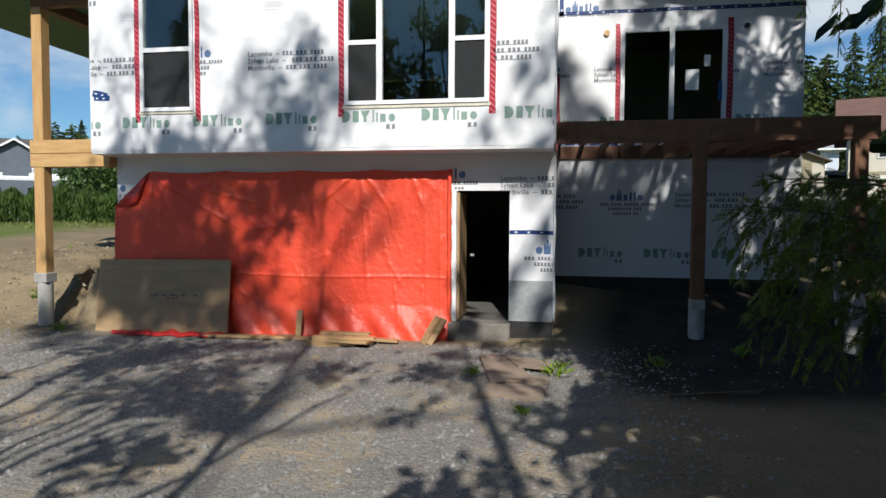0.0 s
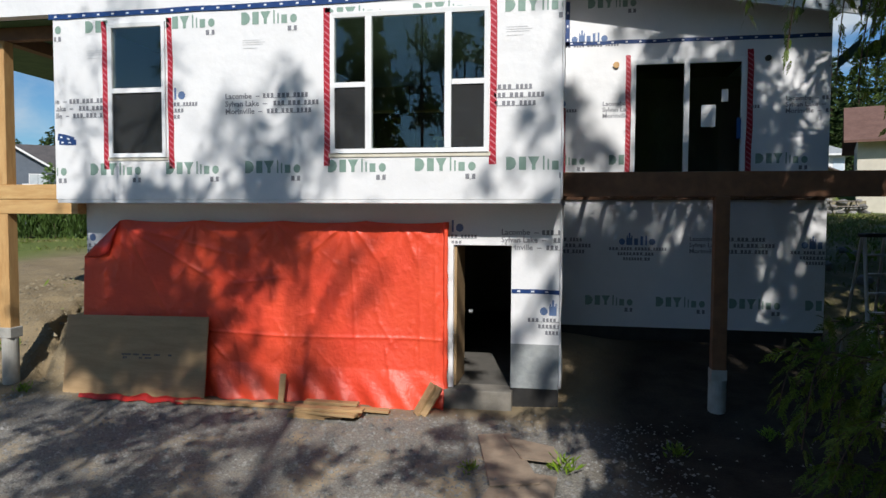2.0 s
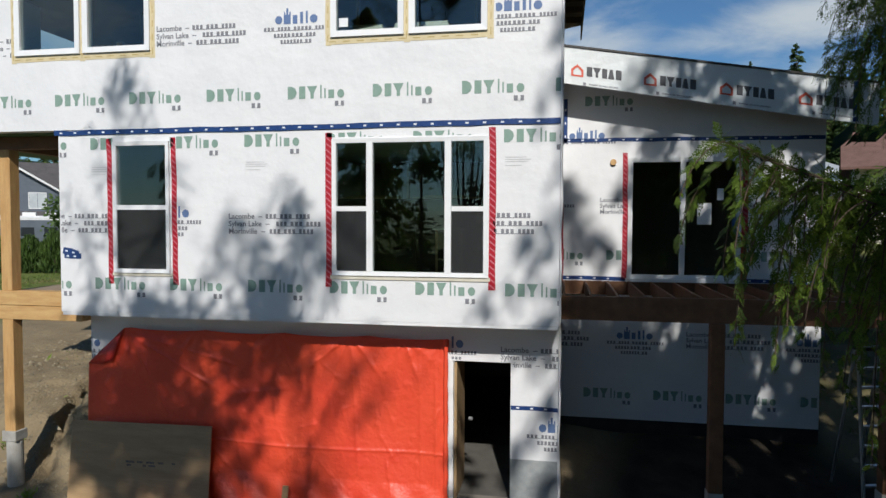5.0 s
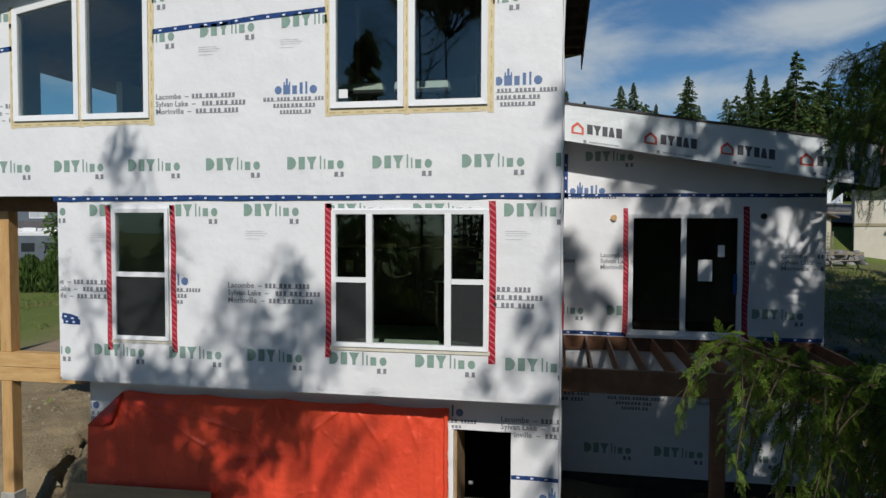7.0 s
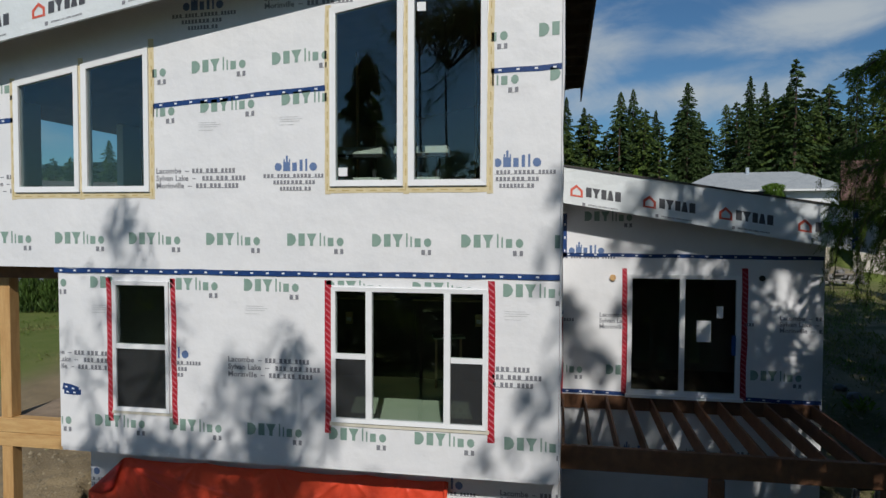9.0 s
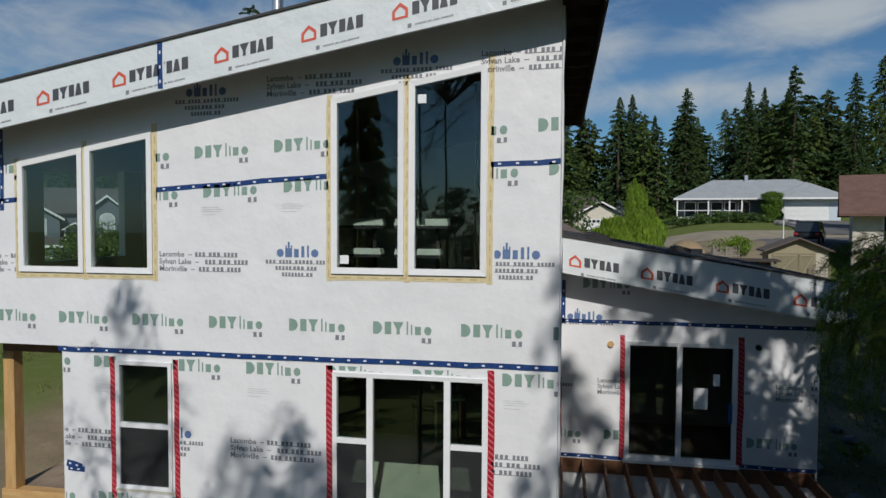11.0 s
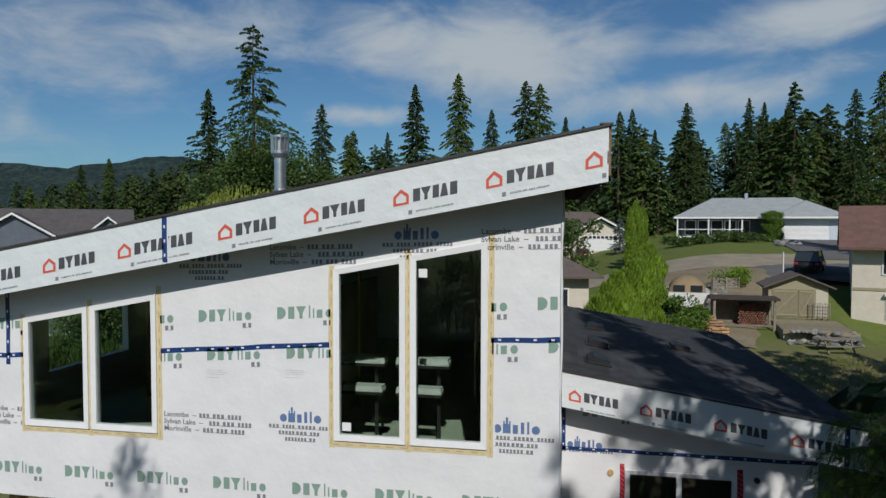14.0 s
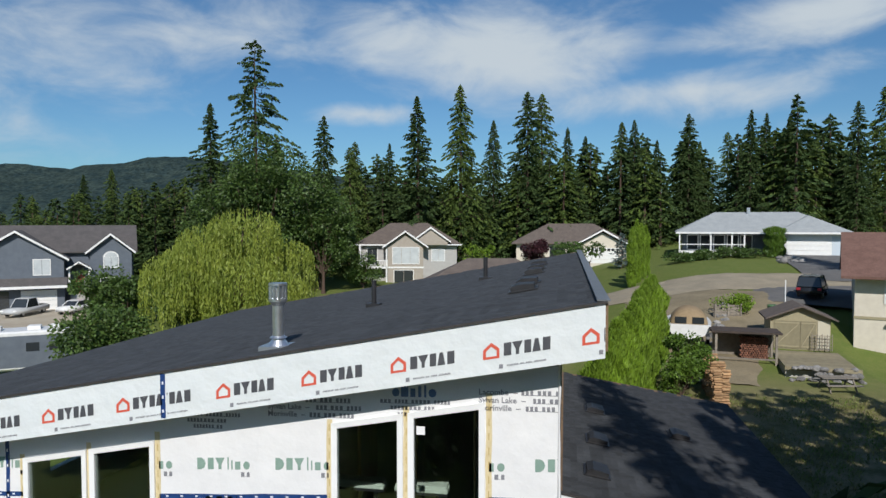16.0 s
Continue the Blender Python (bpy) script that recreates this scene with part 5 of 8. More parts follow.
def lumber_rack(label, x0, x1, y, tiers):
    """Packs of boards lying on a dark rack; tiers are (z, thickness, x inset, with a red end)."""
    t = thing("lumber_rack", label, "rack", "racks upstairs", at=pose((x0 + x1) / 2, y, 5.62))
    w = (x1 - x0) / 2
    for z, h, inset, red in tiers:
        lo, hi = -w, w - inset
        cut = lo + 0.42 * (hi - lo) if red else lo
        if red:
            quick_box("red_pack", lo, cut - 0.004, 0.05, 0.3, z - 5.62, z - 5.62 + h, M_TARP_RED, t, "red wrapped pack", bevel=0.006)
        quick_box("pack", cut, hi, 0.05, 0.3, z - 5.62, z - 5.62 + h * 0.55, M_PACK, t, bevel=0.004)
        quick_box("top_sheet", cut + 0.01, hi - 0.015, 0.06, 0.31, z - 5.62 + h * 0.551, z - 5.62 + h, M_PACK, t, bevel=0.003)
        quick_box("bearer", lo, hi, 0.06, 0.312, z - 5.62 - 0.05, z - 5.62 - 0.002, M_BLACK, t)
    for s in (-1, 1):
        quick_box("upright", s * (w - 0.22) - 0.03, s * (w - 0.22) + 0.03, 0.312, 0.36, 0, tiers[0][0] - 5.62 - 0.004, M_BLACK, t)


lumber_rack("pale board packs and a red pack on a dark rack upstairs", -4.25, -2.97, 2.0, [(7.29, 0.12, 0.0, False), (6.79, 0.10, 0.04, True)])
lumber_rack("pale board packs on a dark rack upstairs", -2.77, -1.84, 2.0, [(7.29, 0.12, 0.0, False), (6.79, 0.10, 0.13, False)])


# ---- shingles ----
def shingle_variants(n, w=1.0, e=0.155):
    out = []
    rnd = random.Random(11)
    for _ in range(n):
        bm = bmesh.new()
        y = 0.0
        while y < w - 0.02:
            t = min(rnd.uniform(0.10, 0.22), w - y)
            th = rnd.choice((0.006, 0.010))
            vs = [bm.verts.new((x, yy, z)) for x, z in ((0, 0), (e, 0), (e, 0.003), (0, th)) for yy in (y, y + t - 0.004)]
            for f in ((0, 2, 3, 1), (2, 4, 5, 3), (4, 6, 7, 5), (6, 0, 1, 7), (0, 6, 4, 2), (1, 3, 5, 7)):
                bm.faces.new([vs[k] for k in f])
            y += t
        bmesh.ops.recalc_face_normals(bm, faces=bm.faces)
        me = bpy.data.meshes.new("shingle")
        bm.to_mesh(me)
        bm.free()
        me.materials.append(M_SHINGLE)
        out.append(me)
    return out


def lay_shingles(parent, low_x, high_x, zf, y0, y1, near):
    """Courses run along y; they climb from low_x to high_x. Rows up to y = near are parts, the rest is one mesh."""
    sign = 1 if high_x > low_x else -1
    ang = math.atan2(zf(high_x) - zf(low_x), abs(high_x - low_x))
    run = 0.14 * math.cos(ang)
    count = int(abs(high_x - low_x) / run)
    meshes = shingle_variants(5)
    rnd = random.Random(3)
    V, F = [], []
    for c in range(count):
        x = low_x + sign * run * c
        y = y0 - rnd.uniform(0, 0.45)
        while y < y1:
            me = rnd.choice(meshes)
            m = Matrix.Translation((x, y, zf(x) - 0.018 + 0.002)) @ (Matrix.Rotation(math.pi, 4, "Z") if sign < 0 else Matrix()) @ Matrix.Rotation(-ang, 4, "Y")
            if sign < 0:
                m = Matrix.Translation((0, 1.0, 0)) @ m
            if y >= y0 and y + 1 < near:
                o = new("shingle", me)
                o.parent = parent
                o.matrix_basis = m
            elif y + 1 <= y1 + 0.3:
                b = len(V)
                for v in me.vertices:
                    w = m @ v.co
                    V.append((w.x, min(max(w.y, y0), y1), w.z))
                F += [[b + k for k in p.vertices] for p in me.polygons]
            y += 1.0
    tagged(mesh_part("shingles", V, F, M_SHINGLE, parent), kind="stuff")


lay_shingles(main_roof, -11.98, 0.56, roof_z, -0.56, MAIN_BACK, 1.7)
lay_shingles(wing_roof, 5.08, 0.05, wing_z, 2.86, WING_BACK, 6.2)


# ---- loose wrap edge at the house corner ----
def wrap_edge(z0, z1, y, seed, material, label):
    bm = bmesh.new()
    n = max(12, int((z1 - z0) / 0.06))
    prev = None
    for k in range(n + 1):
        z = z0 + (z1 - z0) * k / n
        w = 0.035 + 0.022 * noise.noise(Vector((seed, z * 1.7, 0)))
        out = 0.012 + 0.03 * noise.noise(Vector((z * 2.3, seed, 4)))
        row = [bm.verts.new((0.033, y, z)), bm.verts.new((0.033 + w * 0.6, y - out, z)), bm.verts.new((0.033 + w, y + 0.02 + out, z))]
        if prev:
            for q in range(2):
                bm.faces.new((prev[q], prev[q + 1], row[q + 1], row[q]))
        prev = row
    ob = part("wrap_edge", bm, material, house, label, smooth=True)
    mod = ob.modifiers.new("thickness", "SOLIDIFY")
    mod.thickness = 0.003


wrap_edge(2.66, 10.2, -0.02, 1.3, M_WRAP, "loose wavy edge of the wrap")
wrap_edge(-0.02, 2.62, 0.575, 5.1, M_WRAP, "loose wavy edge of the wrap")
quick_box("corner_tape", 0.031, 0.036, 0.03, 0.10, 3.1, 5.3, M_RED_TAPE, house, "strip of red tape down the side wall")


# ---- neighbouring houses ----
M_STUCCO = mat("cream_stucco", (0.62, 0.57, 0.48), 0.9, color2=(0.56, 0.51, 0.43), scale=2, bump=0.1, bump_scale=40)
M_TAUPE = mat("taupe_siding", (0.36, 0.32, 0.27), 0.8, color2=(0.32, 0.28, 0.24), scale=2)
M_BLUEGREY = mat("blue_grey_siding", (0.115, 0.135, 0.165), 0.8, color2=(0.095, 0.112, 0.14), scale=2)
# pale grey panes, used in place of the dark far glass
M_PALEPANE = mat("pale_window_panes", (0.52, 0.55, 0.56), 0.35, color2=(0.42, 0.45, 0.47), scale=1.2)
M_WHITE = mat("white_trim", (0.76, 0.76, 0.75), 0.5, color2=(0.70, 0.70, 0.69), scale=3)
M_ROOF_BROWN = mat("brown_roof", (0.13, 0.105, 0.09), 0.95, color2=(0.10, 0.08, 0.07), scale=1.5, fine=(12, 0.2))
M_ROOF_RED = mat("red_brown_roof", (0.17, 0.095, 0.075), 0.95, color2=(0.13, 0.07, 0.055), scale=1.5, fine=(12, 0.2))
M_ROOF_GREY = mat("pale_grey_roof", (0.33, 0.35, 0.36), 0.9, color2=(0.28, 0.30, 0.31), scale=1.2, fine=(12, 0.12))
M_ROOF_DARK = mat("charcoal_roof", (0.10, 0.09, 0.09), 0.95, color2=(0.075, 0.07, 0.07), scale=1.2, fine=(12, 0.2))
M_DARKGLASS = mat("far_window_glass", (0.03, 0.035, 0.04), 0.08, spec=0.8)
M_RED_DOOR = mat("red_door", (0.33, 0.02, 0.03), 0.5)
M_ASPHALT = mat("old_asphalt", (0.14, 0.137, 0.135), 0.95, color2=(0.105, 0.103, 0.102), scale=0.6, fine=(30, 0.2))
M_LANE = mat("gravel_lane", (0.25, 0.205, 0.13), 0.95, color2=(0.17, 0.14, 0.088), scale=0.35, fine=(14, 0.2))
M_ROADGREY = mat("grey_gravel_road", (0.32, 0.272, 0.195), 0.95, color2=(0.24, 0.207, 0.152), scale=0.5, fine=(14, 0.15))
M_KHAKI = mat("khaki_shed_boards", (0.34, 0.30, 0.19), 0.8, color2=(0.29, 0.25, 0.16), scale=3, stretch=(5, 5, 0.6))
M_KHAKI_DARK = mat("olive_doors", (0.24, 0.21, 0.13), 0.8, color2=(0.2, 0.175, 0.11), scale=3)
M_GREYWOOD = mat("grey_weathered_wood", (0.25, 0.22, 0.18), 0.9, color2=(0.18, 0.155, 0.13), scale=3, obj_random=0.15)
M_TERRACE = mat("tan_terrace_boards", (0.27, 0.235, 0.155), 0.9, color2=(0.21, 0.18, 0.115), scale=3, obj_random=0.12)
M_LOG = mat("split_firewood", (0.42, 0.27, 0.14), 0.85, color2=(0.26, 0.14, 0.07), scale=4, obj_random=0.35)
M_ROCK = mat("grey_rock", (0.26, 0.25, 0.24), 0.95, color2=(0.16, 0.155, 0.15), scale=2, obj_random=0.3, bump=0.5, bump_scale=6)


def opening(parent, x0, x1, z0, z1, y, kind="window", panes=1, trim=0.1, material=None):
    """A window or door set in the face at y (facing -y), with trim standing proud and panes set back."""
    o = new(kind)
    o.parent = parent
    bm = bmesh.new()
    outer = [(x0 - trim, z0 - trim), (x1 + trim, z0 - trim), (x1 + trim, z1 + trim), (x0 - trim, z1 + trim)]
    inner = [(x0, z0), (x1, z0), (x1, z1), (x0, z1)]
    rows = [[bm.verts.new((px, yy, pz)) for px, pz in ring] for ring, yy in ((outer, y + 0.02), (outer, y - 0.07), (inner, y - 0.07), (inner, y + 0.02))]
    for a, b in zip(rows, rows[1:]):
        for k in range(4):
            bm.faces.new((a[k], a[(k + 1) % 4], b[(k + 1) % 4], b[k]))
    part("frame", bm, M_WHITE, o)
    w = (x1 - x0) / panes
    for k in range(panes):
        quick_box("pane" if kind == "window" else "leaf", x0 + w * k + 0.025, x0 + w * (k + 1) - 0.025, y - 0.03, y - 0.005, z0, z1, material or M_DARKGLASS, o)
    return o


def garage_door(parent, x0, x1, z0, z1, y, material=None, windows=False):
    o = new("garage_door")
    o.parent = parent
    n = 4
    h = (z1 - z0) / n
    for k in range(n):
        quick_box("panel", x0, x1, y - 0.05, y - 0.01, z0 + h * k + 0.015, z0 + h * (k + 1) - 0.015, material or M_WHITE, o)
    if windows:
        m = max(4, int((x1 - x0) / 0.6))
        w = (x1 - x0) / m
        for k in range(m):
            quick_box("pane", x0 + w * k + 0.08, x0 + w * (k + 1) - 0.08, y - 0.06, y - 0.052, z1 - h + 0.1, z1 - 0.1, M_DARKGLASS, o)
    return o


def gable_x(bm, x0, x1, y0, y1, ze, zr, t=0.18):
    """A roof with its ridge along x, as a solid shell."""
    ym = (y0 + y1) / 2
    for a, b in ((y0, ym), (y1, ym)):
        pts = [(x0, a, ze), (x1, a, ze), (x1, b, zr), (x0, b, zr)]
        v = [bm.verts.new(p) for p in pts] + [bm.verts.new((p[0], p[1], p[2] - t)) for p in pts]
        for f in ((0, 1, 2, 3), (4, 7, 6, 5), (0, 4, 5, 1), (1, 5, 6, 2), (3, 2, 6, 7), (0, 3, 7, 4)):
            bm.faces.new([v[k] for k in f])


def gable_y(bm, x0, x1, y0, y1, ze, zr, t=0.18):
    xm = (x0 + x1) / 2
    for a, b in ((x0, xm), (x1, xm)):
        pts = [(a, y0, ze), (a, y1, ze), (b, y1, zr), (b, y0, zr)]
        v = [bm.verts.new(p) for p in pts] + [bm.verts.new((p[0], p[1], p[2] - t)) for p in pts]
        for f in ((0, 1, 2, 3), (4, 7, 6, 5), (0, 4, 5, 1), (1, 5, 6, 2), (3, 2, 6, 7), (0, 3, 7, 4)):
            bm.faces.new([v[k] for k in f])


def hip(bm, x0, x1, y0, y1, ze, zr, inset, t=0.15):
    ym = (y0 + y1) / 2
    e = [bm.verts.new(p) for p in ((x0, y0, ze), (x1, y0, ze), (x1, y1, ze), (x0, y1, ze))]
    u = [bm.verts.new((p.co.x, p.co.y, ze - t)) for p in e]
    r = [bm.verts.new((x0 + inset, ym, zr)), bm.verts.new((x1 - inset, ym, zr))]
    for f in ((e[0], e[1], r[1], r[0]), (e[1], e[2], r[1]), (e[2], e[3], r[0], r[1]), (e[3], e[0], r[0])):
        bm.faces.new(f)
    for k in range(4):
        bm.faces.new((e[k], u[k], u[(k + 1) % 4], e[(k + 1) % 4]))
    bm.faces.new(u)


def gable_wall(name, x0, x1, y0, y1, z0, ze, zr, material, parent):
    bm = bmesh.new()
    prism(bm, [(x0, z0), (x1, z0), (x1, ze), ((x0 + x1) / 2, zr), (x0, ze)], y0, y1)
    return part(name, bm, material, parent)


def rake_trim(x0, x1, y, ze, zr, parent, w=0.28):
    xm = (x0 + x1) / 2
    bm = bmesh.new()
    for a in (x0, x1):
        prism(bm, [(a, ze), (xm, zr), (xm, zr - w), (a, ze - w)], y - 0.08, y)
    part("rake_trim", bm, M_WHITE, parent)


def house_l():
    h = thing("neighbour_house", "two-storey blue-grey house with white trim and two garage doors", "house", at=pose(-62.6, 64.5, 0, 0, 0, 36))
    z = 1.2
    quick_box("wall", -9.5, 8.4, 0, 9, z - 1, 8.4, M_BLUEGREY, h)
    gable_wall("gable", -9.4, 0.6, -2.2, 0.1, z - 1, 7.6, 10.6, M_BLUEGREY, h)
    gable_wall("gable", 3.4, 8.2, -0.8, 0.1, z - 1, 8.3, 10.2, M_BLUEGREY, h)
    bm = bmesh.new()
    gable_x(bm, -10, 8.9, -0.6, 9.6, 8.3, 11.6)
    gable_y(bm, -10, 1.2, -2.8, 4.6, 7.5, 11.0)
    gable_y(bm, 2.9, 8.7, -1.3, 4.4, 8.2, 10.6)
    part("roof", bm, M_ROOF_DARK, h)
    rake_trim(-10, 1.2, -2.8, 7.5, 11.0, h)
    rake_trim(2.9, 8.7, -1.3, 8.2, 10.6, h)
    bm = bmesh.new()
    v = [bm.verts.new(p) for p in ((-9.8, -3.6, 4.3), (1.0, -3.6, 4.3), (1.0, -2.2, 5.2), (-9.8, -2.2, 5.2), (-9.8, -3.6, 4.1), (1.0, -3.6, 4.1), (1.0, -2.2, 4.6), (-9.8, -2.2, 4.6))]
    for f in ((0, 1, 2, 3), (4, 7, 6, 5), (0, 4, 5, 1), (1, 5, 6, 2), (0, 3, 7, 4)):
        bm.faces.new([v[k] for k in f])
    part("awning_roof", bm, M_ROOF_DARK, h)
    quick_box("fascia", -9.8, 1.0, -3.65, -3.6, 4.0, 4.32, M_WHITE, h)
    # dark panels stand in for the unlit inside of the open garage
    garage_door(h, -8.6, -5.2, z, 3.7, -2.2, M_DARKGLASS)
    garage_door(h, -4.0, -0.2, z, 3.7, -2.2)
    for a, b in ((-8.2, -6.4), (-2.6, -0.9)):
        opening(h, a, b, 5.6, 7.4, -2.2, panes=2, material=M_PALEPANE)
    opening(h, 5.0, 6.6, 6.2, 7.5, -0.8, panes=2, material=M_PALEPANE)
    for r0, y0, y1, m_ in ((0.9, -0.86, -0.8, M_WHITE), (0.72, -0.875, -0.862, M_PALEPANE)):
        bm = bmesh.new()
        prism(bm, [(5.8 + r0 * math.cos(math.pi * q / 10), 7.55 + 0.8 * r0 * math.sin(math.pi * q / 10)) for q in range(11)], y0, y1)
        part("arch_frame" if r0 > 0.8 else "arch_pane", bm, m_, h)
    opening(h, 4.6, 7.0, 3.4, 4.8, -0.8, panes=2)
    opening(h, 1.7, 2.7, 3.0, 5.3, 0.0, kind="front_door", material=M_RED_DOOR)
    bm = bmesh.new()
    for k in range(9):
        box(bm, 1.2, 3.2, -3.8 + 0.35 * k, 0, z + 0.2 * k, z + 0.2 * (k + 1))
    part("steps", bm, M_CONCRETE, h)
    for x in (1.1, 3.3):
        quick_box("porch_post", x - 0.1, x + 0.1, -1.4, -1.2, 3.0, 6.2, M_WHITE, h)
    bm = bmesh.new()
    gable_y(bm, 0.8, 3.6, -1.8, 0.1, 6.2, 7.1)
    part("porch_roof", bm, M_ROOF_DARK, h)
    rake_trim(0.8, 3.6, -1.8, 6.2, 7.1, h, 0.2)


def house_m():
    h = thing("neighbour_house", "cream and taupe two-storey house with a white balcony", "house", at=pose(-24.5, 95, 0, 0, 0, 12))
    quick_box("wall", -8, 7.6, 0, 10, 1.5, 8.6, mat("pale_grey_siding", (0.40, 0.39, 0.38), 0.8, color2=(0.36, 0.35, 0.34), scale=2), h)
    gable_wall("gable", -3.4, 2.2, -2, 0.1, 1.5, 8.3, 10.2, M_TAUPE, h)
    bm = bmesh.new()
    hip(bm, -8.8, 8.4, -0.8, 10.8, 8.5, 11.9, 5.5)
    gable_y(bm, -4.2, 3.0, -2.6, 5, 8.2, 10.7)
    part("roof", bm, M_ROOF_BROWN, h)
    rake_trim(-4.2, 3.0, -2.6, 8.2, 10.7, h)
    bm = bmesh.new()
    gable_y(bm, 0.2, 6.6, -1.3, 5, 9.0, 11.3)
    part("upper_gable_roof", bm, M_ROOF_BROWN, h)
    rake_trim(0.2, 6.6, -1.3, 9.0, 11.3, h)
    gable_wall("gable", 0.7, 6.1, -1.0, 0.1, 8.4, 8.95, 10.9, M_TAUPE, h)
    quick_box("fascia", -8.8, 8.4, -0.86, -0.8, 8.3, 8.5, M_WHITE, h)
    opening(h, -2.6, 1.5, 5.5, 8.0, -2.0, panes=3, material=M_PALEPANE)
    opening(h, 3.6, 5.6, 5.8, 7.6, 0.0, panes=2, material=M_PALEPANE)
    opening(h, -6.8, -5.2, 5.2, 7.8, 0.0, panes=2)
    opening(h, -2.4, 0.6, 1.9, 4.4, -2.0, panes=2)
    quick_box("balcony", -8, -3.4, -2.0, 0, 4.7, 5.0, M_WHITE, h)
    rail = quick_box("balcony_rail", -8, -3.4, -2.05, -1.95, 5.9, 6.0, M_WHITE, h)
    for k in range(12):
        quick_box("baluster", -7.9 + 0.4 * k, -7.85 + 0.4 * k, -2.02, -1.97, 5.0, 5.9, M_WHITE, rail)
    for x in (-7.8, -3.6):
        quick_box("post", x - 0.12, x + 0.12, -2, -1.8, 1.5, 8.4, M_WHITE, h)
    quick_box("belt_trim", -3.5, 2.3, -2.06, -2.0, 4.75, 5.0, M_WHITE, h)
    return h


def house_c():
    h = thing("neighbour_house", "cream bungalow with a brown hipped roof and a white garage door", "house", at=pose(1.2, 101, 0, 0, 0, 3))
    quick_box("wall", -9, 9, 0, 9, 3.5, 8.6, M_STUCCO, h)
    bm = bmesh.new()
    hip(bm, -9.8, 9.8, -0.8, 9.8, 8.6, 11.8, 6.0)
    gable_y(bm, 0.6, 9.0, -1.6, 5, 8.6, 10.9)
    part("roof", bm, M_ROOF_BROWN, h)
    gable_wall("gable", 1.4, 8.2, -0.9, 0.1, 3.5, 8.5, 10.3, M_STUCCO, h)
    rake_trim(0.6, 9.0, -1.6, 8.6, 10.9, h)
    garage_door(h, 2.2, 7.4, 5.4, 7.9, -0.9, windows=True)
    opening(h, -7.8, -6.0, 6.3, 8.0, 0.0, panes=2)
    opening(h, -3.6, -1.4, 6.3, 8.0, 0.0, panes=3)


def house_b():
    h = thing("neighbour_house", "white bungalow with a pale grey hipped roof and a veranda", "house", at=pose(25.6, 85.5, 0, 0, 0, -8))
    quick_box("wall", -9.6, 3.0, 0.8, 9, 6.4, 10.8, M_BLUEGREY, h)
    quick_box("wall", 2.2, 9.4, -1.8, 9, 6.4, 10.66, M_WHITE, h)
    bm = bmesh.new()
    hip(bm, -10.6, 10.3, -2.4, 9.8, 10.7, 13.4, 5.2)
    part("roof", bm, M_ROOF_GREY, h, "pale grey metal-coloured roof")
    bm = bmesh.new()
    e = [bm.verts.new(p) for p in ((1.6, -2.9, 10.72), (10.4, -2.9, 10.72), (10.4, 3.0, 10.72), (1.6, 3.0, 10.72))]
    r = [bm.verts.new((6.0, 1.4, 12.9)), bm.verts.new((6.0, 3.4, 13.0))]
    for f in ((e[0], e[1], r[0]), (e[1], e[2], r[1], r[0]), (e[3], e[0], r[0], r[1]), (e[2], e[3], r[1])):
        bm.faces.new(f)
    part("porch_roof", bm, M_ROOF_GREY, h, "pale grey hipped roof over the garage")
    quick_box("fascia", -10.6, 1.6, -2.45, -2.4, 10.48, 10.7, M_WHITE, h)
    quick_box("fascia", 1.6, 10.4, -2.96, -2.9, 10.48, 10.72, M_WHITE, h)
    garage_door(h, 2.9, 7.9, 7.75, 10.2, -1.8)
    quick_box("entry_panel", 8.1, 9.3, -1.84, -1.8, 7.7, 10.2, mat("pale_panel", (0.5, 0.56, 0.62), 0.6), h)
    quick_box("veranda_floor", -10.2, -2.0, -2.2, 0.8, 7.9, 8.15, M_WHITE, h)
    quick_box("veranda_rail", -10.2, -2.0, -2.22, -2.14, 9.0, 9.1, M_WHITE, h)
    for x in (-10.1, -6.2, -3.6, -2.1):
        quick_box("veranda_post", x - 0.09, x + 0.09, -2.25, -2.07, 6.3, 10.6, M_WHITE, h)
    for k in range(5):
        opening(h, -9.0 + 1.7 * k, -7.7 + 1.7 * k, 8.3, 10.2, 0.8, panes=1)
    quick_box("chimney", -1.3, -0.9, 3, 3.5, 12.5, 14.0, M_STEEL, h)


def house_r():
    h = thing("neighbour_house", "cream stucco two-storey house with a red-brown roof", "house", at=pose(20.9, 43.9, 0, 0, 0, -20))
    quick_box("wall", 0, 14, 0, 9, 1.6, 8.3, M_STUCCO, h)
    quick_box("belt_trim", -0.04, 14, -0.06, 0.0, 4.95, 5.15, M_KHAKI, h)
    bm = bmesh.new()
    gable_x(bm, -0.9, 15, -1.2, 10.2, 8.1, 11.2)
    part("roof", bm, M_ROOF_RED, h)
    opening(h, 1.9, 3.6, 6.2, 7.9, 0.0, panes=1)
    opening(h, 2.2, 3.8, 3.0, 4.5, 0.0, panes=1, material=mat("closed_blind", (0.45, 0.3, 0.22), 0.7))
    quick_box("awning", 2.0, 4.0, -0.35, 0.0, 4.6, 4.75, M_WHITE, h)


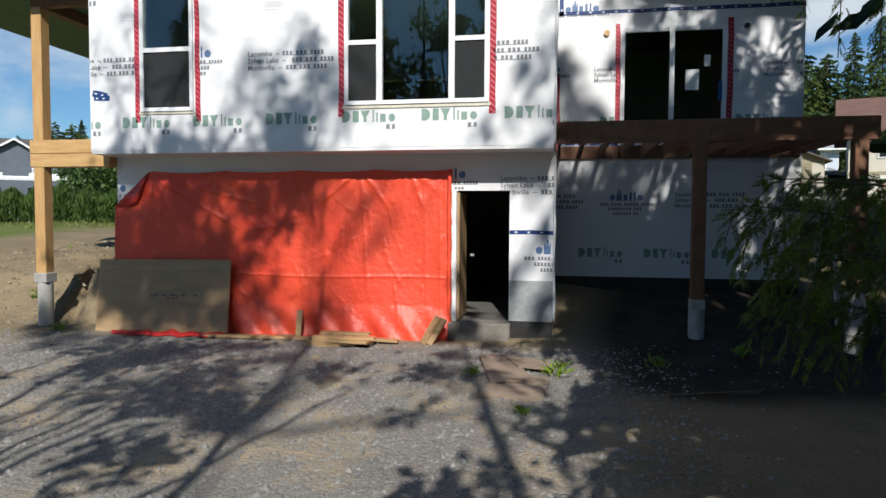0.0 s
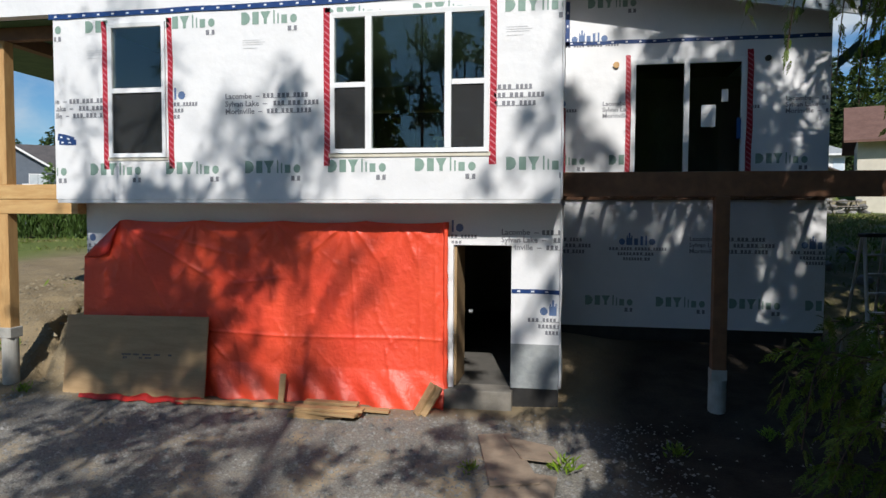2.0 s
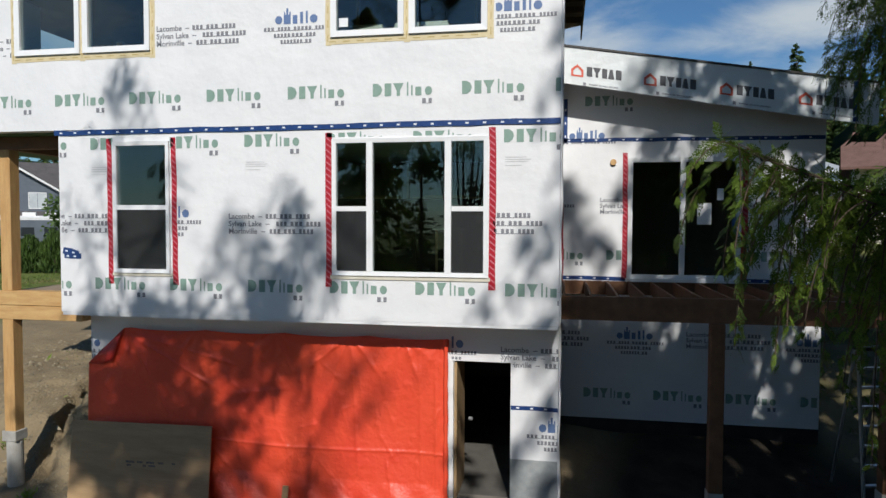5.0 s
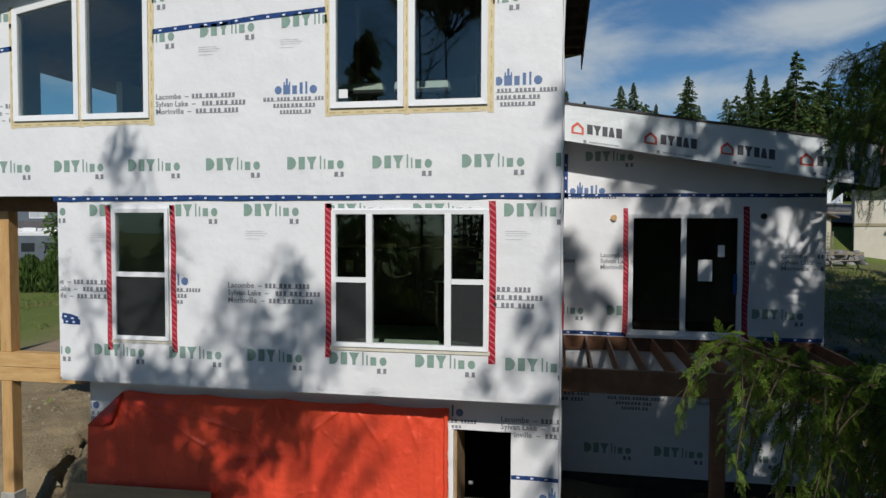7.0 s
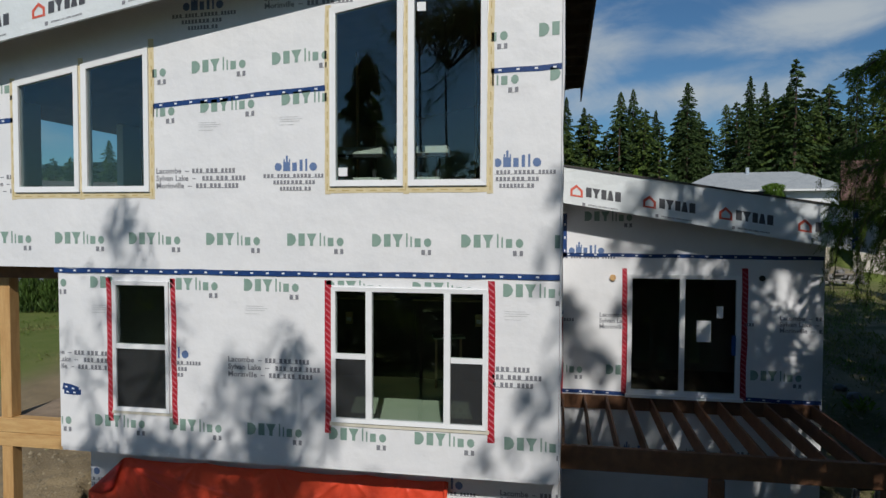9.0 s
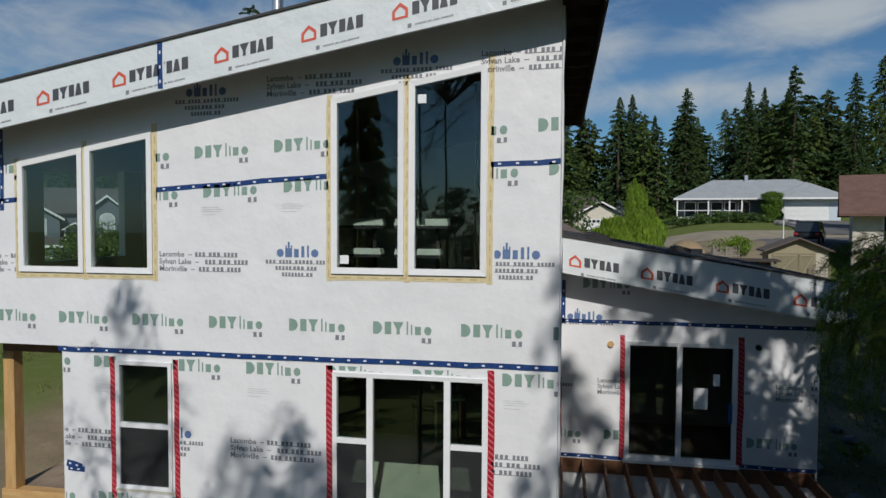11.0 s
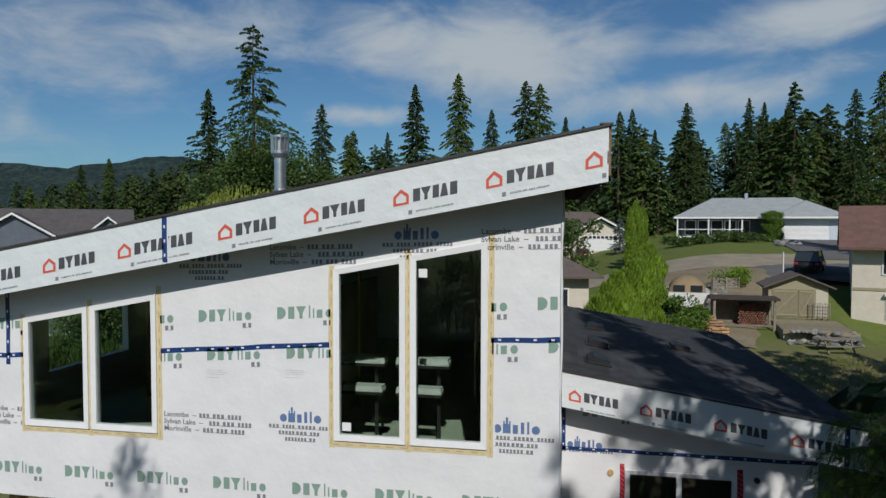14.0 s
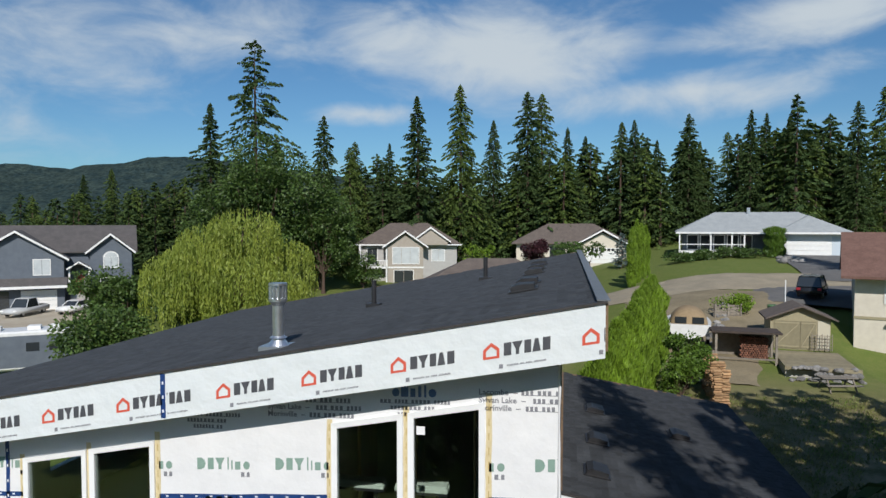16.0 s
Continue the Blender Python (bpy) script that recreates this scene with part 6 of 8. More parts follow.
def house_n():
    h = thing("neighbour_house", "low house with a grey-brown shingle roof behind the site", "house", at=pose(-4.5, 39, 0, 0, 0, 8))
    quick_box("wall", -7.5, 6.5, 0, 10, 0.5, 6.0, M_STUCCO, h)
    bm = bmesh.new()
    hip(bm, -8.4, 7.4, -1, 11, 6.0, 9.1, 6)
    part("roof", bm, M_ROOF_BROWN, h)
    opening(h, 3.0, 5.0, 3.4, 5.0, 0.0, panes=2)
    for x in (-2.0, 0.5, 2.5):
        quick_box("roof_vent", x, x + 0.35, 2.2, 2.6, 7.1, 7.5, M_BLACK, h)


def house_f():
    h = thing("neighbour_house", "small grey-roofed house among the far trees", "house", at=pose(37.5, 112, 0, 0, 0, 10))
    quick_box("wall", -3.5, 3.5, 0, 6, 9, 14.5, M_TAUPE, h)
    bm = bmesh.new()
    gable_x(bm, -4.2, 4.2, -0.8, 6.8, 14.4, 16.6)
    part("roof", bm, M_ROOF_DARK, h)
    opening(h, -1.6, 1.4, 11.5, 13.5, 0.0, panes=2)


house_l(), house_m(), house_c(), house_b(), house_r(), house_n(), house_f()

# ---- shed, woodshed, platform and yard things on the right ----
def scaled_pose(x, y, z, rot, k):
    return pose(x, y, z, 0, 0, rot) @ Matrix.Diagonal((k, k, k, 1))


shed = thing("garden_shed", "khaki garden shed with double doors", "shed", at=scaled_pose(15.55, 38.6, 3.45, -8, 0.9))
gable_wall("wall", -2.0, 2.0, 0, 3.2, 0, 2.4, 3.2, M_KHAKI, shed)
bm = bmesh.new()
gable_y(bm, -2.4, 2.4, -0.5, 3.5, 2.35, 3.35, 0.12)
part("roof", bm, M_ROOF_BROWN, shed)
for a, b in ((-1.75, -0.02), (0.02, 1.05)):
    d = quick_box("door", a, b, -0.05, -0.005, 0.1, 2.15, M_KHAKI_DARK, shed)
    for z in (0.2, 1.95):
        quick_box("ledge", a + 0.05, b - 0.05, -0.075, -0.052, z, z + 0.1, M_KHAKI, d)
    bm = bmesh.new()
    tube(bm, (a + 0.12, -0.065, 0.3), (b - 0.12, -0.065, 1.9), 0.04, seg=4)
    part("brace", bm, M_KHAKI, d)
quick_box("light_panel", 1.15, 1.95, -0.04, -0.004, 0.1, 2.2, mat("pale_board", (0.5, 0.46, 0.36), 0.8), shed)
trellis = thing("trellis", "dark lattice trellis leaning against the shed", "trellis", at=pose(16.75, 38.15, 3.5, 0, 0, -8))
for k in range(5):
    quick_box("slat", -0.6 + 0.3 * k - 0.02, -0.6 + 0.3 * k + 0.02, -0.02, 0.02, 0, 1.1, M_GREYWOOD, trellis)
    quick_box("slat", -0.62, 0.62, -0.04, -0.02, 0.1 + 0.22 * k, 0.14 + 0.22 * k, M_GREYWOOD, trellis)

platform = thing("platform", "tan board terrace in front of the shed on a stone footing", "deck", at=pose(14.9, 32.7, 3.0, 0, 0, -8))
for k in range(26):
    quick_box("plank", -1.95, 1.95, 0.21 * k, 0.21 * k + 0.2, 0.40, 0.45, M_TERRACE, platform)
quick_box("kerb", -2.0, 2.0, -0.12, -0.002, 0.28, 0.50, M_TERRACE, platform)
quick_box("skirt", -1.95, 1.95, 0.05, 5.4, -0.6, 0.395, M_CONCRETE, platform)

woodshed = thing("woodshed", "open lean-to woodshed with a dark flat roof", "shed", at=pose(11.35, 35.3, gz(11.35, 35.3) - 0.1, 0, 0, -6))
for x in (-1.75, 1.75):
    for y in (0, 1.6):
        quick_box("post", x - 0.07, x + 0.07, y - 0.07, y + 0.07, -0.1, 2.0, M_GREYWOOD, woodshed)
quick_box("roof", -2.05, 2.05, -0.2, 1.8, 2.0, 2.12, mat("tarred_roof_felt", (0.045, 0.035, 0.03), 0.9, color2=(0.07, 0.05, 0.04), scale=2), woodshed)
quick_box("rail", -1.75, 1.75, -0.05, 0.0, 0.35, 0.45, M_GREYWOOD, woodshed)
quick_box("back_wall", -1.75, 1.75, 1.62, 1.66, 0.1, 2.0, M_GREYWOOD, woodshed)


def wood_stack(label, x, y, w, h, rot, seed, cross=False, wood=M_LOG):
    st = thing("firewood_stack", label, "firewood", at=pose(x, y, gz(x, y), 0, 0, rot))
    rnd = random.Random(seed)
    r = 0.075
    bm = bmesh.new()
    pts = [(math.cos(a) * r * q, math.sin(a) * r * q) for a, q in ((0, 1), (1.1, 0.9), (2.2, 1.05), (3.3, 0.85), (4.3, 1), (5.3, 0.95))]
    prism(bm, pts, 0, 0.42)
    base = part("log", bm, wood, st)
    first = True
    for j in range(int(h / 0.135)):
        for i in range(int(w / 0.15)):
            if cross and i > 2:
                continue
            m = pose(0.42 - 0.4 * i + rnd.uniform(-0.05, 0.05), rnd.uniform(-0.06, 0.06), 0.08 + 0.135 * j, rnd.uniform(-6, 6), rnd.uniform(0, 360), 90 + rnd.uniform(-14, 14)) if cross else pose(-w / 2 + 0.15 * i + (0.07 if j % 2 else 0) + rnd.uniform(-0.01, 0.01), rnd.uniform(-0.04, 0.04), 0.08 + 0.135 * j, 0, rnd.uniform(0, 360), 0)
            if first:
                base.matrix_basis = m
                first = False
            else:
                share(base, "log", m, st)


for k in range(4):
    wood_stack("tall stack of split firewood in the open", 8.0 + 0.03 * k, 26.6 + 1.15 * k, 0.32, 2.1 + 0.1 * math.sin(k * 2), 10, 30 + k, True)
# reddish logs, with the woodshed's shade mixed into their colour
wood_stack("reddish split firewood stacked inside the woodshed", 12.1, 36.0, 1.7, 1.5, -6, 4, wood=mat("shaded_red_firewood", (0.20, 0.085, 0.05), 0.9, color2=(0.11, 0.05, 0.035), scale=4, obj_random=0.4))


def picnic(x, y):
    t = thing("picnic_table", "dark weathered picnic table with benches", "table", "picnic tables", at=pose(x, y, gz(x, y), 0, 0, 8))
    for k in range(5):
        quick_box("plank", -0.95, 0.95, -0.36 + 0.15 * k, -0.23 + 0.15 * k, 0.72, 0.76, M_GREYWOOD, t)
    for s in (-1, 1):
        quick_box("bench", -0.95, 0.95, s * 0.75 - 0.13, s * 0.75 + 0.13, 0.42, 0.46, M_GREYWOOD, t)
        bm = bmesh.new()
        for q in (-1, 1):
            tube(bm, (s * 0.7, q * 0.7, 0), (s * 0.7, q * 0.2, 0.72), 0.05, seg=4)
        box(bm, s * 0.7 - 0.03, s * 0.7 + 0.03, -0.85, 0.85, 0.38, 0.42)
        part("trestle", bm, M_GREYWOOD, t)


picnic(14.9, 30.6)

# rocks of the retaining bank
rnd = random.Random(8)


def rock_mesh(seed):
    bm = bmesh.new()
    bmesh.ops.create_icosphere(bm, subdivisions=2, radius=0.5)
    for v in bm.verts:
        v.co *= 1 + 0.35 * noise.noise(v.co * 2.2 + Vector((seed * 9.1, 0, 0)))
        v.co.z *= 0.7
    me = bpy.data.meshes.new("rock")
    bm.to_mesh(me)
    bm.free()
    me.materials.append(M_ROCK)
    return me


ROCKS = [rock_mesh(s) for s in range(4)]


def rock(x, y, s, group, up=0.0):
    o = new("rock", rnd.choice(ROCKS))
    o.matrix_basis = Matrix.Translation((x, y, gz(x, y) + 0.15 * s + up)) @ Matrix.Rotation(rnd.uniform(0, 6), 4, "Z") @ Matrix.Diagonal((s, s * rnd.uniform(0.7, 1.1), s * rnd.uniform(0.7, 1.1), 1))
    tagged(o, "rough grey boulder of the garden bank", "rock", group)


for k in range(34):
    u = rnd.random()
    rock(10.6 + 2.0 * u + rnd.uniform(-0.5, 0.5), 39 + 9 * u + rnd.uniform(-0.6, 0.6), rnd.uniform(0.5, 1.0), "boulder bank by the lane")
for k in range(44):
    rock(13.0 + 4.0 * rnd.random(), 32.45 + rnd.uniform(-0.1, 0.1) - 0.12 * (2 - k % 3), rnd.uniform(0.3, 0.5), "stones under the platform", 0.3 * (k % 3))
for k in range(14):
    rock(26.5 + rnd.uniform(-1.2, 1.2), 78 + rnd.uniform(-3, 3), rnd.uniform(0.6, 1.2), "boulders beside the driveway")
for k in range(16):
    rock(5.6 + 3.2 * rnd.random(), 4.0 + 9 * rnd.random(), rnd.uniform(0.2, 0.5), "stones in the dirt bank")


# lane and drives laid on the terrain
def strip(name, label, line, widths, material, lift):
    rows = []
    V, F = [], []
    pts = []
    for k in range(len(line) - 1):
        for s in range(12):
            u = s / 12
            pts.append([a + (b - a) * u for a, b in zip((*line[k], widths[k]), (*line[k + 1], widths[k + 1]))])
    pts.append([*line[-1], widths[-1]])
    for k, (x, y, w) in enumerate(pts):
        a, b = pts[max(k - 1, 0)], pts[min(k + 1, len(pts) - 1)]
        d = Vector((b[0] - a[0], b[1] - a[1])).normalized()
        for q in range(9):
            o = (q / 8 - 0.5) * w
            px, py = x - d.y * o, y + d.x * o
            V.append((px, py, gz(px, py) + lift - (0.12 if q in (0, 8) else 0)))
    for k in range(len(pts) - 1):
        for q in range(8):
            F.append([9 * k + q, 9 * k + q + 1, 9 * k + q + 10, 9 * k + q + 9])
    tagged(mesh_part(name, V, F, material, smooth=True), label, "road", kind="structure")


strip("road", "brown gravel apron beside the terrace", [(8.4, 31), (9.2, 40), (11.5, 48), (13.5, 55)], [5.5, 9, 13, 17], M_LANE, 0.10)
strip("driveway", "grey asphalt parking beside the terrace", [(20.5, 48.5), (21.5, 53), (23, 60)], [9, 10, 10], M_ASPHALT, 0.14)
strip("road", "grey gravel road passing below the lawn", [(-6, 68), (3, 62), (10, 59.8), (20, 60.6), (29, 62), (42, 65)], [7, 8.5, 10, 9.5, 8, 7], M_ROADGREY, 0.18)
strip("driveway", "grey asphalt driveway to the white bungalow", [(27, 60), (29.5, 72), (31.2, 84.2)], [7, 8, 9], M_ASPHALT, 0.22)
strip("driveway", "pale paved forecourt of the blue-grey house", [(-64, 40), (-62, 52), (-60, 63.0)], [16, 18, 16], mat("pale_paving", (0.42, 0.37, 0.29), 0.9, color2=(0.36, 0.31, 0.24), scale=0.5), 0.10)


# ---- vehicles ----
def car(name, label, x, y, rot, paint, length=4.5, width=1.8, height=1.5, kind="sedan", z=None):
    c = thing(name, label, "car", at=pose(x, y, gz(x, y) + 0.16 if z is None else z, 0, 0, rot))
    L, W, H = length / 2, width / 2, height
    body = [(-L, 0.35), (-L, 0.75), (-L + 0.1, 0.9), (-L * 0.35, 0.98), (L * 0.75, 0.98), (L, 0.85), (L, 0.35)]
    bm = bmesh.new()
    vs = prism(bm, body, -W, W)
    bmesh.ops.recalc_face_normals(bm, faces=bm.faces)
    bmesh.ops.bevel(bm, geom=bm.edges[:], offset=0.06, segments=2, affect="EDGES")
    part("body", bm, paint, c, smooth=True)
    cabs = {"sedan": [(-L * 0.5, 0.95), (-L * 0.18, H), (L * 0.45, H), (L * 0.82, 0.95)], "suv": [(-L * 0.5, 0.95), (-L * 0.22, H), (L * 0.86, H), (L * 0.97, 0.95)],
            "pickup": [(-L * 0.42, 0.95), (-L * 0.2, H), (L * 0.28, H), (L * 0.34, 0.95)]}[kind]
    bm = bmesh.new()
    a = [bm.verts.new((px, -W * (0.95 if pz < 1 else 0.78), pz)) for px, pz in cabs]
    b = [bm.verts.new((px, W * (0.95 if pz < 1 else 0.78), pz)) for px, pz in cabs]
    bm.faces.new(a), bm.faces.new(b[::-1])
    for k in range(4):
        bm.faces.new((a[k], b[k], b[(k + 1) % 4], a[(k + 1) % 4]))
    part("windows", bm, M_DARKGLASS, c, "dark tinted windows")
    bm = bmesh.new()
    box(bm, cabs[1][0] - 0.05, cabs[2][0] + 0.05, -W * 0.8, W * 0.8, H - 0.03, H + 0.04, 0.02)
    for s in (-1, 1):
        for i, j in ((0, 1), (3, 2)):
            tube(bm, (cabs[i][0], s * W * 0.95, 0.95), (cabs[j][0], s * W * 0.78, H), 0.05, seg=5)
    part("cabin_frame", bm, paint, c)
    if kind == "pickup":
        quick_box("bed_liner", L * 0.38, L * 0.97, -W * 0.85, W * 0.85, 0.985, 1.0, M_BLACK, c)
    for sx in (-0.62, 0.62):
        for sy in (-1, 1):
            bm = bmesh.new()
            tube(bm, (sx * L, sy * W * 0.98, 0.34), (sx * L, sy * W * 0.78, 0.34), 0.34, seg=16)
            wheel = part("wheel", bm, M_BLACK, c)
            bm = bmesh.new()
            tube(bm, (sx * L, sy * W * 1.0, 0.34), (sx * L, sy * W * 0.97, 0.34), 0.2, seg=12)
            part("rim", bm, M_ALU, wheel)
    for sy in (-1, 1):
        quick_box("headlight", -L - 0.01, -L + 0.05, sy * W * 0.75 - 0.18, sy * W * 0.75 + 0.18, 0.68, 0.82, M_WHITE, c)
        quick_box("tail_light", L - 0.05, L + 0.01, sy * W * 0.8 - 0.14, sy * W * 0.8 + 0.14, 0.68, 0.86, M_RED_DOOR, c)


PAINT = {n: mat(n + "_paint", c, 0.25, color2=tuple(v * 0.9 for v in c), scale=3) for n, c in (("silver", (0.5, 0.51, 0.52)), ("white", (0.72, 0.72, 0.72)), ("dark", (0.02, 0.022, 0.026)), ("red", (0.22, 0.012, 0.02)))}
car("pickup_truck", "silver crew-cab pickup parked on paving", -61.0, 57.2, 98, PAINT["silver"], 5.8, 2.0, 1.9, "pickup")
car("car", "white sedan parked beside front steps", -56.6, 59.8, 92, PAINT["white"], 4.5, 1.8, 1.45, "sedan")
car("car", "dark suv parked on the asphalt drive", 20.6, 51.4, 245, PAINT["dark"], 4.7, 1.9, 1.75, "suv")
car("car", "dark red car parked before a garage", 2.9, 93.0, 85, PAINT["red"], 4.3, 1.8, 1.55, "suv")

boat = thing("boat", "white motor boat with a tan canvas top on a trailer", "boat", at=scaled_pose(8.7, 40.2, gz(8.7, 40.2) + 0.1, 82, 1.22))
bm = bmesh.new()
sections = [(-2.6, 1.1, 0.55), (-1.2, 1.2, 0.45), (0.5, 1.15, 0.4), (1.8, 0.75, 0.5), (2.8, 0.05, 0.95)]
rows = [[bm.verts.new(p) for p in ((x, -w, 1.35), (x, -w * 0.85, 0.8), (x, 0, k), (x, w * 0.85, 0.8), (x, w, 1.35))] for x, w, k in sections]
for a, b in zip(rows, rows[1:]):
    for q in range(4):
        bm.faces.new((a[q], b[q], b[q + 1], a[q + 1]))
    bm.faces.new((a[0], a[4], b[4], b[0]))
bm.faces.new(rows[0])
part("hull", bm, PAINT["white"], boat, smooth=False)
M_CANVAS = mat("tan_canvas", (0.30, 0.22, 0.13), 0.85, color2=(0.25, 0.18, 0.1), scale=4)
bm = bmesh.new()
rows = [[bm.verts.new((x, w * math.cos(a) * 0.95, 1.3 + h * math.sin(a))) for a in (math.pi * q / 8 for q in range(9))] for x, w, h in ((-2.5, 1.0, 0.5), (-1.8, 1.05, 0.85), (-0.6, 1.05, 0.9), (0.4, 0.95, 0.55), (0.9, 0.7, 0.1))]
for a, b in zip(rows, rows[1:]):
    for q in range(8):
        bm.faces.new((a[q], b[q], b[q + 1], a[q + 1]))
bm.faces.new(rows[0])
part("canvas_top", bm, M_CANVAS, boat, smooth=True)
for x, s in ((-2.52, -0.45), (-2.52, 0.45)):
    quick_box("clear_panel", x - 0.02, x, s - 0.3, s + 0.3, 1.4, 1.75, M_DARKGLASS, boat)
bm = bmesh.new()
for s in (-1, 1):
    box(bm, -2.4, 2.4, s * 0.7 - 0.05, s * 0.7 + 0.05, 0.4, 0.5)
    tube(bm, (-0.8, s * 0.95, 0.32), (-0.8, s * 1.12, 0.32), 0.32, seg=14)
part("trailer", bm, M_BLACK, boat)

rv = thing("motorhome", "white motorhome with dark windows parked by the hedge", "motorhome", at=pose(-38.5, 31.0, gz(-38.5, 31), 0, 0, 35))
bm = bmesh.new()
box(bm, -4.2, 4.2, -1.2, 1.2, 0.5, 3.2, 0.12)
part("body", bm, PAINT["white"], rv)
for x in (-3.0, -0.6, 1.8, 3.2):
    quick_box("window", x - 0.4, x + 0.4, -1.24, -1.19, 1.8, 2.4, M_DARKGLASS, rv)
    quick_box("roof_unit", x - 0.4, x + 0.4, -0.4, 0.4, 3.2, 3.45, M_WHITE, rv)
quick_box("stripe", -1.2, 4.1, -1.215, -1.198, 0.7, 2.9, M_BLUEGREY, rv, "dark grey side panel")
for x in (-2.6, 2.6):
    for s in (-1, 1):
        bm = bmesh.new()
        tube(bm, (x, s * 1.15, 0.42), (x, s * 0.85, 0.42), 0.42, seg=16)
        part("wheel", bm, M_BLACK, rv)

# ---- mountains ----
def mountain():
    V, F = [], []
    n = 160
    for k in range(n + 1):
        u = k / n
        x = -2300 + 3000 * u
        d = 1500 + 250 * math.sin(u * 3)
        top = 178 + 48 * math.exp(-((x + 1075) / 250) ** 2) + 22 * noise.noise(Vector((x * 0.006, 0, 3))) + 8 * noise.noise(Vector((x * 0.025, 4, 3)))
        top *= 1 - 0.75 * float(smooth01((x + 760) / 800))
        top *= 0.92 + 0.08 * math.sin(u * 9)
        for j in range(9):
            v = j / 8
            V.append((x, d - 500 * (1 - v) + 60 * noise.noise(Vector((x * 0.004, v * 3, 1))), -10 + (top + 10) * v ** 0.8))
    for k in range(n):
        for j in range(8):
            b = 9 * k + j
            F.append([b, b + 9, b + 10, b + 1])
    tagged(mesh_part("backdrop", V, F, M_MOUNTAIN, smooth=True), "dark forested mountain ridge in the distance", "mountain", kind="structure")


mountain()

# ---- odds and ends round the shed ----
bank_wall = thing("retaining_wall", "low retaining wall of weathered horizontal planks", "wall", at=pose(12.6, 45.7, gz(12.6, 45.7), 0, 0, 10))
for k in range(5):
    quick_box("plank", -1.1, 1.1, -0.03, 0.03, 0.02 + 0.2 * k, 0.2 + 0.2 * k, M_GREYWOOD, bank_wall)
for x in (-1.0, 0.0, 1.0):
    quick_box("post", x - 0.06, x + 0.06, -0.15, -0.032, -0.2, 1.1, M_GREYWOOD, bank_wall)
pole = thing("pole", "slim white pole standing behind the shed", "pole", at=pose(16.3, 44.2, gz(16.3, 44.2)))
bm = bmesh.new()
tube(bm, (0, 0, -0.1), (0, 0, 3.4), 0.05, 0.04, seg=10)
part("shaft", bm, M_WHITE, pole)
bin_thing = thing("bin", "dark green lidded bin beside the lane", "bin", at=pose(15.9, 46.0, gz(15.9, 46.0)))
bm = bmesh.new()
tube(bm, (0, 0, 0), (0, 0, 0.85), 0.28, 0.34, seg=16)
part("body", bm, M_GREEN_PLY, bin_thing, smooth=False)
bm = bmesh.new()
tube(bm, (0, 0, 0.85), (0, 0, 0.95), 0.37, 0.30, seg=16)
part("lid", bm, M_GREEN_PLY, bin_thing)


# ---- trees ----
def blades(centres, along, width, length, rng, droop=0.0, flat_up=0.35):
    """Small leaf blades (diamonds) at centres, pointing along, as numpy arrays of verts and faces."""
    n = len(centres)
    d = along / np.maximum(np.linalg.norm(along, axis=1, keepdims=True), 1e-6)
    d = d + rng.normal(0, 0.28, (n, 3))
    d[:, 2] -= droop
    d /= np.linalg.norm(d, axis=1, keepdims=True)
    up = np.tile(np.array([0, 0, 1.0]), (n, 1)) * flat_up + rng.normal(0, 1.0, (n, 3))
    s = np.cross(d, up)
    s /= np.maximum(np.linalg.norm(s, axis=1, keepdims=True), 1e-6)
    L = (length * rng.uniform(0.6, 1.3, n))[:, None]
    W = (width * rng.uniform(0.6, 1.3, n))[:, None]
    v = np.stack([centres - d * L * 0.5, centres + s * W * 0.5 + d * L * 0.05, centres + d * L * 0.5, centres - s * W * 0.5 + d * L * 0.05], 1).reshape(-1, 3)
    f = np.arange(4 * n).reshape(-1, 4)
    return v, f


def np_part(name, v, f, material, parent, label=""):
    me = bpy.data.meshes.new(name)
    me.vertices.add(len(v))
    me.vertices.foreach_set("co", np.ascontiguousarray(v, np.float32).ravel())
    k = f.shape[1]
    me.loops.add(f.size)
    me.loops.foreach_set("vertex_index", f.astype(np.int32).ravel())
    me.polygons.add(len(f))
    me.polygons.foreach_set("loop_start", np.arange(0, f.size, k, dtype=np.int32))
    me.update(calc_edges=True)
    me.validate()
    return finish(name, me, material, parent, label)


def trunk_mesh(parent, h, r, bend=0.3, seed=0, limbs=()):
    bm = bmesh.new()
    n = 9
    prev = None
    rnd = random.Random(seed)
    for k in range(n + 1):
        u = k / n
        c = Vector((bend * math.sin(u * 2.5 + seed) * u, bend * math.cos(u * 2 + seed) * u, h * u - 0.15))
        rr = r * (1 - u) ** 0.85 + 0.01 + (0.35 * r * (1 - u * 9) if u < 0.11 else 0)
        ring = [bm.verts.new(c + Vector((rr * math.cos(a), rr * math.sin(a), 0))) for a in (math.tau * q / 9 for q in range(9))]
        if prev:
            for q in range(9):
                bm.faces.new((prev[q], prev[(q + 1) % 9], ring[(q + 1) % 9], ring[q]))
        prev = ring
    for p, q, a, b in limbs:
        tube(bm, p, q, a, b, seg=5, caps=False)
    return part("trunk", bm, M_BARK, parent, smooth=True)


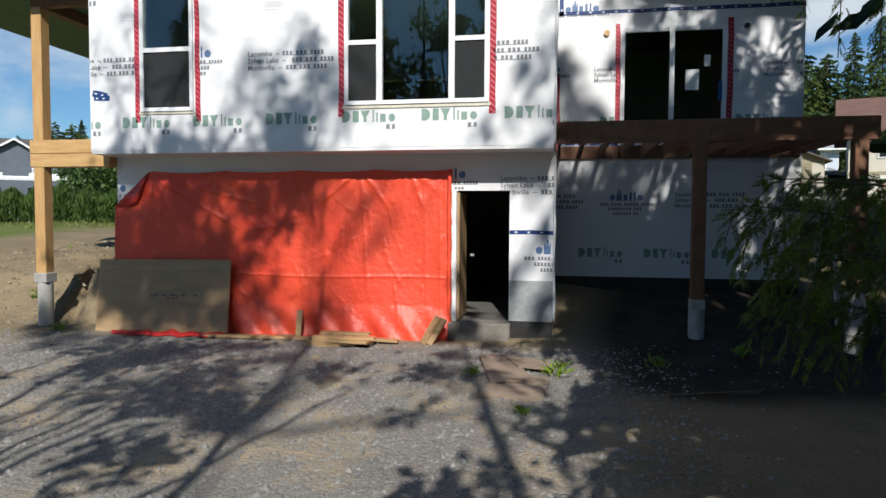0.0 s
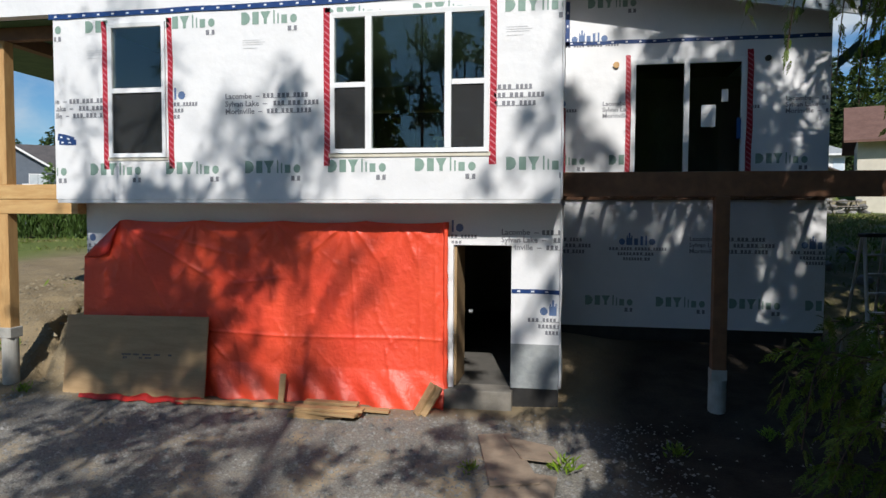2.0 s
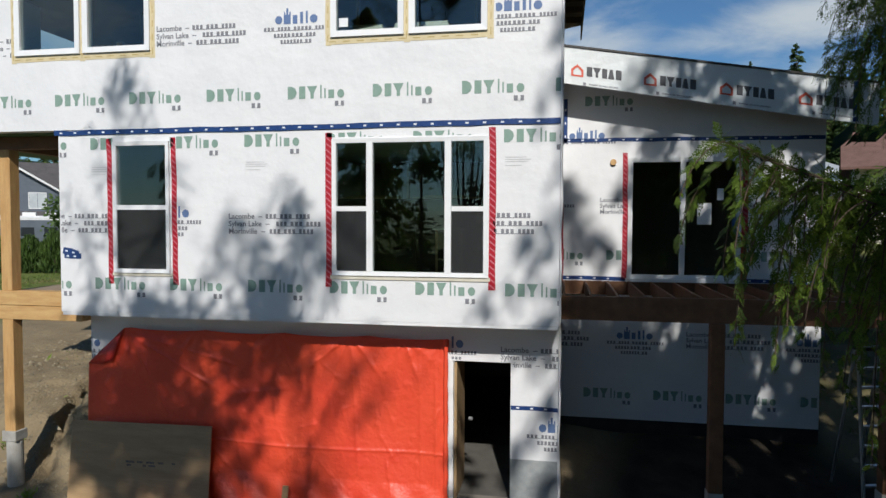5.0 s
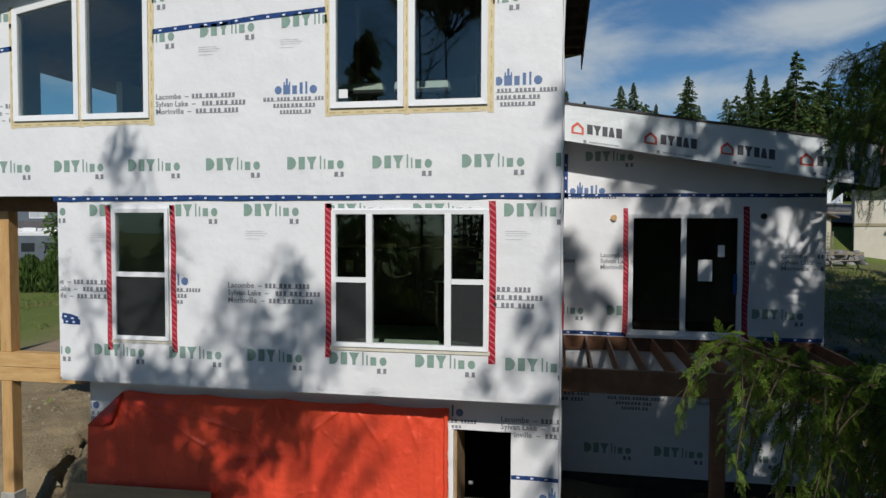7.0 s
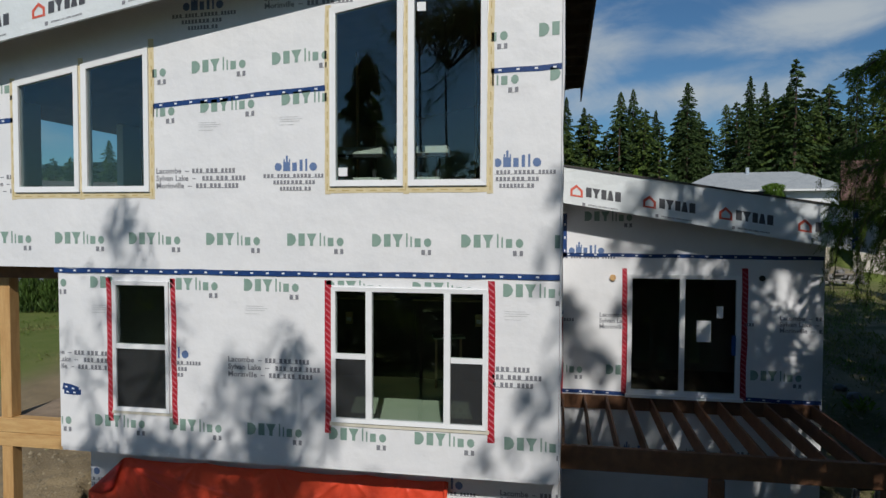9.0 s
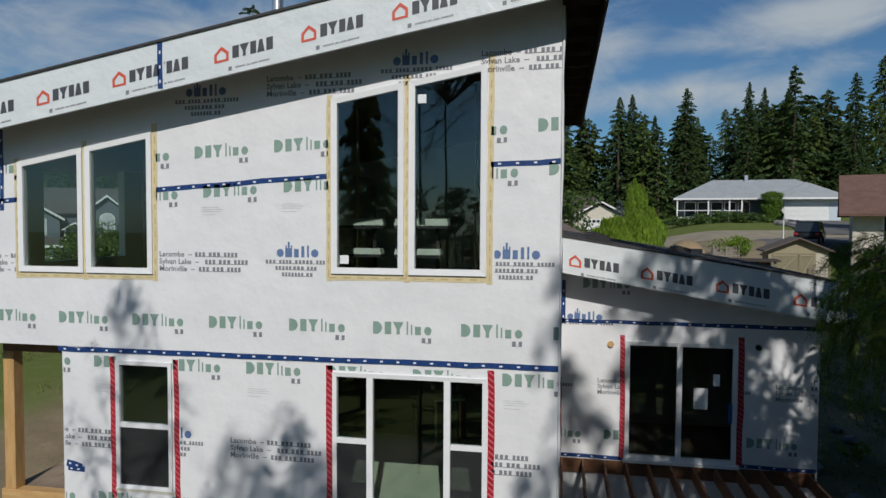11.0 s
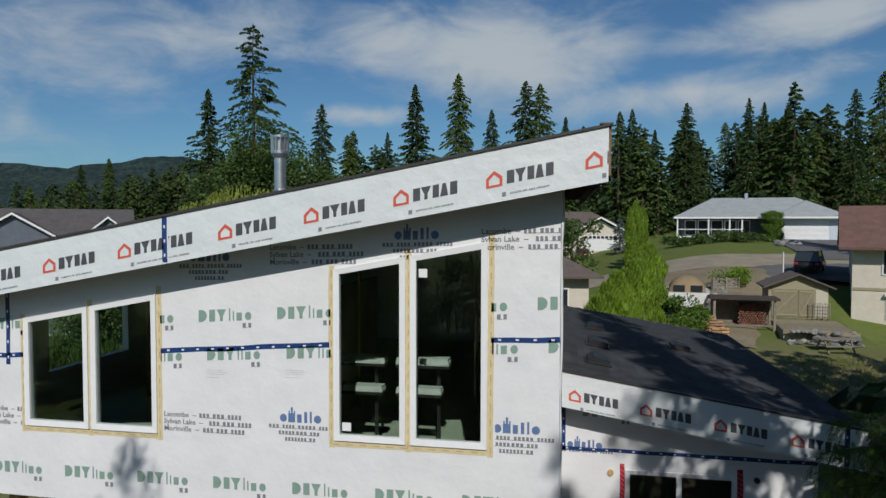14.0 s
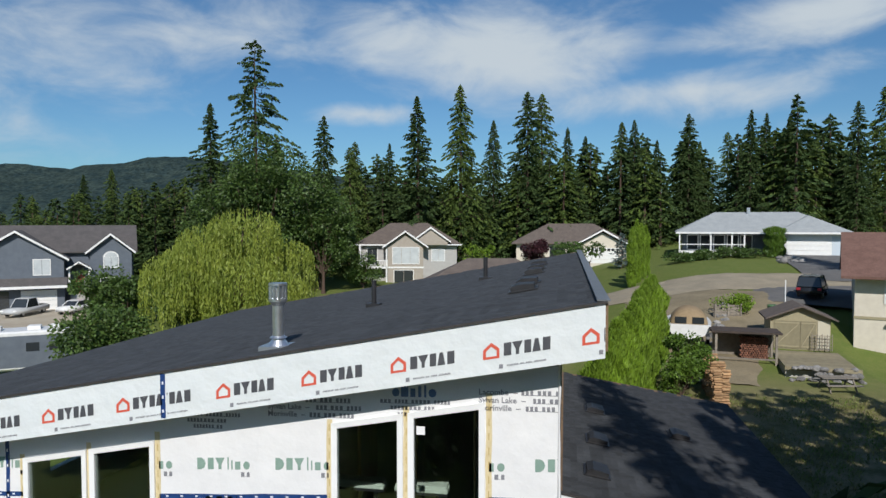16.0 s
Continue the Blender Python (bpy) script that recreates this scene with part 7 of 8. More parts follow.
def conifer(seed, h, r, material, label, count=7000, clump=0.8, sag=0.35, base=0.06, power=0.75, ragged=0.3, stems=40, twigs=26):
    """A conifer of height h and crown radius r: many drooping boughs of uneven reach, each set with small sprays."""
    rng = np.random.default_rng(seed)
    t = thing("conifer", label, "tree", "conifers of the wood")
    nb = max(40, count // twigs)
    u = base + (1 - base) * ((np.arange(nb) + rng.uniform(0, 1, nb)) / nb) ** 1.12
    a = (np.arange(nb) * 2.39996 + rng.normal(0, 0.5, nb)) % math.tau
    reach = r * (1 - u) ** power * (1 + 0.16 * np.sin(2 * a + 9 * u + seed) + 0.10 * np.sin(3 * a - 23 * u))
    L = reach * (1 + rng.normal(0, ragged, nb)).clip(0.4, 1.5) + 0.15
    z0 = h * u
    B = np.repeat(np.arange(nb), twigs)
    n = len(B)
    w = rng.uniform(0.12, 1.0, n) ** 0.75
    Lb = L[B]
    side = rng.normal(0, 1, n) * (0.20 * Lb * (1.05 - w) + 0.05 * clump)
    ca, sa = np.cos(a[B]), np.sin(a[B])
    lift = np.where(u[B] > 0.8, 0.35, 0.14)
    z = z0[B] + lift * Lb * w - sag * Lb * w * w - np.abs(side) * 0.22 - rng.uniform(0, 0.28, n) * clump
    C = np.stack([ca * Lb * w - sa * side, sa * Lb * w + ca * side, z], 1)
    sd = np.sign(side) * rng.uniform(0.2, 1.0, n)
    A = np.stack([ca - sa * sd, sa + ca * sd, -sag - rng.uniform(0, 0.5, n)], 1)
    size = clump * (0.4 + 0.6 * np.minimum(1, Lb / (0.45 * r)))
    tip_n = 24
    C = np.concatenate([C, np.stack([rng.normal(0, 0.05, tip_n), rng.normal(0, 0.05, tip_n), h * (0.94 + 0.065 * np.arange(tip_n) / tip_n)], 1)])
    A = np.concatenate([A, rng.normal(0, 0.6, (tip_n, 3)) + np.array([0, 0, 0.9])])
    size = np.concatenate([size, np.full(tip_n, 0.35 * clump)])
    limbs = [((0, 0, z0[k]), (math.cos(a[k]) * L[k] * 0.85, math.sin(a[k]) * L[k] * 0.85, z0[k] + (0.12 - sag * 0.72) * L[k]), 0.03 + 0.004 * h * (1 - u[k]), 0.012) for k in range(0, nb if stems else 0, max(1, nb // max(stems, 1)))]
    trunk_mesh(t, h, h * 0.012 + 0.03, 0.1, seed, limbs)
    v, f = blades(C, A, size * 0.40, size, rng, 0.15)
    np_part("crown", v, f, material, t)
    return t


def broadleaf(name, label, category, x, y, h, r, material, seed, leaf=0.35, count=5000, squash=0.8, low=0.25, group="", tufts=0, tuft=0.25):
    """A broad-leaved tree or bush; with tufts the leaves gather in that many tufts with gaps between them."""
    rng = np.random.default_rng(seed)
    t = thing(name, label, category, group, at=pose(x, y, gz(x, y)))
    blobs = [(rng.normal(0, r * 0.42), rng.normal(0, r * 0.42), h * rng.uniform(low + 0.12, 0.88), r * rng.uniform(0.3, 0.55)) for _ in range(14)]
    blobs.append((0, 0, h * max(0.72, low + 0.1), r * 0.6))
    C, A, limbs = [], [], []
    per = count // len(blobs)
    for bx, by, bz, br in blobs:
        d = rng.normal(0, 1, (per, 3))
        d /= np.linalg.norm(d, axis=1, keepdims=True)
        rad = br * rng.uniform(0.55, 1.08, per)[:, None]
        c = np.array([bx, by, bz]) + d * rad * np.array([1, 1, squash])
        C.append(c), A.append(d + np.array([0, 0, -0.2]))
        limbs.append(((0, 0, h * low * (0.6 if low < 0.5 else 1.05)), (bx, by, bz), 0.018 * r, 0.008 * r))
    C, A = np.concatenate(C), np.concatenate(A)
    if tufts:
        heart = C[rng.choice(len(C), tufts, replace=False)]
        C = heart[rng.integers(0, tufts, len(C))] + rng.normal(0, tuft, C.shape)
    keep = C[:, 2] > 0.15
    v, f = blades(C[keep], A[keep], leaf * 0.7, leaf, rng, 0.1)
    trunk_mesh(t, h * (0.6 if low < 0.5 else 0.9), 0.012 * h + 0.05 if low < 0.5 else 0.09, 0.15, seed, limbs)
    np_part("crown", v, f, material, t)
    return t


def column(x, y, h, r, seed, material=None, group="cedar hedge", name="cedar", label="tall clipped columnar cedar of the hedge", taper=3.2):
    rng = np.random.default_rng(seed)
    t = thing(name, label, "hedge", group, at=pose(x, y, gz(x, y)))
    n = int(1300 * h * r)
    u = rng.uniform(0, 1, n)
    a = rng.uniform(0, math.tau, n)
    prof = r * np.minimum(1.0, (1 - u) * taper + 0.12) * (0.85 + 0.15 * np.sin(u * 17 + a * 2 + seed))
    rad = prof * rng.uniform(0.72, 1.08, n)
    C = np.stack([rad * np.cos(a), rad * np.sin(a), h * u + 0.1], 1)
    A = np.stack([np.cos(a) * 0.35, np.sin(a) * 0.35, np.full(n, 1.0)], 1)
    v, f = blades(C, A, 0.07, 0.44, rng, -0.25)
    trunk_mesh(t, h * 0.8, 0.08, 0.05, seed)
    np_part("crown", v, f, material or M_HEDGE, t)


def willow(x, y, h, r, seed):
    rng = np.random.default_rng(seed)
    t = thing("willow", "large weeping willow with hanging yellow-green strands", "tree", at=pose(x, y, gz(x, y)))
    C, A, limbs = [], [], []
    domes = [(0.18 * r, 0, h * 0.80, r * 0.40), (-0.2 * r, -0.1 * r, h * 0.70, r * 0.36)]
    domes += [(r * q1 * math.cos(q), r * q1 * math.sin(q), h * q2, r * q3) for q, q1, q2, q3 in ((0.3, 0.58, 0.60, 0.36), (1.4, 0.5, 0.62, 0.40), (2.7, 0.62, 0.44, 0.34), (3.6, 0.55, 0.50, 0.40), (4.4, 0.5, 0.58, 0.36), (5.4, 0.62, 0.48, 0.38), (6.0, 0.72, 0.40, 0.30))]
    for dx, dy, dz, dr in domes:
        limbs.append(((0, 0, h * 0.2), (dx, dy, dz), 0.3, 0.08))
        for _ in range(360):
            d = rng.normal(0, 1, 3)
            d[2] = abs(d[2]) * 0.8
            d /= np.linalg.norm(d)
            p = np.array([dx, dy, dz]) + d * dr * np.array([1, 1, 0.62])
            ln = min(rng.uniform(2.0, 6.5), p[2] - 0.6)
            steps = int(ln / 0.33)
            for s in range(steps):
                p = p + np.array([d[0] * 0.05 * math.exp(-s * 0.2), d[1] * 0.05 * math.exp(-s * 0.2), -0.33]) + rng.normal(0, 0.035, 3)
                C.append(p.copy()), A.append((rng.normal(0, 0.25), rng.normal(0, 0.25), -1.0))
    v, f = blades(np.array(C), np.array(A), 0.11, 0.46, rng, 0.1)
    trunk_mesh(t, h * 0.6, 0.45, 0.3, seed, limbs)
    np_part("crown", v, f, M_WILLOW, t)


def put_tree(proto, x, y, top, width=1.0, rot=0.0, proto_h=30.0, z=None):
    g = gz(x, y) if z is None else z
    s = (top - g) / proto_h
    o = copy_thing(proto, pose(0, 0, 0))
    o.matrix_basis = Matrix.Translation((x, y, g)) @ Matrix.Rotation(rot, 4, "Z") @ Matrix.Diagonal((s * width, s * width, s, 1))
    return o


protos = [conifer(1, 30, 5.6, M_FIRLEAF, "tall dark green conifer at the edge of the wood", 12000, 0.66, 0.35),
          conifer(2, 30, 5.4, M_FIRLEAF_B, "tall yellow-green cedar at the edge of the wood", 12000, 0.64, 0.5),
          conifer(3, 30, 5.2, M_FIRLEAF, "tall dark green conifer at the edge of the wood", 11000, 0.7, 0.25, ragged=0.42, power=0.85),
          conifer(4, 30, 4.4, M_FIRLEAF_B, "slender cedar at the edge of the wood", 11000, 0.58, 0.5, power=0.6)]
fills = [conifer(5, 30, 6.4, M_FIRLEAF, "dark green conifer of the wood and of unseen tree rows", 2400, 1.25, 0.35, stems=0, power=0.6),
         conifer(6, 30, 6.0, M_FIRLEAF_B, "yellow-green cedar of the wood and of unseen tree rows", 2400, 1.2, 0.5, stems=0, power=0.6),
         conifer(7, 30, 6.2, M_FIRLEAF, "dark green conifer of the wood and of unseen tree rows", 2300, 1.25, 0.25, ragged=0.4, stems=0, power=0.65)]
scrub = conifer(8, 6, 3.0, M_FIRLEAF, "low dark unseen scrub added behind the yard", 700, 0.8, 0.3, stems=0, power=0.4)
TOPS = [(-42.0, 103.3, 30.8), (-35.6, 98.4, 24.6), (-32.4, 112.2, 26.8), (-25.5, 105.3, 34.1), (-18.4, 108.6, 36.4), (-13.0, 113.7, 30.8), (-6.8, 113.7, 35.8),
        (-4.4, 120.3, 36.6), (0.4, 115.1, 29.3), (3.8, 121.9, 28.5), (10.2, 117.0, 30.3), (12.1, 114.1, 30.2), (21.3, 113.9, 31.0)]
TOPS2 = [(31.2, 129.0, 29.6), (29.6, 106.3, 30.2), (34.4, 115.3, 31.0), (39.7, 120.4, 31.0), (38.8, 116.0, 31.6), (44.2, 103.3, 30.6), (49.2, 105.5, 33.6),
         (-52.3, 83.1, 29.8), (-99.7, 115.1, 22.0), (-90.5, 111.7, 22.8), (-118.1, 121.8, 17.6), (-72.3, 99.8, 18.5), (54.0, 104.0, 33.0)]
rnd = random.Random(21)
for k, (x, y, top) in enumerate(TOPS + TOPS2):
    put_tree(protos[(k * 7 + k // 3) % 4], x, y, top, rnd.uniform(0.85, 1.15), rnd.uniform(0, 6))
for k in range(46):
    x = -62 + 128 * (k + rnd.random()) / 46
    put_tree(fills[k % 3], x, 126 + rnd.uniform(-5, 16) - (10 if x > 28 else 0), gz(x, 122) + rnd.uniform(15, 23), rnd.uniform(1.0, 1.3), rnd.uniform(0, 6))
for k in range(26):
    x = -58 - 90 * rnd.random()
    put_tree(fills[k % 3], x, 98 + rnd.uniform(0, 40), rnd.uniform(13, 19), 1.25, rnd.uniform(0, 6))
for k in range(30):
    u = (k + rnd.random()) / 30
    x, y = -76.8 + 26.5 * u, 71.5 + 11.5 * u + rnd.uniform(4, 22)
    put_tree(fills[k % 3], x * (1 + (y - 77) * 0.009), y, 14.2 + 4.2 * u + rnd.uniform(-2.2, 2.4), rnd.uniform(1.0, 1.4), rnd.uniform(0, 6))
for k in range(22):
    x = 34 + 40 * rnd.random()
    put_tree(fills[k % 3], x, 96 + rnd.uniform(0, 30), rnd.uniform(24, 33), 1.2, rnd.uniform(0, 6))
for k in range(40):
    x = -46 + 92 * (k + rnd.random()) / 40
    put_tree(fills[k % 3], x, 112 + rnd.uniform(-4, 9), gz(x, 112) + rnd.uniform(14, 22), rnd.uniform(1.1, 1.5), rnd.uniform(0, 6))
# unseen row behind the yard, added to hold back sky light and fill reflections
for k in range(24):
    x = -60 + 120 * (k + rnd.random()) / 24
    tall = 6.0 if x < -14 else 9.5 if x < -1 else 25.0
    put_tree(fills[2], x, -40 + rnd.uniform(-7, 3), gz(x, -40) + tall * rnd.uniform(0.8, 1.15), rnd.uniform(1.2, 1.6) * (1.5 if x < -14 else 1), rnd.uniform(0, 6))
# unseen scrub added so that the panes mirror something dark
for k in range(60):
    x = -70 + 76 * (k + rnd.random()) / 60
    y = -24 - 16 * rnd.random()
    put_tree(scrub, x, y, gz(x, y) + rnd.uniform(2.6, 4.6), rnd.uniform(1.2, 1.8), rnd.uniform(0, 6), 6.0)
scrub.matrix_basis = Matrix.Translation((-30, -45, gz(-30, -45)))
# unseen row at the right, added to block sky light
for k in range(9):
    y = -32 + 4.2 * k
    put_tree(fills[k % 3], 20 + rnd.uniform(-3, 5), y, gz(20, y) + rnd.uniform(18, 23), 1.4, rnd.uniform(0, 6))
for k, (x, y, top) in enumerate(((13.9, 2.5, 22.2), (15.9, 8.5, 20.5), (19.2, 13.5, 16.4), (22.4, 18.6, 12.6), (12.5, -2.5, 22.4), (17.0, 10.5, 18.8), (11.6, 4.2, 20.8), (14.5, 6.0, 21.8))):
    put_tree(fills[k % 3], x, y, top, 1.05, k)
for p, (x, y, top) in zip(protos + fills, ((-47.5, 96, 26), (24.5, 121, 27), (16.5, 118, 27), (-38.5, 110, 27), (-16, 124, 24), (-29, 121, 24), (6, 126, 27))):
    s = (top - gz(x, y)) / 30
    p.matrix_basis = Matrix.Translation((x, y, gz(x, y))) @ Matrix.Diagonal((s, s, s, 1))
big = conifer(9, 36, 7.4, M_FIRLEAF, "very tall sparse old spruce above the willow", 9500, 0.72, 0.36, base=0.15, ragged=0.5, power=0.6, twigs=46)
big.matrix_basis = Matrix.Translation((-43.3, 79.7, gz(-43.3, 79.7)))
old = conifer(10, 30, 5.0, M_FIRLEAF, "dark old spruce beside the lane", 7000, 0.8, 0.3)
old.matrix_basis = Matrix.Translation((32.5, 60.0, gz(32.5, 60) - 0.2)) @ Matrix.Diagonal((0.75, 0.75, 0.75, 1))
spruce = conifer(12, 5, 1.5, M_SPRUCE, "small blue spruce in a garden", 2500, 0.3, 0.1)
spruce.matrix_basis = Matrix.Translation((8.0, 88, gz(8, 88)))
willow(-30.5, 48.0, 12.9, 8.0, 4)
broadleaf("tree", "dark green broad-leaved tree behind the willow", "tree", -41, 76, 22, 8.0, M_LEAF, 31, 0.42, 13000)
broadleaf("tree", "dark green broad-leaved tree behind the willow", "tree", -33.5, 80, 17, 5.0, M_LEAF, 32, 0.40, 8000)
for k, (x, y, h, r) in enumerate(((-49.5, 82, 18.5, 6.0), (-36.5, 84, 20.5, 6.5), (-45.5, 88, 21, 6.0))):
    broadleaf("tree", "dark green broad-leaved tree behind the willow", "tree", x, y, h, r, M_LEAF, 300 + k, 0.4, 7500, low=0.12)
broadleaf("tree", "dark green broad-leaved tree between the houses", "tree", -35.5, 84, 11, 4.5, M_LEAF, 33, 0.5, 4000)
broadleaf("bush", "rounded green bushes beside the forecourt", "bush", -31.5, 32, 4.3, 4.0, M_LEAF, 34, 0.28, 6500, low=0.1)
broadleaf("bush", "rounded green bushes beside the forecourt", "bush", -38, 52, 5.2, 3.6, M_LEAF, 35, 0.35, 5000, low=0.1)
for x, y, h, r in ((-49.5, 56.5, 6.4, 3.4), (-45.5, 54, 5.0, 3.0), (-52.0, 57.5, 4.2, 2.2)):
    broadleaf("bush", "tall green shrub before the blue-grey house", "bush", x, y, h, r, M_LEAF, 340 + int(h * 10), 0.35, 3600, low=0.08, group="shrubs before the house")
broadleaf("bush", "light green bush before the cream house", "bush", -29.5, 86, 5.5, 3.0, M_LEAF, 36, 0.35, 3000, low=0.1)
broadleaf("tree", "purple-leaved plum tree before the bungalow", "tree", -4.5, 96.5, 6.5, 2.6, M_PLUM, 37, 0.35, 3500)
broadleaf("bush", "clipped light green bush between roofs", "bush", -12.0, 88, 7.0, 2.2, M_HEDGE, 38, 0.3, 3000, low=0.05)
broadleaf("tree", "thin green garden tree beside the hedge", "tree", 0.6, 52, 8.5, 2.6, M_LEAF, 39, 0.28, 3500)
broadleaf("bush", "leafy green shrub by the firewood", "bush", 7.0, 30.4, 3.4, 1.5, M_SHRUB, 40, 0.16, 5000, low=0.05)
broadleaf("bush", "leafy green shrub by the firewood", "bush", 6.3, 28.2, 2.4, 1.1, M_SHRUB, 41, 0.13, 4000, low=0.05)
broadleaf("bush", "low bush in the rock bank", "bush", 13.6, 47, 1.1, 1.7, M_HEDGE, 42, 0.16, 3000, low=0.03)
column(26.5, 82.2, 3.7, 1.3, 43, M_SHRUB, "", "bush", "clipped green shrub beside the bungalow garage", 12.0)
for k, (x, y) in enumerate(((17.5, 80), (20, 80.5), (22.5, 81), (15.0, 79.5))):
    broadleaf("bush", "low juniper bush along the bungalow lawn", "bush", x, y, 0.95, 1.9, M_LEAF, 50 + k, 0.25, 1800, low=0.02, group="junipers on the lawn")
for k in range(16):
    u = k / 15
    column(1.35 + 4.5 * u + 0.12 * math.sin(k), 15.6 + 22.0 * u, 5.3 + 0.25 * math.sin(k * 2.1), 1.12, 100 + k)
for k in range(4):
    column(7.3 + 0.75 * k, 66 + 2.4 * k, 6.4 + 0.6 * math.sin(k * 1.7), 0.58, 130 + k)
for k in range(14):
    column(-33 + 1.35 * k, 22 + 0.35 * k, 1.9 + 0.15 * math.sin(k * 1.9), 0.85, 150 + k, M_LEAF, "low hedge along the plot", "hedge_bush", "low clipped green hedge bush along the plot")
for k in range(3):
    broadleaf("bush", "large leafy bush along the plot", "bush", -17.5 + 2.2 * k, 18.5 + 1.0 * k, 3.6, 1.7, M_LEAF, 60 + k, 0.16, 5000, low=0.05, group="bushes along the plot")


# ---- cedars in front of the house ----
def sprays(P, D, S, size, rng, pairs=12):
    """Flat lacy cedar sprays from P along D, side twigs along S, as verts and quads."""
    d = D / np.linalg.norm(D, axis=1, keepdims=True)
    side = S - d * np.sum(S * d, 1, keepdims=True)
    side /= np.maximum(np.linalg.norm(side, axis=1, keepdims=True), 1e-6)
    n = len(P)
    s = size[:, None]
    V = []
    for k in range(pairs):
        u = (k + 0.4) / pairs
        c = P + d * s * u + np.array([0, 0, -0.22]) * s * u * u
        for q in (-1, 1):
            L = s * 0.46 * (1 - u) ** 0.8 * min(1.0, 0.45 + 2.2 * u) * rng.uniform(0.7, 1.15, (n, 1))
            e = (d * 0.85 + side * q * 0.62 + rng.normal(0, 0.08, (n, 3)) + np.array([0, 0, -0.12])) * L
            w = np.cross(e, np.cross(d, side))
            w = w / np.maximum(np.linalg.norm(w, axis=1, keepdims=True), 1e-6) * (0.0035 + 0.014 * s)
            V.append(np.stack([c, c + e * 0.3 + w * 0.9, c + e * 0.62, c + e * 0.3 - w * 0.9], 1))
            V.append(np.stack([c + e * 0.45, c + e * 0.72 + w * 0.8, c + e * 1.05, c + e * 0.72 - w * 0.8], 1))
    c = P + d * s + np.array([0, 0, -0.22]) * s
    V.append(np.stack([c - d * s * 0.14, c + side * s * 0.03, c + d * s * 0.1, c - side * s * 0.03], 1))
    v = np.stack(V, 1).reshape(-1, 3)
    return v, np.arange(len(v)).reshape(-1, 4)


def cedar(label, x, y, h, limbs_spec, seed, crown_r, crown_from, crown_clump=0.4, size=0.17, pairs=11, boughs=260, twigs=40, fill=0.92, step=0.11, start=0.3, each=1, trunk=None, name="cedar"):
    """A cedar: long limbs (angle, height, reach, rise, hang) with hanging branchlets set with flat sprays, and a crown of boughs above crown_from."""
    rng = np.random.default_rng(seed)
    g = gz(x, y)
    t = thing(name, label, "tree", at=pose(x, y, g))
    limbs, P, D, S, Z = [], [], [], [], []
    for ang, z, L, rise, hang in limbs_spec:
        a = radians(ang)
        n = max(10, int(L / step))
        pts = []
        for k in range(n + 1):
            u = k / n
            aa = a + 0.10 * math.sin(u * 3 + z)
            pts.append(np.array([math.cos(aa) * L * u, math.sin(aa) * L * u, z - g + rise * u ** 1.6 + 0.06 * math.sin(u * 8 + z)]))
        for k in range(1, n + 1):
            u = k / n
            limbs.append((tuple(pts[k - 1]), tuple(pts[k]), 0.022 * (1 - u) + 0.004, 0.022 * (1 - u) + 0.003))
            if u > start:
                along = pts[k] - pts[k - 1]
                along /= np.linalg.norm(along)
                for _ in range(3 * each):
                    out = along * rng.uniform(0.2, 1.0) + rng.normal(0, 0.6, 3) + np.array([0, 0, -0.1])
                    P.append(pts[k] + rng.normal(0, 0.02, 3)), D.append(out), S.append(rng.normal(0, 1, 3) + np.array([0, 0, 0.3])), Z.append(size * rng.uniform(0.5, 1.1))
            if u < start or rng.random() > fill:
                continue
            for sgn in ((-1, 1) if rng.random() < 0.6 else (rng.choice((-1, 1)),)):
                b = a + sgn * rng.uniform(0.4, 1.4)
                ln = hang * rng.uniform(0.15, 1.0) ** 1.3 * (0.65 + 0.35 * math.sin(u * math.pi)) + 0.12
                v = np.array([math.cos(b), math.sin(b), -0.15])
                p = pts[k].copy()
                m = max(2, int(ln / 0.07))
                for q in range(m):
                    o = p.copy()
                    v = v * 0.85 + np.array([0, 0, -0.17])
                    p = p + v / np.linalg.norm(v) * 0.07
                    limbs.append((tuple(o), tuple(p), 0.004, 0.003))
                    for _ in range(each):
                        flat = np.array([-math.sin(b), math.cos(b), 0.0]) * rng.choice((-1, 1)) + rng.normal(0, 0.45, 3)
                        P.append(p + rng.normal(0, 0.012, 3)), D.append(v / np.linalg.norm(v) + 0.75 * flat + np.array([0, 0, -0.25]))
                        S.append(np.array([math.cos(b), math.sin(b), 0.5]) * 0.6 + np.cross(v, flat) * 0.5 + rng.normal(0, 0.5, 3))
                        Z.append(size * rng.uniform(0.45, 1.3) * (1.15 - 0.5 * q / m))
    v1, f1 = np.zeros((0, 3)), np.zeros((0, 4), int)
    if P:
        v1, f1 = sprays(np.array(P), np.array(D), np.array(S), np.array(Z), rng, pairs)
    u = ((np.arange(boughs) + rng.uniform(0, 1, boughs)) / boughs) ** 1.1
    a = (np.arange(boughs) * 2.39996 + rng.normal(0, 0.6, boughs)) % math.tau
    z0 = (crown_from - g) + (h - crown_from + g) * u
    L = crown_r * (1 - u) ** 0.7 * rng.uniform(0.5, 1.15, boughs) + 0.15
    B = np.repeat(np.arange(boughs), twigs)
    n = len(B)
    w = rng.uniform(0.1, 1.0, n) ** 0.8
    side = rng.normal(0, 1, n) * (0.11 * L[B] * (1.1 - w) + 0.1)
    ca, sa = np.cos(a[B]), np.sin(a[B])
    C = np.stack([ca * L[B] * w - sa * side, sa * L[B] * w + ca * side, z0[B] - 0.35 * L[B] * w * w - rng.uniform(0, 0.35, n)], 1)
    A = np.stack([ca * 0.5 - sa * np.sign(side) * 0.4, sa * 0.5 + ca * np.sign(side) * 0.4, np.full(n, -0.8)], 1)
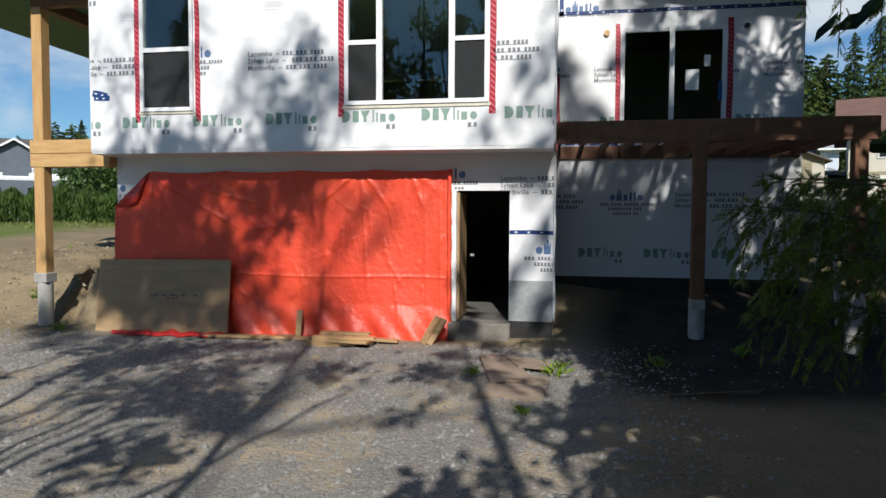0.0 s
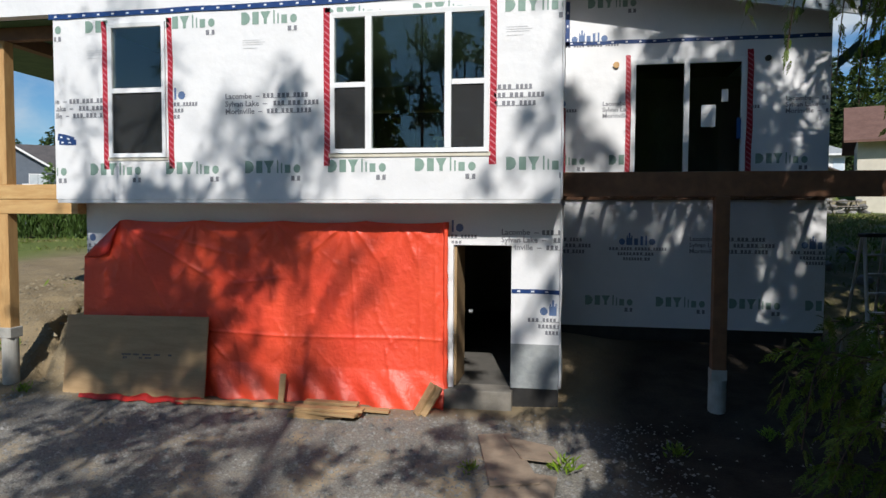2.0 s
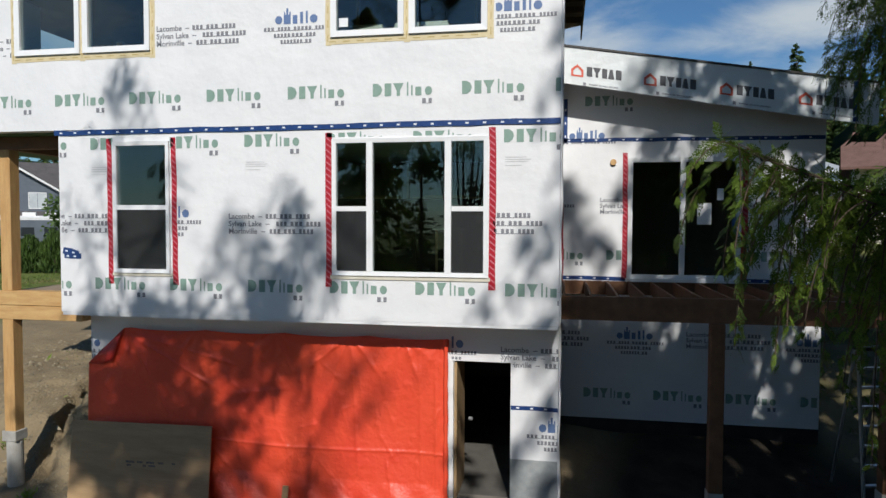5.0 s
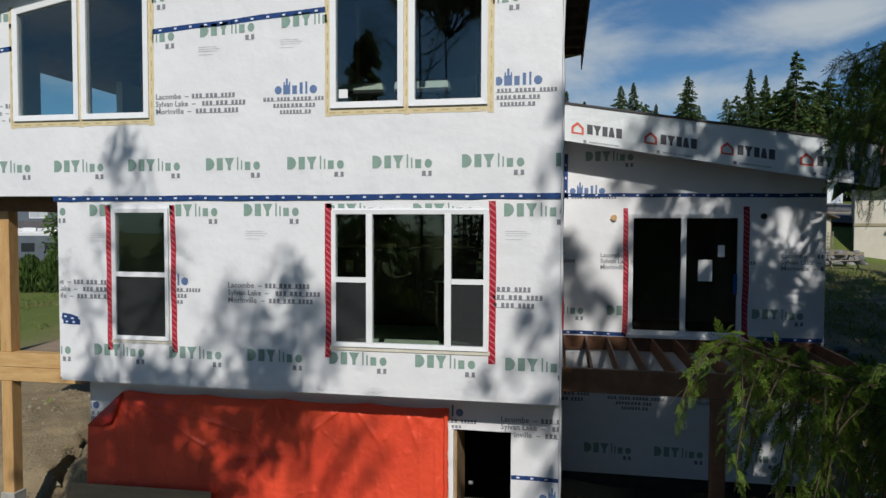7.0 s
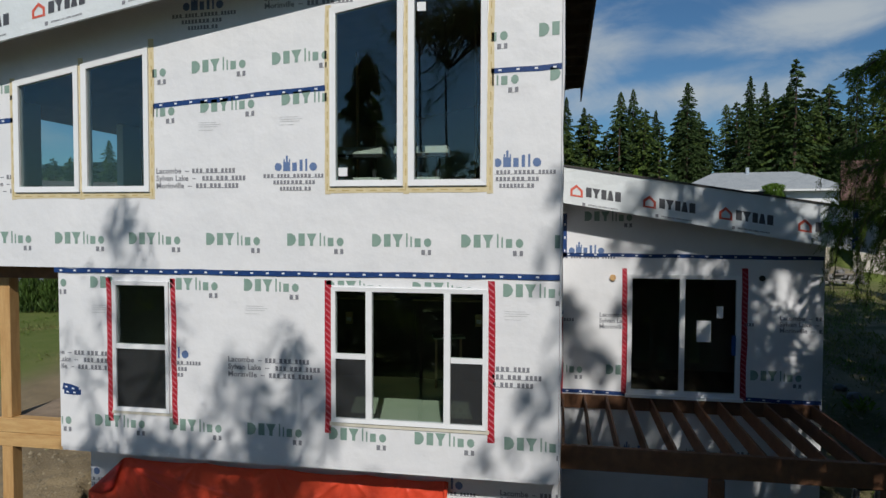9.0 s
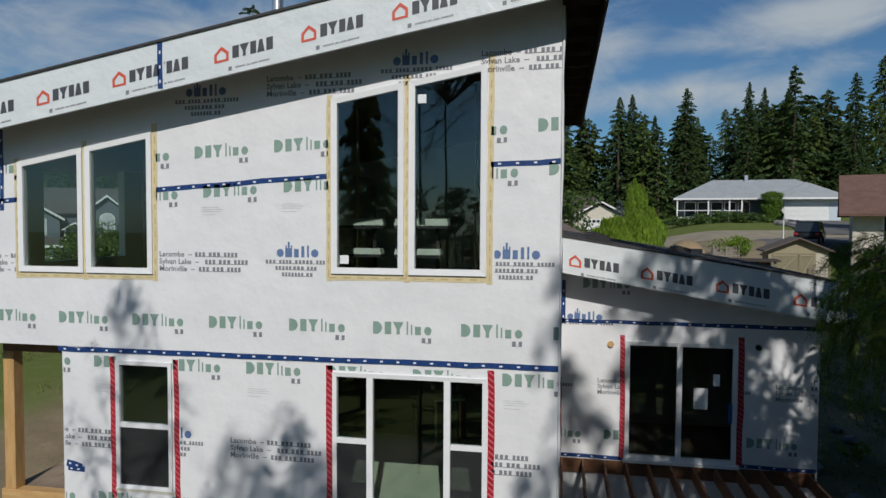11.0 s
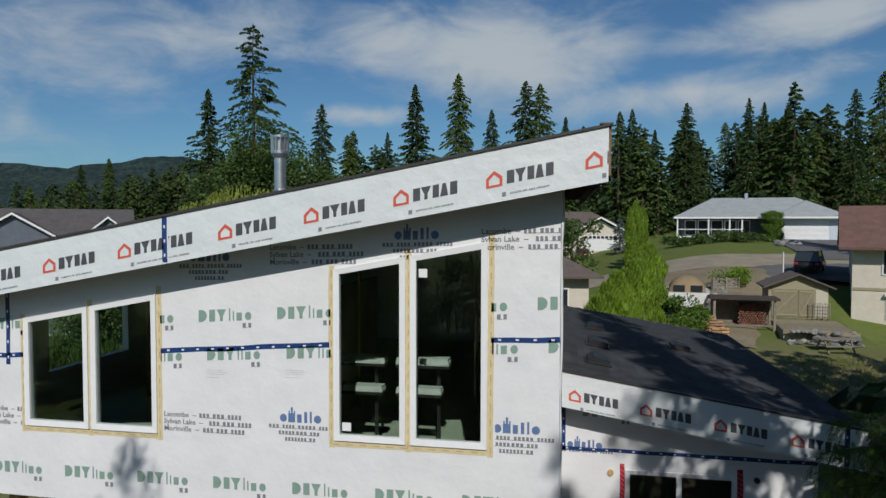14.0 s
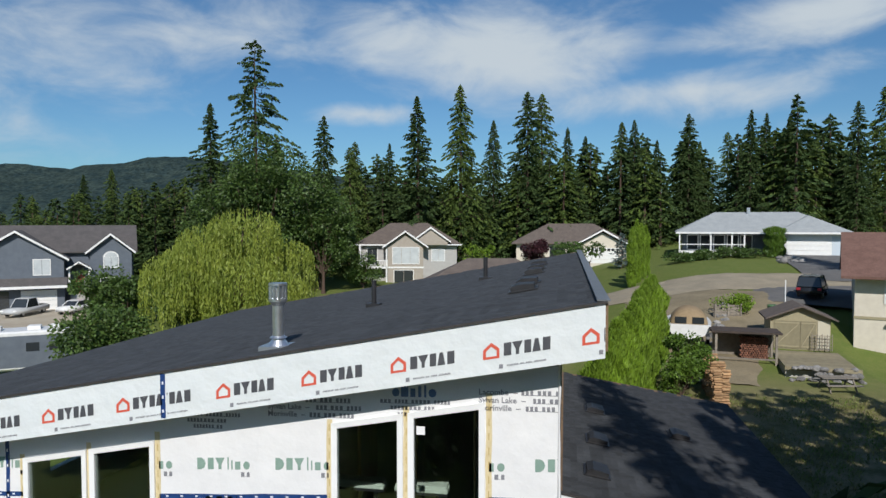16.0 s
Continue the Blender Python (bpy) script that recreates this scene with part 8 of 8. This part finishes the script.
    for k in range(0, boughs, 3):
        limbs.append(((0, 0, z0[k]), (math.cos(a[k]) * L[k] * 0.9, math.sin(a[k]) * L[k] * 0.9, z0[k] - 0.28 * L[k]), 0.035, 0.008))
    trunk_mesh(t, h, trunk or h * 0.014 + 0.06, 0.15, seed, limbs)
    v2, f2 = blades(C, A, crown_clump * 0.42, crown_clump, rng, 0.2)
    np_part("crown", np.concatenate([v1, v2]), np.concatenate([f1, f2 + len(v1)]), M_CEDAR, t)
    return t


near_limbs = [(180.5, 3.6, 4.05, 0.9, 1.1), (179.2, 3.55, 3.95, 0.95, 1.3), (177, 3.5, 3.7, 0.9, 1.5), (182, 3.45, 3.6, 0.85, 1.6), (174, 3.6, 3.3, 0.7, 2.0), (179, 3.7, 3.2, 0.7, 2.0), (177, 1.20, 3.5, 0.45, 0.8), (183, 1.05, 3.25, 0.3, 0.9), (168, 1.3, 3.1, 0.2, 0.9), (180, 1.55, 3.4, 0.3, 0.9), (172, 0.9, 3.25, 0.4, 0.9), (186, 1.4, 3.2, 0.4, 1.0), (176, 0.7, 3.3, 0.3, 0.7),
              (166, 7.35, 3.1, -0.25, 0.12), (171, 7.3, 3.1, -0.25, 0.15), (176, 7.2, 3.05, -0.3, 0.15), (162, 7.3, 3.0, -0.3, 0.15)]
cedar("overhanging western cedar with drooping green sprays", 4.9, -5.3, 24.0, near_limbs, 201, 2.4, 5.4, crown_clump=0.28, boughs=150, twigs=40, start=0.72, each=2, size=0.12, fill=0.95, pairs=9)
side_limbs = [(181 + 8 * ((k * 4) % 7) - 24, 5.9 + 0.3 * k, 3.35 - 0.05 * k + 0.25 * math.sin(k * 2.3), -0.3, 1.3) for k in range(12)]
cedar("western cedar beside the deck with hanging sprays", 8.0, 0.6, 20.5, side_limbs, 202, 3.0, 7.4, size=0.24, pairs=6, step=0.22)
slim_limbs = [((22 if k % 2 else 158) + 45 * math.sin(k * 2.4), 14.15 - 0.27 * k, 0.32 + 0.095 * k, 0.34 + 0.07 * k, 0.14) for k in range(21)]
cedar("slim young fir with sparse upswept branches", -4.15, -10.6, 15.4, slim_limbs, 203, 0.15, 14.7, boughs=8, twigs=12, crown_clump=0.16, size=0.19, pairs=5, step=0.11, fill=0.75, start=0.3, each=1, trunk=0.05)
pale_limbs = [((40 if k % 2 else 140) + 40 * math.sin(k * 2.1), 13.1 - 0.33 * k, 0.25 + 0.065 * k, 0.6 + 0.06 * k, 0.12) for k in range(10)]
cedar("slim young fir with sparse upswept branches", -1.3, -11.4, 14.1, pale_limbs, 219, 0.15, 13.5, boughs=6, twigs=12, crown_clump=0.16, size=0.18, pairs=5, step=0.13, fill=0.8, start=0.3, each=2, trunk=0.05)
# unseen cedars, added out of view to shade the house front and near boughs
cedar("tall unseen cedar added across the yard to cast shade", 1.7, -13.4, 13.4, [], 204, 1.6, 3.0, boughs=30, twigs=26, crown_clump=0.3, trunk=0.12)
cedar("tall unseen cedar added across the yard to cast shade", 6.3, -14.8, 29.0, [], 205, 3.3, 2.5, boughs=120, twigs=34, crown_clump=0.4, trunk=0.22)
cedar("tall unseen cedar with a bare lower trunk added across the yard", 4.3, -16.6, 22.0, [], 213, 2.7, 15.6, boughs=58, twigs=24, crown_clump=0.34, trunk=0.14)
cedar("tall unseen cedar added across the yard to cast shade", 8.6, -11.6, 25.0, [], 206, 3.5, 2.0, boughs=150, twigs=28, crown_clump=0.52)
cedar("tall unseen cedar added across the yard to cast shade", 3.7, -11.9, 14.2, [], 220, 2.2, 4.5, boughs=125, twigs=34, crown_clump=0.36, trunk=0.16)
cedar("tall unseen cedar added across the yard to cast shade", 10.8, -5.0, 17.5, [], 210, 3.8, 1.5, boughs=300, twigs=25, crown_clump=0.63)
far_limbs = [(172 + 7 * ((k * 3) % 8) - 12, 7.5 - 0.09 * k, 3.05 + 0.18 * math.sin(k * 1.9), -0.45, 1.0 + 0.04 * k) for k in range(13)]
cedar("dark cedar beyond the deck with long drooping boughs", 6.5, -0.6, 14.0, far_limbs, 211, 2.4, 8.8, boughs=90, twigs=34, crown_clump=0.3, size=0.17, pairs=6, step=0.10, start=0.55, each=2, fill=1.0)
# two more unseen cedars, added to darken the wing's foot and the boughs
cedar("tall unseen cedar added across the yard to cast shade", 4.0, -9.2, 12.6, [], 212, 2.9, 3.4, boughs=260, twigs=32, crown_clump=0.46)
cedar("tall unseen cedar added across the yard to cast shade", 7.3, -9.5, 12.9, [], 223, 2.5, 3.0, boughs=210, twigs=28, crown_clump=0.48)
cedar("dark fir with tiers of spreading boughs across the yard", -13.6, -13.8, 13.0, [], 221, 2.2, 1.5, boughs=110, twigs=40, crown_clump=0.32, trunk=0.16)
cedar("dark fir with tiers of spreading boughs across the yard", -8.7, -20.0, 14.8, [], 207, 3.3, 2.0, boughs=150, twigs=50, crown_clump=0.36, trunk=0.2)
broadleaf("tree", "tall tree with a bare trunk and high leafy crown", "tree", 1.7, -25.0, 24.4, 3.8, M_LEAF, 208, 0.24, 560, low=0.70, tufts=9, tuft=0.28)
broadleaf("tree", "tall tree with a bare trunk and high leafy crown", "tree", -1.3, -22.0, 22.2, 2.4, M_LEAF, 218, 0.24, 1300, low=0.74, tufts=14, tuft=0.2)
broadleaf("tree", "tall tree with a bare trunk and high leafy crown", "tree", -3.95, -14.2, 15.5, 2.0, M_LEAF, 222, 0.18, 4400, low=0.745, tufts=50, tuft=0.19)
broadleaf("tree", "low leafy tree across the yard", "tree", -3.2, -12.9, 9.8, 3.0, M_LEAF, 214, 0.2, 3200, low=0.3, tufts=36, tuft=0.2)
broadleaf("tree", "tall tree with a bare trunk and high leafy crown", "tree", 5.3, -13.6, 18.6, 2.2, M_LEAF, 217, 0.2, 4200, low=0.66, tufts=46, tuft=0.2)
broadleaf("tree", "low leafy tree across the yard", "tree", -8.2, -12.2, 8.8, 2.8, M_LEAF, 215, 0.2, 1900, low=0.15, tufts=24, tuft=0.22)


# ---- gravel and weeds ----
def gravel():
    rng = np.random.default_rng(7)
    base = np.array([(1, 0, 0), (-0.5, 0.87, 0), (-0.5, -0.87, 0), (0.1, 0.05, 0.75), (0, 0, -0.3)])
    tri = np.array([(0, 1, 3), (1, 2, 3), (2, 0, 3)])
    n = 26000
    x = rng.uniform(-9.5, 3.2, n)
    y = -6.2 + 6.5 * rng.uniform(0, 1, n) ** 0.8
    keep = rng.uniform(0, 1, n) < np.clip((2.0 - x) / 2.0, 0.02, 1) * np.clip((0.2 - y) * 2, 0.05, 1)
    x, y = x[keep], y[keep]
    n = len(x)
    s = rng.gamma(3.0, 0.0045, n) + 0.005
    a = rng.uniform(0, math.tau, n)
    b = base[None] * (s[:, None, None]) * rng.uniform(0.6, 1.3, (n, 5, 1))
    v = np.stack([b[..., 0] * np.cos(a)[:, None] - b[..., 1] * np.sin(a)[:, None] + x[:, None], b[..., 0] * np.sin(a)[:, None] + b[..., 1] * np.cos(a)[:, None] + y[:, None], b[..., 2] + ground_z(x, y)[:, None] + 0.002], -1)
    f = (tri[None] + 5 * np.arange(n)[:, None, None]).reshape(-1, 3)
    ob = np_part("gravel", v.reshape(-1, 3), f, M_STONE, None)
    tagged(ob, "loose grey gravel stones on the yard", "gravel", kind="stuff")


gravel()


def clods():
    rng = np.random.default_rng(8)
    base = np.array([(1, 0, 0), (-0.5, 0.87, 0), (-0.5, -0.87, 0), (0.1, 0.05, 0.8), (0, 0, -0.3)])
    tri = np.array([(0, 1, 3), (1, 2, 3), (2, 0, 3)])
    x = np.concatenate([rng.uniform(-13, -7.6, 2600), rng.uniform(4.9, 10.0, 3000)])
    y = np.concatenate([0.5 + 7 * rng.uniform(0, 1, 2600) ** 1.5, rng.uniform(1.0, 20.0, 3000)])
    n = len(x)
    s = rng.gamma(2.0, 0.011, n) + 0.006
    a = rng.uniform(0, math.tau, n)
    b = base[None] * s[:, None, None] * rng.uniform(0.6, 1.3, (n, 5, 1))
    v = np.stack([b[..., 0] * np.cos(a)[:, None] - b[..., 1] * np.sin(a)[:, None] + x[:, None], b[..., 0] * np.sin(a)[:, None] + b[..., 1] * np.cos(a)[:, None] + y[:, None], b[..., 2] + ground_z(x, y)[:, None]], -1)
    f = (tri[None] + 5 * np.arange(n)[:, None, None]).reshape(-1, 3)
    tagged(np_part("dirt_clods", v.reshape(-1, 3), f, M_CLOD, None), "loose clods of dry dirt on the banks", "dirt", kind="stuff")


clods()


def grass():
    rng = np.random.default_rng(9)
    x = np.concatenate([rng.uniform(4.7, 18, 46000), rng.uniform(-26, -8, 12000), rng.uniform(-12, -7.7, 700)])
    y = np.concatenate([rng.uniform(2, 29, 46000), rng.uniform(11.5, 22, 12000), rng.uniform(0.6, 7, 700)])
    patch = np.sin(x * 0.9 + 1.7 * np.sin(y * 0.5)) * np.sin(y * 0.7 + 0.8 * np.sin(x * 0.6)) + 0.5 * np.sin(x * 2.9 + y * 1.3) * np.sin(y * 2.3 - x)
    keep = patch + rng.normal(0, 0.25, len(x)) > np.where(x > 0, 0.0 - 0.35 * smooth01((y - 12) / 6), 0.25)
    keep &= (x < 0) | (x > 8.5) | (y > 14) | (rng.uniform(0, 1, len(x)) < 0.15)
    x, y = x[keep], y[keep]
    n = len(x)
    a = rng.uniform(0, math.tau, n)
    h = rng.gamma(4.0, 0.028, n) + 0.03
    C = np.stack([x, y, ground_z(x, y) + 0.4 * h], 1)
    A = np.stack([0.6 * np.cos(a), 0.6 * np.sin(a), np.ones(n)], 1)
    v, f = blades(C, A, 0.016 + h * 0.12, h, rng, 0.0)
    tagged(np_part("grass", v, f, M_GRASS, None), "patchy green and straw-coloured grass on the banks", "grass", kind="stuff")


grass()


def weed(x, y, s, seed, label):
    rng = np.random.default_rng(seed)
    n = 60
    a = rng.uniform(0, math.tau, n)
    r = rng.uniform(0, s, n)
    C = np.stack([x + r * np.cos(a), y + r * np.sin(a), gz(x, y) + rng.uniform(0.03, s * 0.9, n)], 1)
    A = np.stack([np.cos(a), np.sin(a), np.full(n, 0.9)], 1)
    v, f = blades(C, A, s * 0.16, s * 0.6, rng, -0.1)
    tagged(np_part("weed", v, f, M_HEDGE, None), label, "plant", "weeds")


weed(0.12, -1.75, 0.2, 1, "bright green weed clump beside the plywood scraps")
for k, (x, y, s) in enumerate(((-0.9, -1.9, 0.12), (1.4, -1.0, 0.16), (-8.3, 0.1, 0.15), (-9.6, 1.2, 0.2), (2.6, -0.3, 0.14), (-0.2, -3.4, 0.1), (5.4, 3.2, 0.3), (6.2, 5.0, 0.35), (5.8, 8.2, 0.4), (7.6, 9.5, 0.4))):
    weed(x, y, s, 10 + k, "small green weed in the dirt")
